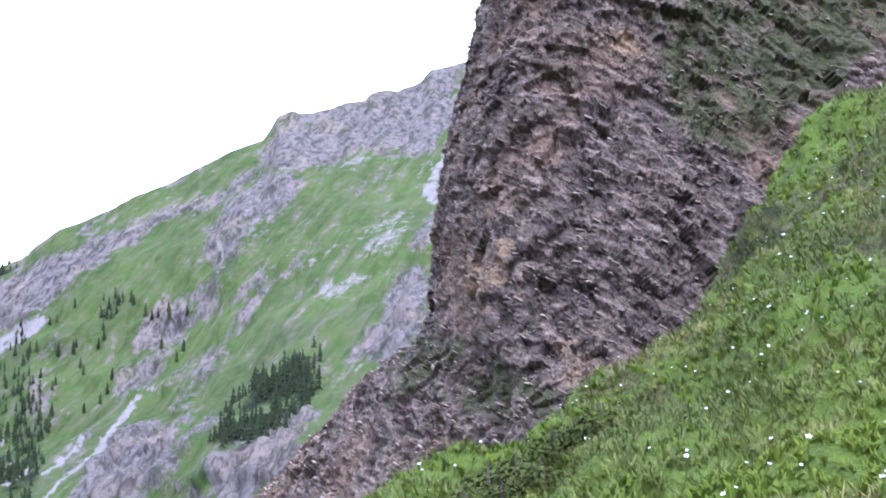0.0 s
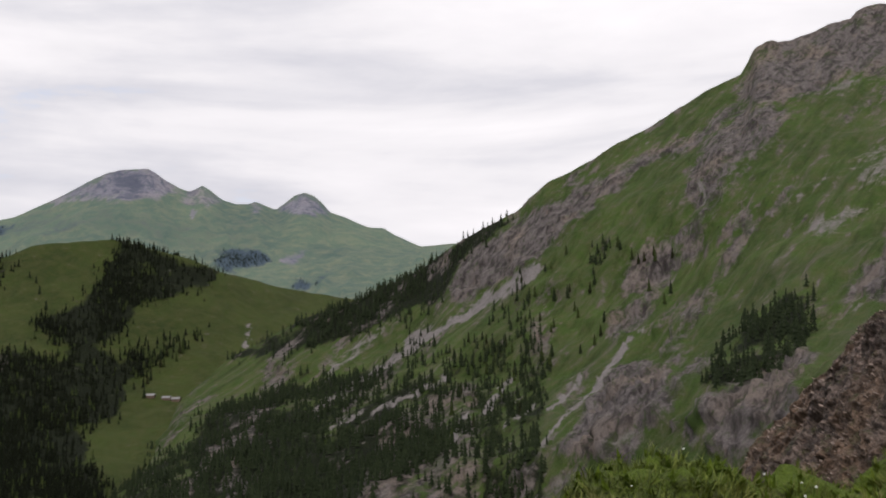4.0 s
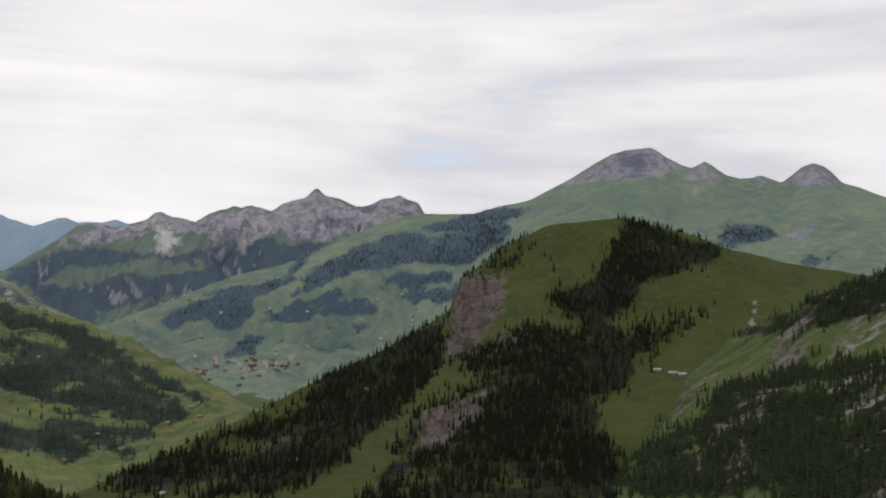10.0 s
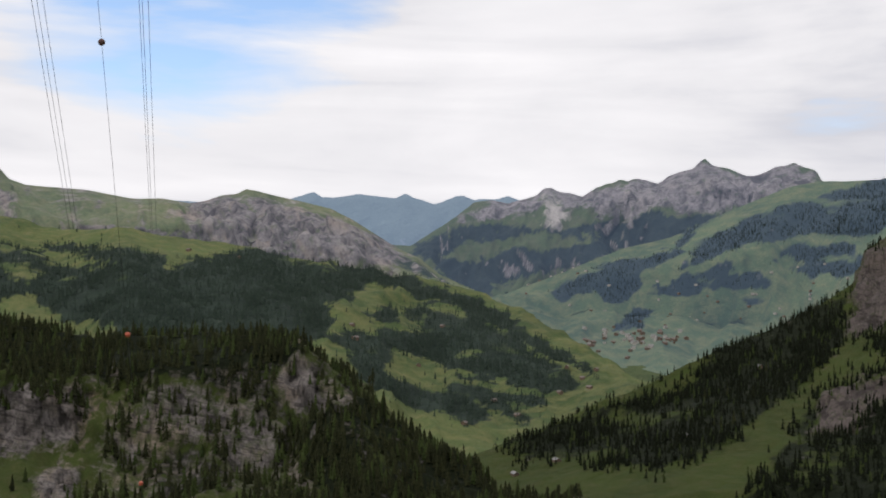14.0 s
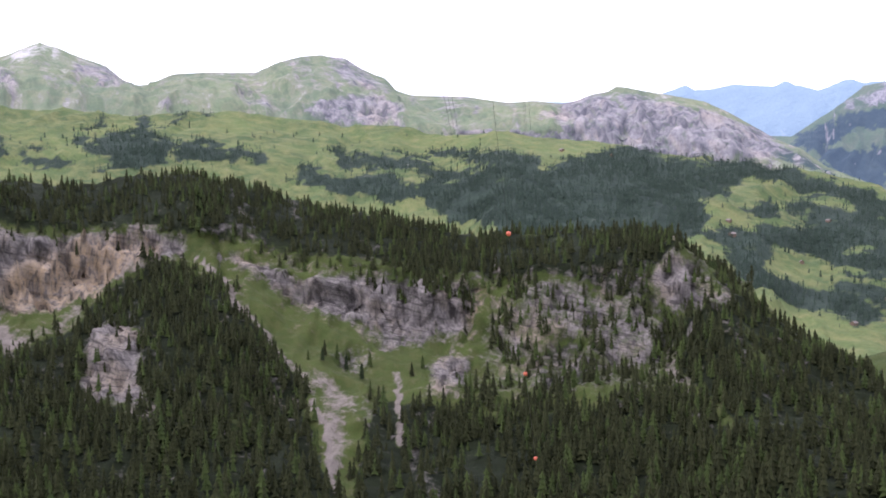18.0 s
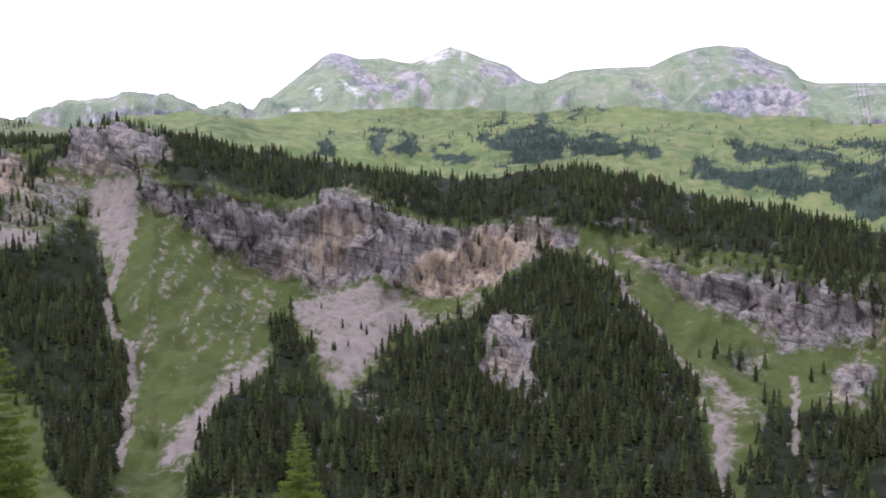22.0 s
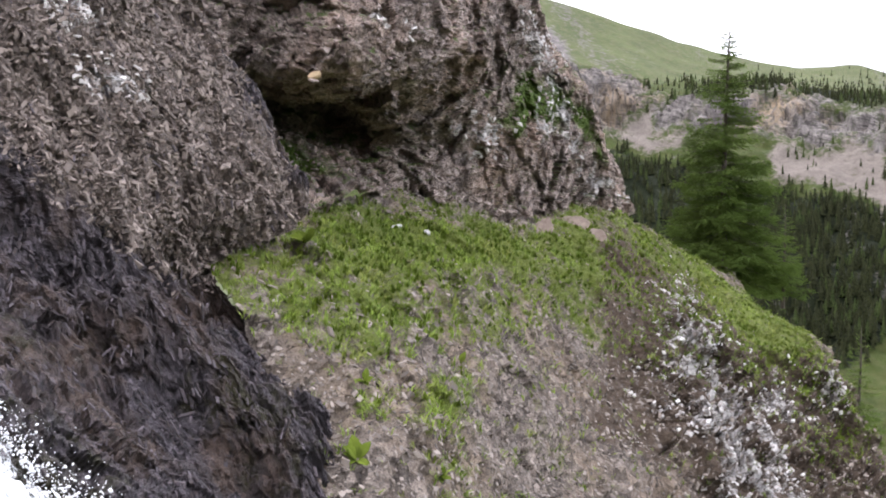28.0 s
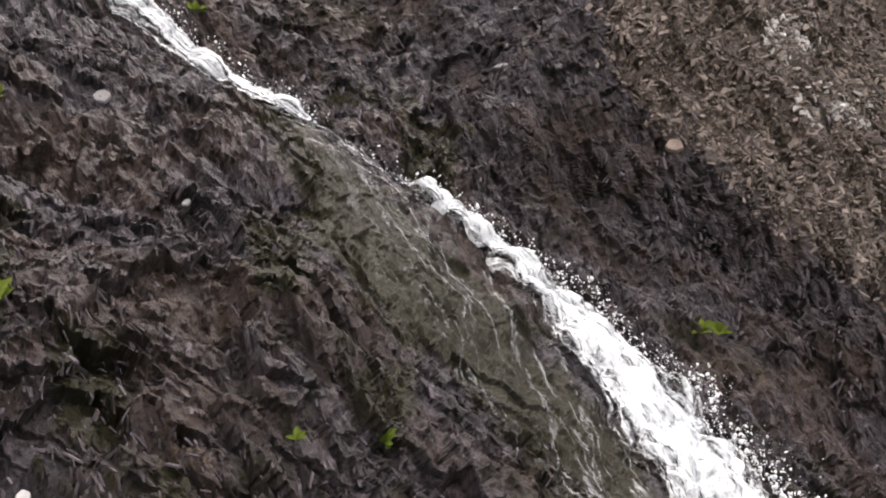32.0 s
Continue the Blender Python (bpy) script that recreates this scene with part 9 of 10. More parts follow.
# ------------------------------------------------------------ larches beside the ledge
def larch(at, high, wide, seed, label, sparse=1.0, fine=1.0, mat=None, tuft=1.0):
    """A larch: leaning tapered trunk, whorls of drooping boughs, needles in small tufts."""
    r, g = random.Random(seed), np.random.default_rng(seed)
    root = empty("larch_tree", label, "tree", at)
    bm = bmesh.new()
    rings = []
    for i in range(13):
        f = i / 12
        rad = 0.015 * high * (1 - f) ** 0.9 * (1.35 if i == 0 else 1) + 0.008
        c = (math.sin(f * 3 + seed) * 0.012 * high, math.cos(f * 2.3 + seed) * 0.01 * high, f * high * 0.985)
        rings.append([bm.verts.new((c[0] + math.cos(a * 0.785) * rad, c[1] + math.sin(a * 0.785) * rad, c[2] - 0.25 * (i == 0))) for a in range(8)])
    for lo, hi in zip(rings[:-1], rings[1:]):
        for a in range(8):
            bm.faces.new((lo[a], lo[(a + 1) % 8], hi[(a + 1) % 8], hi[a]))
    part("trunk", bm, bark, root)
    bv, bf, tips, dirs, scale = [], [], [], [], []
    count = int(150 * sparse)
    for b in range(count):
        f = 0.06 + 0.89 * (b / count) ** 1.25
        z = f * high
        env = wide * high * 0.5 * min(1.0, (f / 0.16) ** 0.5) * (1 - f) ** 0.82 + 0.03 * high * (1 - f)
        ln = env * r.uniform(0.6, 1.15)
        a = r.uniform(0, 6.28)
        rise = 0.35 * f - 0.12 + r.uniform(-0.1, 0.1)
        pts = []
        for s in range(6):
            t = s / 5
            droop = rise * t - 0.27 * t * t * (1 - f * 0.6) + 0.16 * t ** 4
            pts.append(np.array([math.cos(a) * ln * t + math.sin(f * 3 + seed) * 0.012 * high, math.sin(a) * ln * t, z + droop * ln]))
        k0 = len(bv)
        for s, q in enumerate(pts):
            rad = 0.011 * (1 - s / 6) * (1 - 0.5 * f) * high / 7
            bv += [q + np.array([0, 0, rad]), q + np.array([-math.sin(a) * rad, math.cos(a) * rad, -rad]), q + np.array([math.sin(a) * rad, -math.cos(a) * rad, -rad])]
            if s:
                for e in range(3):
                    bf.append((k0 + s * 3 - 3 + e, k0 + s * 3 - 3 + (e + 1) % 3, k0 + s * 3 + (e + 1) % 3, k0 + s * 3 + e))
        m = int((6 + 230 * ln / high * 4) * fine)
        t = g.random(m) ** 0.7
        i = np.clip((t * 5).astype(int), 0, 4)
        P = np.array(pts)
        q = P[i] + (P[i + 1] - P[i]) * (t * 5 - i)[:, None]
        side = np.array([-math.sin(a), math.cos(a), 0])
        off = g.normal(0, 0.16, m) * ln * (0.35 + 0.65 * t) * 0.9
        q = q + side[None] * off[:, None] + np.stack([g.normal(0, 0.02, m) * high * 0.2, g.normal(0, 0.02, m) * high * 0.2, g.normal(-0.03, 0.035, m) * ln - np.abs(off) * 0.35], -1)
        tips.append(q)
        d = side[None] * np.sign(off)[:, None] * g.uniform(0.2, 1, (m, 1)) + np.array([math.cos(a), math.sin(a), -0.35])[None] * g.uniform(0.3, 1, (m, 1))
        dirs.append(d + g.normal(0, 0.25, (m, 3)))
        scale.append(np.full(m, (0.026 + 0.012 * (1 - f)) * high * 0.36 * tuft) * (1.15 - 0.7 * f) * g.uniform(0.6, 1.3, m))
    tagged(raw("branchwork", bv, np.array(bf), bark, root), kind="stuff")
    tips, dirs, scale = np.concatenate(tips), np.concatenate(dirs), np.concatenate(scale)
    x = dirs / np.linalg.norm(dirs, axis=1, keepdims=True)
    y = np.cross(x, g.normal(size=x.shape))
    y /= np.linalg.norm(y, axis=1, keepdims=True)
    fr = np.stack([x, y, np.cross(x, y)], -1) * scale[:, None, None]
    sv = np.array([(-0.6, 0, 0), (0.1, 0.13, 0.03), (1.3, 0, -0.15), (0.1, -0.13, 0.03), (0.3, 0.02, 0.15)])
    sf = np.array([(0, 1, 2), (0, 2, 3), (0, 4, 2)])
    v = np.einsum("nij,kj->nki", fr, sv) + tips[:, None, :]
    fcs = sf[None] + (np.arange(len(tips)) * len(sv))[:, None, None]
    tagged(raw("needles", v.reshape(-1, 3), fcs.reshape(-1, 3), mat or needles_larch, root, False, "fresh green larch needles"), kind="stuff")
    return root


def far_spot(list3):
    a, e, d = list3[0]
    return Vector(spot(a, e, d))


larch(far_spot([(154.99, -6.89, 27.5)]), 6.95, 0.51, 3, "tall green larch on the grassy edge of the ledge", 1.9, 1.3, None, 1.1)
larch(far_spot([(148.23, -14.43, 29.5)]), 3.2, 0.5, 5, "small larch leaning below the ledge edge", 0.8, 0.8)
larch(far_spot([(142.35, -20.01, 40.5)]), 9.8, 0.42, 7, "slender young larch growing below the path", 1.5, 1.5, needles_bright, 1.1)
larch(far_spot([(126.69, -20.70, 40.5)]), 6.2, 0.42, 9, "bright green larch top below the path", 1.8, 1.6, needles_bright, 1.2)
larch(far_spot([(144.31, -18.49, 38.5)]), 3.1, 0.4, 12, "little larch beside a taller one", 0.6, 0.7, needles_bright)
larch(far_spot([(130.39, -18.58, 38.5)]), 2.4, 0.4, 15, "little larch in front of the forest", 0.6, 0.7, needles_bright)
larch(far_spot([(152.03, -7.11, 29.5)]), 2.6, 0.6, 18, "dense low larch behind a taller one", 0.9, 0.9)

# ------------------------------------------------------------ cables with marker balls
steel = plain("cable_steel", (0.05, 0.05, 0.055), (0.09, 0.09, 0.095), 0.5, 0.5, Metallic=0.6)
orange = plain("marker_paint", (0.40, 0.08, 0.04), (0.52, 0.11, 0.05), 0.4, 0.5)
darkball = plain("marker_dark", (0.10, 0.05, 0.05), (0.14, 0.07, 0.06), 0.4, 0.6)


def cable(ends, sag, radius, label, group):
    a, b = far_spot(ends[:1]), far_spot(ends[1:])
    root = empty("overhead_cable", label, "cable", a, group)
    vs, fs, pts = [], [], []
    for i in range(25):
        t = i / 24
        q = a.lerp(b, t) - Vector((0, 0, sag * 4 * t * (1 - t))) - a
        pts.append(q)
        side = (b - a).cross(Vector((0, 0, 1))).normalized() * radius
        up = Vector((0, 0, radius))
        k0 = len(vs)
        vs += [q + side, q + up, q - side, q - up]
        if i:
            fs += [(k0 - 4 + e, k0 - 4 + (e + 1) % 4, k0 + (e + 1) % 4, k0 + e) for e in range(4)]
    raw("strand", vs, fs, steel, root)
    return root, a, b


CABLES = [([(100.2, 22.88, 200), (96.3, 3.15, 420)]), ([(99.9, 22.92, 200), (96.1, 3.15, 420)]), ([(99.5, 22.98, 200), (95.9, 3.16, 420)]),
          ([(93.8, 23.56, 200), (92.2, 3.26, 420)]), ([(93.6, 23.58, 200), (92.1, 3.26, 420)]), ([(93.2, 23.61, 200), (91.9, 3.26, 420)])]
for ends in CABLES:
    cable(ends, 0.0, 0.055, "thin dark cable car rope crossing the sky", "cable car ropes")
root, a, b = cable([(96.2, 23.27, 95), (91.7, -15.29, 190)], 0.0, 0.02, "thin line carrying round warning balls", "")
for pt, mat in (([(95.2, 13.0)], darkball), ([(93.3, -2.3)], orange), ([(92.6, -10.1)], orange), ([(92.1, -14.7)], orange)):
    want = pt[0][1]
    best = min((abs(math.degrees(math.atan2((a.lerp(b, t / 400) - EYE).z, (a.lerp(b, t / 400) - EYE).xy.length)) - want), t / 400) for t in range(401))[1]
    bm = bmesh.new()
    bmesh.ops.create_uvsphere(bm, u_segments=14, v_segments=9, radius=0.34)
    bmesh.ops.create_cone(bm, segments=8, radius1=0.09, radius2=0.09, depth=1.0, cap_ends=True, matrix=Matrix.Rotation(1.57, 4, "X"))
    ball = part("marker_ball", bm, mat, root, "round orange warning ball" if mat is orange else "round dark warning ball")
    ball.location = a.lerp(b, best) - a

# ------------------------------------------------------------ huts, barns and the village
wood_wall = plain("weathered_boards", (0.10, 0.07, 0.05), (0.20, 0.14, 0.10), 1.5, 0.85)
white_wall = plain("plastered_wall", (0.34, 0.32, 0.29), (0.48, 0.46, 0.42), 3, 0.85)
roof_grey = plain("stone_roof", (0.17, 0.165, 0.165), (0.28, 0.27, 0.265), 1.5, 0.75)
roof_brown = plain("shingle_roof", (0.12, 0.095, 0.085), (0.20, 0.165, 0.15), 1.5, 0.8)
glass = plain("dark_window", (0.02, 0.02, 0.025), (0.04, 0.04, 0.05), 1, 0.2)


def house(name, length, depth, wall_h, roof_h, wall_mat, roof_mat, label, category, group):
    root = empty(name, label, category, group=group)
    bm = bmesh.new()
    x, y = length / 2, depth / 2
    pts = [(-x, -y, -2), (x, -y, -2), (x, y, -2), (-x, y, -2), (-x, -y, wall_h), (x, -y, wall_h), (x, y, wall_h), (-x, y, wall_h), (-x, 0, wall_h + roof_h), (x, 0, wall_h + roof_h)]
    v = [bm.verts.new(q) for q in pts]
    for f in ((0, 1, 5, 4), (1, 2, 6, 9, 5), (2, 3, 7, 6), (3, 0, 4, 8, 7), (3, 2, 1, 0), (4, 5, 9, 8), (6, 7, 8, 9)):
        bm.faces.new([v[i] for i in f])
    part("wall", bm, wall_mat, root)
    for side in (-1, 1):
        bm = bmesh.new()
        over = 0.9
        h0 = wall_h - over * roof_h / y
        q = [(-x - over, side * (y + over), h0 + 0.1), (x + over, side * (y + over), h0 + 0.1), (x + over, 0, wall_h + roof_h + 0.1), (-x - over, 0, wall_h + roof_h + 0.1)]
        lo = [bm.verts.new(p) for p in q]
        hi = [bm.verts.new((p[0], p[1], p[2] + 0.3)) for p in q]
        bm.faces.new(lo)
        bm.faces.new(hi)
        for i in range(4):
            bm.faces.new((lo[i], lo[(i + 1) % 4], hi[(i + 1) % 4], hi[i]))
        part("roof_slope", bm, roof_mat, root)
    for i in (-1, 0, 1):
        bm = bmesh.new()
        box(bm, i * x * 0.55 - 0.6, i * x * 0.55 + 0.6, -y - 0.08, -y + 0.05, wall_h * 0.35, wall_h * 0.75)
        part("window", bm, glass, root)
    return root


barn = house("alpine_hut", 15, 9, 3.2, 3.0, wood_wall, roof_grey, "low wooden alpine hut with a pale stone roof", "hut", "alpine huts")
chalet = house("chalet", 14, 11, 5.5, 3.4, wood_wall, roof_brown, "brown timber chalet with a wide gabled roof", "house", "valley houses")
villa = house("village_house", 15, 11, 6.5, 3.6, white_wall, roof_grey, "pale plastered village house with a gabled roof", "house", "valley houses")
used = set()


def settle(kind, land, az, el, turn, scale=1.0):
    q = ground_at(land, az, el)
    m = Matrix.Translation(q) @ Matrix.Rotation(turn, 4, "Z")
    if kind in used:
        ob = copy_thing(kind, m)
    else:
        used.add(kind)
        ob = kind
    ob.matrix_basis = m @ Matrix.Scale(scale, 4)
    return ob


hr = random.Random(6)
for az, el in [(42.8, -2.5), (42.0, -2.6), (41.5, -2.6)]:
    settle(barn, "forest_hill", az, el, radians(az) + 1.2, 0.62)
for az, el in [(58.9, -3.7), (62.8, -7.4)]:
    settle(barn, "forest_hill", az, el, radians(az) + 0.8, 0.6)
for az, el in [(69.7, -9.0), (72.0, -9.8), (62.9, -7.4), (59.0, -3.6)]:
    settle(barn, "forest_hill", az, el, radians(az) + 0.4, 0.6)
for az, el in [(81.2, -1.8), (76.2, -1.8), (77.5, -4.0), (74.8, -7.1), (73.2, -5.8), (69.5, -5.3), (73.0, -3.1), (72.0, -6.6), (69.2, -3.9), (68.3, -4.5), (67.6, -4.0), (67.9, -5.0)]:
    settle(chalet, "valley_side", az, el, hr.uniform(0, 3), 0.62)
for az, el in [(90.2, 2.2), (106.4, 3.4), (87.5, 1.9), (98.3, 1.1), (81.0, -2.5), (120.7, -3.5)]:
    settle(chalet, "valley_side", az, el, hr.uniform(0, 3), 0.8)
for i in range(130):
    u, v = hr.random(), hr.gauss(0, 1)
    az = [(62.1, -2.6)][0][0] * (1 - u) + [(68.4, -1.7)][0][0] * u
    el = [(65.3, -2.3)][0][1] + (0.5 - u) * 0.5 + v * 0.35
    settle(chalet if hr.random() < 0.55 else villa, hr.choice(["valley_floor", "far_mountain"]), az, el, hr.uniform(0, 3), hr.uniform(0.7, 1.15))
for i in range(46):
    az, el = hr.uniform([(54.3, -1.0)][0][0], [(72.0, -1.1)][0][0]), hr.uniform([(65.3, -1.1)][0][1], [(65.3, 2.1)][0][1])
    settle(chalet if hr.random() < 0.6 else villa, "far_mountain", az, el, hr.uniform(0, 3), hr.uniform(0.5, 0.7))

# ------------------------------------------------------------ single spruces on open ground
def spruce(seed, mat):
    root = empty("spruce_tree", "dark green spruce standing alone on the open slope", "tree", group="single spruces")
    v, f = conifer_shape(seed, 9, 7, 0.17)
    raw("crown", v[: -6], f[: -6], mat, root)
    bm = bmesh.new()
    bmesh.ops.create_cone(bm, segments=6, radius1=0.022, radius2=0.006, depth=0.8, matrix=Matrix.Translation((0, 0, 0.32)))
    part("trunk", bm, bark, root)
    return root


SPRUCES = [spruce(31, needles_far), spruce(32, needles_mid), spruce(33, needles_light), spruce(34, needles_hazed), spruce(35, needles_hazed)]
lone = set()


def stand_tree(land, az, el, high):
    i = 3 + hr.randrange(2) if land == "valley_side" else hr.randrange(3)
    q = ground_at(land, az, el)
    m = Matrix.Translation(q - Vector((0, 0, 0.3))) @ Matrix.Rotation(hr.uniform(0, 6), 4, "Z")
    ob = copy_thing(SPRUCES[i], m) if i in lone else SPRUCES[i]
    lone.add(i)
    ob.matrix_basis = m @ Matrix.Diagonal((high * hr.uniform(0.9, 1.15), high * hr.uniform(0.9, 1.15), high, 1))


def strew(land, outline, count, low, top):
    """Single trees within an outline of bearings and elevations."""
    q = np.array(outline)
    while count:
        a, e = hr.uniform(q[:, 0].min(), q[:, 0].max()), hr.uniform(q[:, 1].min(), q[:, 1].max())
        if in_patch(np.array([a]), np.array([e]), outline, 0.01)[0] > 0.5:
            stand_tree(land, a, e, hr.uniform(low, top))
            count -= 1


strew("mountain_slope", [(13.9, 4.5), (18.6, 5.7), (22.5, 4.5), (23.4, 0.4), (22.2, -2.5), (18.5, -0.3), (14.2, 2.1)], 34, 9, 15)
strew("mountain_slope", [(20.2, -1.1), (24.5, 0.8), (28.6, -1.5), (28.0, -6.3), (22.7, -4.7)], 26, 9, 15)
strew("forest_hill", [(39.9, 0.8), (43.3, -0.4), (44.0, -3.5), (45.5, -5.4), (42.1, -1.0)], 14, 11, 17)
strew("forest_hill", [(45.1, 5.6), (50.2, 4.7), (49.6, 1.5), (46.4, 3.4)], 12, 10, 15)
strew("forest_hill", [(57.1, -2.2), (62.0, -4.6), (62.0, -7.3), (58.3, -5.9)], 18, 10, 16)
strew("valley_side", [(93.9, 3.2), (97.6, 2.6), (98.3, 0.7), (93.9, 1.0)], 40, 9, 15)
strew("valley_side", [(110.2, 4.0), (116.7, 3.8), (117.4, 2.7), (110.2, 2.4)], 50, 9, 15)
strew("valley_side", [(73.0, -2.4), (81.8, -0.7), (82.9, -2.5), (76.1, -6.2), (71.1, -6.8), (68.3, -5.5)], 40, 9, 14)
strew("valley_side", [(93.9, 3.5), (115.6, 3.9), (121.3, 2.7), (106.5, 2.4), (97.0, 1.7)], 44, 10, 15)
strew("cliff_ridge", [(97.8, -9.1), (104.6, -8.9), (103.7, -11.1), (97.8, -10.9)], 10, 8, 13)
strew("cliff_ridge", [(116.4, -7.0), (126.8, -6.0), (124.5, -10.7), (122.1, -9.3)], 12, 5, 9)
strew("cliff_ridge", [(139.0, 0.0), (152.0, 1.4), (152.1, -0.7), (143.5, -2.1), (138.4, -1.6)], 16, 5, 9)
strew("cliff_ridge", [(140.4, -9.4), (146.7, -9.2), (146.9, -15.0), (139.2, -15.3)], 6, 6, 10)

# ------------------------------------------------------------ loose slabs and larger shale pieces
SLABS = []
for s in range(4):
    r = random.Random(s + 70)
    v = CHIP_V * np.array([1, 1, 0.5]) + np.array([[r.uniform(-0.18, 0.18) for _ in range(3)] for _ in range(8)])
    me = bpy.data.meshes.new("shale_piece")
    fill_mesh(me, v, CHIP_F)
    me.materials.append(shale)
    SLABS.append(me)
at, nn = sow(LEDGE_P, bare * (LEDGE_EL < -4), 280, rng)
size = rng.uniform(0.025, 0.055, len(at))
fr = lying(nn, rng, 0.3)
for i in range(len(at)):
    ob = new("shale_piece", SLABS[i % 4])
    m = Matrix(fr[i].tolist()).to_4x4()
    m.translation = at[i] + nn[i] * size[i] * 0.15
    ob.parent = ledge
    ob.matrix_basis = m @ Matrix.Diagonal((size[i], size[i] * 0.7, size[i] * 0.5, 1))

slate = plain("loose_slate", (0.24, 0.23, 0.23), (0.36, 0.34, 0.34), 0.15, 0.75)


def slab(where3, size, turn, label, mat, on=None):
    """A single broken slab with a worn outline."""
    r = random.Random(int(where3[0][0] * 100))
    bm = bmesh.new()
    n = 7
    lo, hi = [], []
    for i in range(n):
        a = i * 6.283 / n + r.uniform(-0.25, 0.25)
        q = r.uniform(0.75, 1.1)
        lo.append(bm.verts.new((math.cos(a) * size[0] * q, math.sin(a) * size[1] * q, -size[2])))
        hi.append(bm.verts.new((math.cos(a) * size[0] * q * 0.92, math.sin(a) * size[1] * q * 0.92, size[2] * r.uniform(0.7, 1.1))))
    bm.faces.new(lo[::-1])
    bm.faces.new(hi)
    for i in range(n):
        bm.faces.new((lo[i], lo[(i + 1) % n], hi[(i + 1) % n], hi[i]))
    bmesh.ops.bevel(bm, geom=bm.edges[:], offset=size[2] * 0.25, segments=1, affect="EDGES")
    ob = part("stone_slab", bm, mat)
    tagged(ob, label, "stone")
    at = ground_at(on, where3[0][0], where3[0][1]) if on is not None else far_spot(where3)
    out = (EYE - at).normalized()
    ob.matrix_basis = Matrix.Translation(at + out * size[2] * 0.6) @ (out * 0.7 + Vector((0, 0, 0.6))).to_track_quat("Z", "Y").to_matrix().to_4x4() @ Matrix.Rotation(turn, 4, "Z")
    return ob


brown_slate = plain("brown_slate", (0.17, 0.125, 0.10), (0.34, 0.27, 0.22), 0.12, 0.85)
tan_stone = plain("tan_stone", (0.42, 0.30, 0.17), (0.58, 0.44, 0.28), 0.1, 0.85)
lime = plain("white_lime", (0.55, 0.53, 0.51), (0.74, 0.72, 0.70), 0.1, 0.8)
slab([(201.39, 9.42, 7.5)], (0.19, 0.09, 0.03), 0.9, "pale grey slate slab wedged above the stream", slate, GULLY_P)
slab([(203.52, 7.79, 7.5)], (0.09, 0.02, 0.012), 0.2, "thin grey slate splinter on the gully wall", slate, GULLY_P)
slab([(223.61, 6.76, 7.5)], (0.06, 0.05, 0.015), 0.4, "flat grey slate flake on the gully wall", slate, GULLY_P)
slab([(194.80, 3.09, 7.5)], (0.09, 0.07, 0.02), 0.3, "grey slate block on the bank above the stream", brown_slate, GULLY_P)
slab([(176.9, 4.82, 13.0)], (0.10, 0.05, 0.03), 0.6, "pale tan stone stuck under the overhang", tan_stone, WALL_P)
slab([(172.79, -3.04, 11.5)], (0.09, 0.04, 0.02), 0.3, "pale flat stone lying on the ledge turf", lime, LEDGE_P)
slab([(171.13, -3.66, 11.5)], (0.06, 0.05, 0.02), 0.9, "white stone lying on the ledge turf", lime, LEDGE_P)
slab([(163.25, -3.24, 11.5)], (0.45, 0.26, 0.035), 0.2, "broad brown slab on the grassy rim", brown_slate, LEDGE_P)
slab([(164.91, -2.93, 11.5)], (0.36, 0.2, 0.03), 1.2, "flat brown slab below the rock wall", brown_slate, LEDGE_P)
slab([(161.91, -3.84, 11.5)], (0.24, 0.2, 0.03), 2.0, "small brown slab on the grassy rim", brown_slate, LEDGE_P)
slab([(219.73, 1.32, 7.5)], (0.03, 0.02, 0.01), 0.5, "small white pebble on the dark gully wall", lime, GULLY_P)
slab([(226.42, -11.38, 7.5)], (0.03, 0.02, 0.01), 1.5, "small white pebble low on the gully wall", lime, GULLY_P)


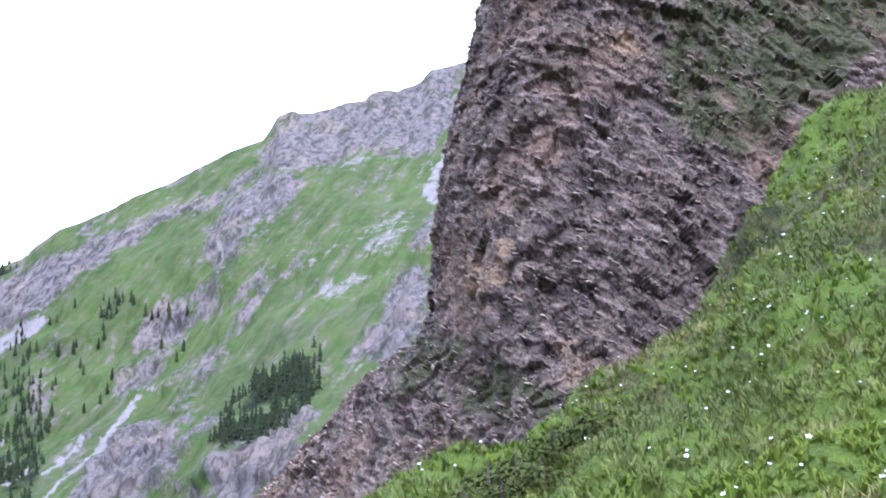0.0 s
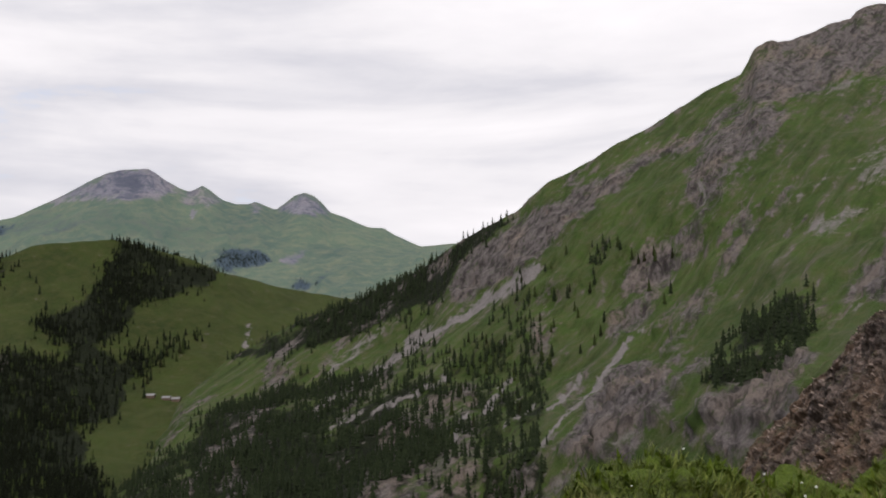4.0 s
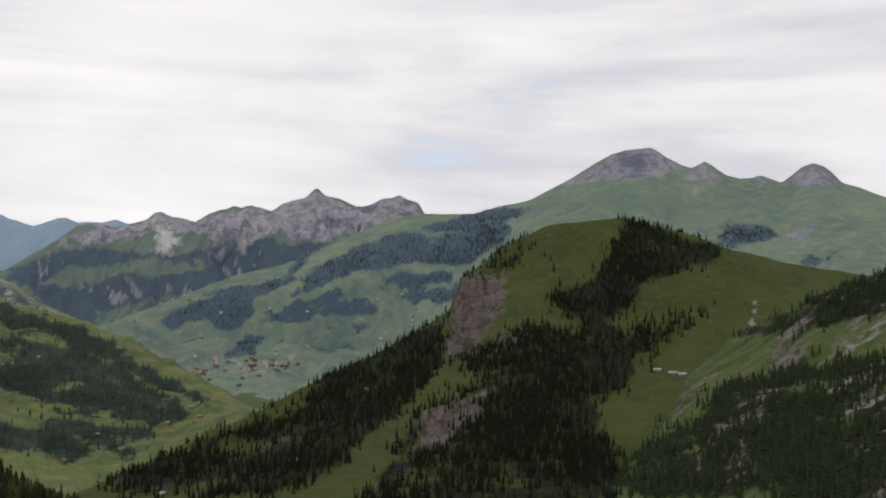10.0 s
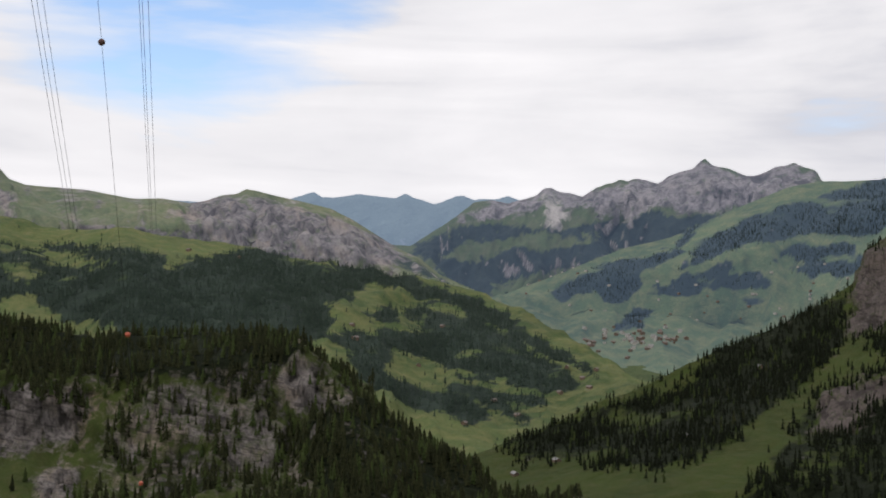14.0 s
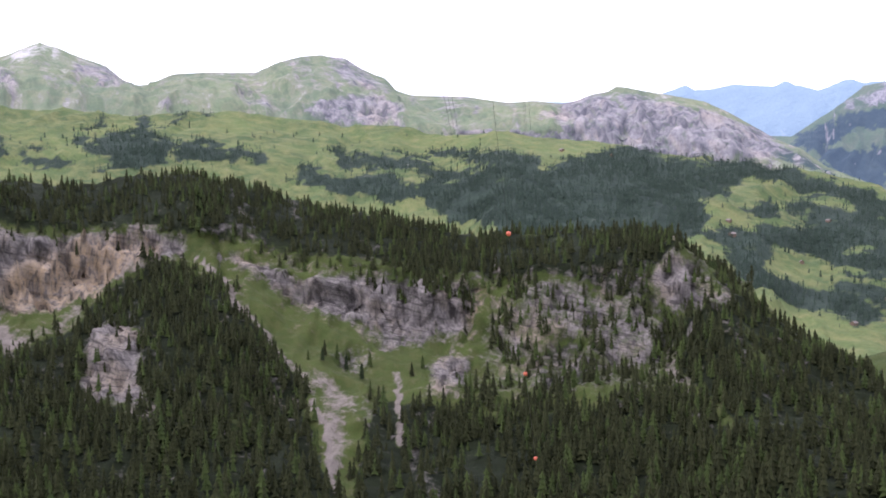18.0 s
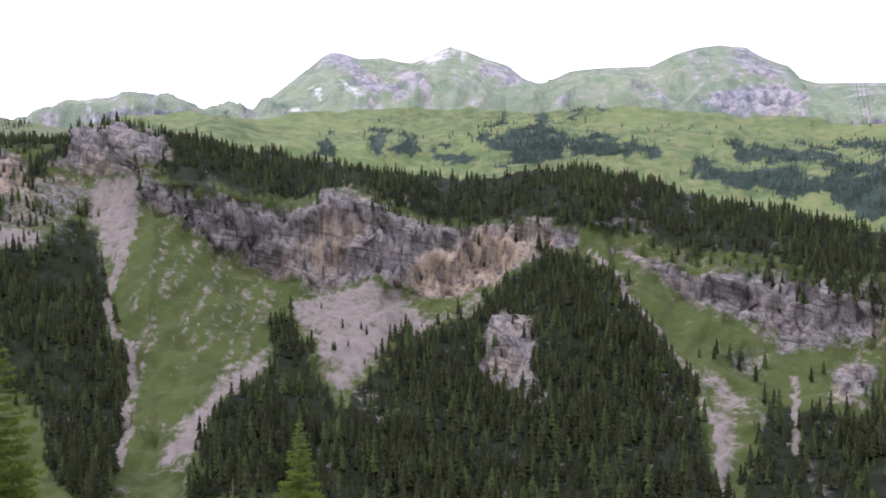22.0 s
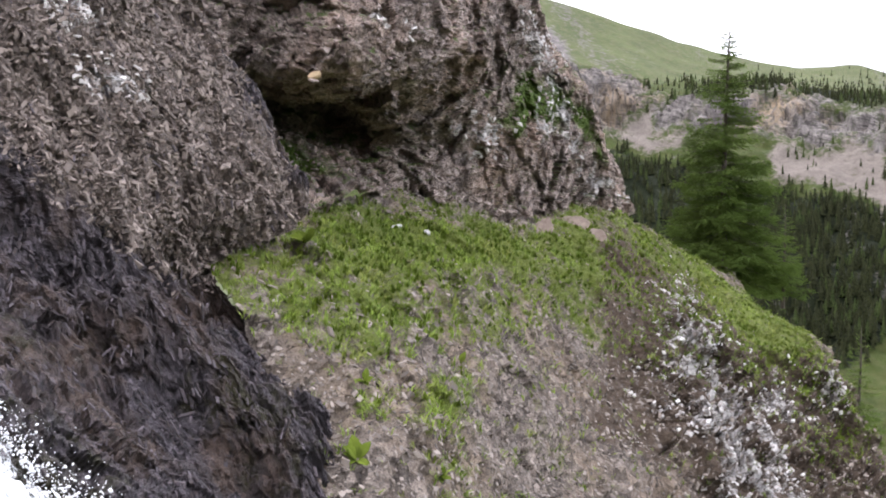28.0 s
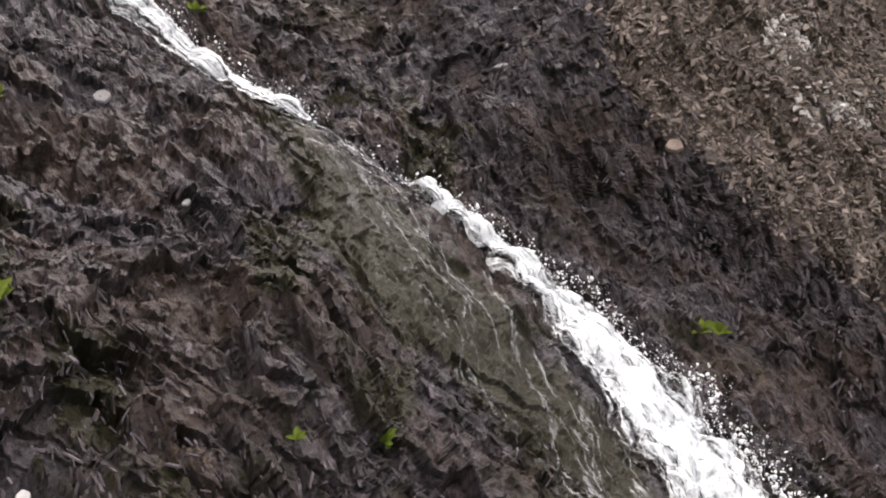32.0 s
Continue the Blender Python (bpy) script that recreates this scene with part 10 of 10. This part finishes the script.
# ------------------------------------------------------------ little plants on the rock
def leafy_plant(where3, on, high, count, label, seed):
    r = random.Random(seed)
    at = ground_at(on, where3[0][0], where3[0][1])
    out = (EYE - at).normalized()
    root = empty("leafy_plant", label, "plant", at + out * 0.01, "rock plants")
    for i in range(count):
        a, ln, tilt = r.uniform(0, 6.28), high * r.uniform(0.6, 1.1), r.uniform(0.3, 1.1)
        bm = bmesh.new()
        rows = []
        for s in range(5):
            t = s / 4
            w = math.sin(math.pi * min(1, t * 0.92 + 0.06)) * ln * 0.24
            x, z = ln * t * math.sin(tilt) * (1 + 0.2 * t), ln * t * math.cos(tilt) * (1 - 0.35 * t)
            rows.append([bm.verts.new((x, -w, z + w * 0.3)), bm.verts.new((x, 0, z)), bm.verts.new((x, w, z + w * 0.3))])
        for p0, p1 in zip(rows[:-1], rows[1:]):
            bm.faces.new((p0[0], p0[1], p1[1], p1[0]))
            bm.faces.new((p0[1], p0[2], p1[2], p1[1]))
        leaf = part("leaf", bm, herb_leaves, root)
        leaf.rotation_euler = (0, 0, a)
    root.rotation_euler = (out * 0.6 + Vector((0, 0, 0.8))).to_track_quat("Z", "Y").to_euler()
    return root


for i, (w, on, h, c) in enumerate((([(175.00, -15.33, 8.5)], LEDGE_P, 0.20, 12), ([(170.46, -16.41, 8.5)], LEDGE_P, 0.14, 8), ([(174.50, -11.37, 8.5)], LEDGE_P, 0.14, 8), ([(169.36, -10.66, 8.5)], LEDGE_P, 0.16, 9),
                                   ([(178.66, -1.89, 8.5)], LEDGE_P, 0.2, 8), ([(227.91, -3.01, 7.5)], GULLY_P, 0.10, 10), ([(210.58, -10.86, 7.5)], GULLY_P, 0.07, 8), ([(229.37, -12.11, 7.4)], GULLY_P, 0.09, 8),
                                   ([(228.22, 6.72, 7.5)], GULLY_P, 0.08, 8), ([(193.92, -6.46, 7.5)], GULLY_P, 0.12, 9), ([(214.61, -10.16, 7.5)], GULLY_P, 0.05, 6), ([(193.08, -6.58, 7.5)], GULLY_P, 0.12, 9), ([(219.30, 11.05, 7.5)], GULLY_P, 0.14, 9))):
    leafy_plant(w, on, h, c, "small bright green plant growing on the rock", 40 + i)
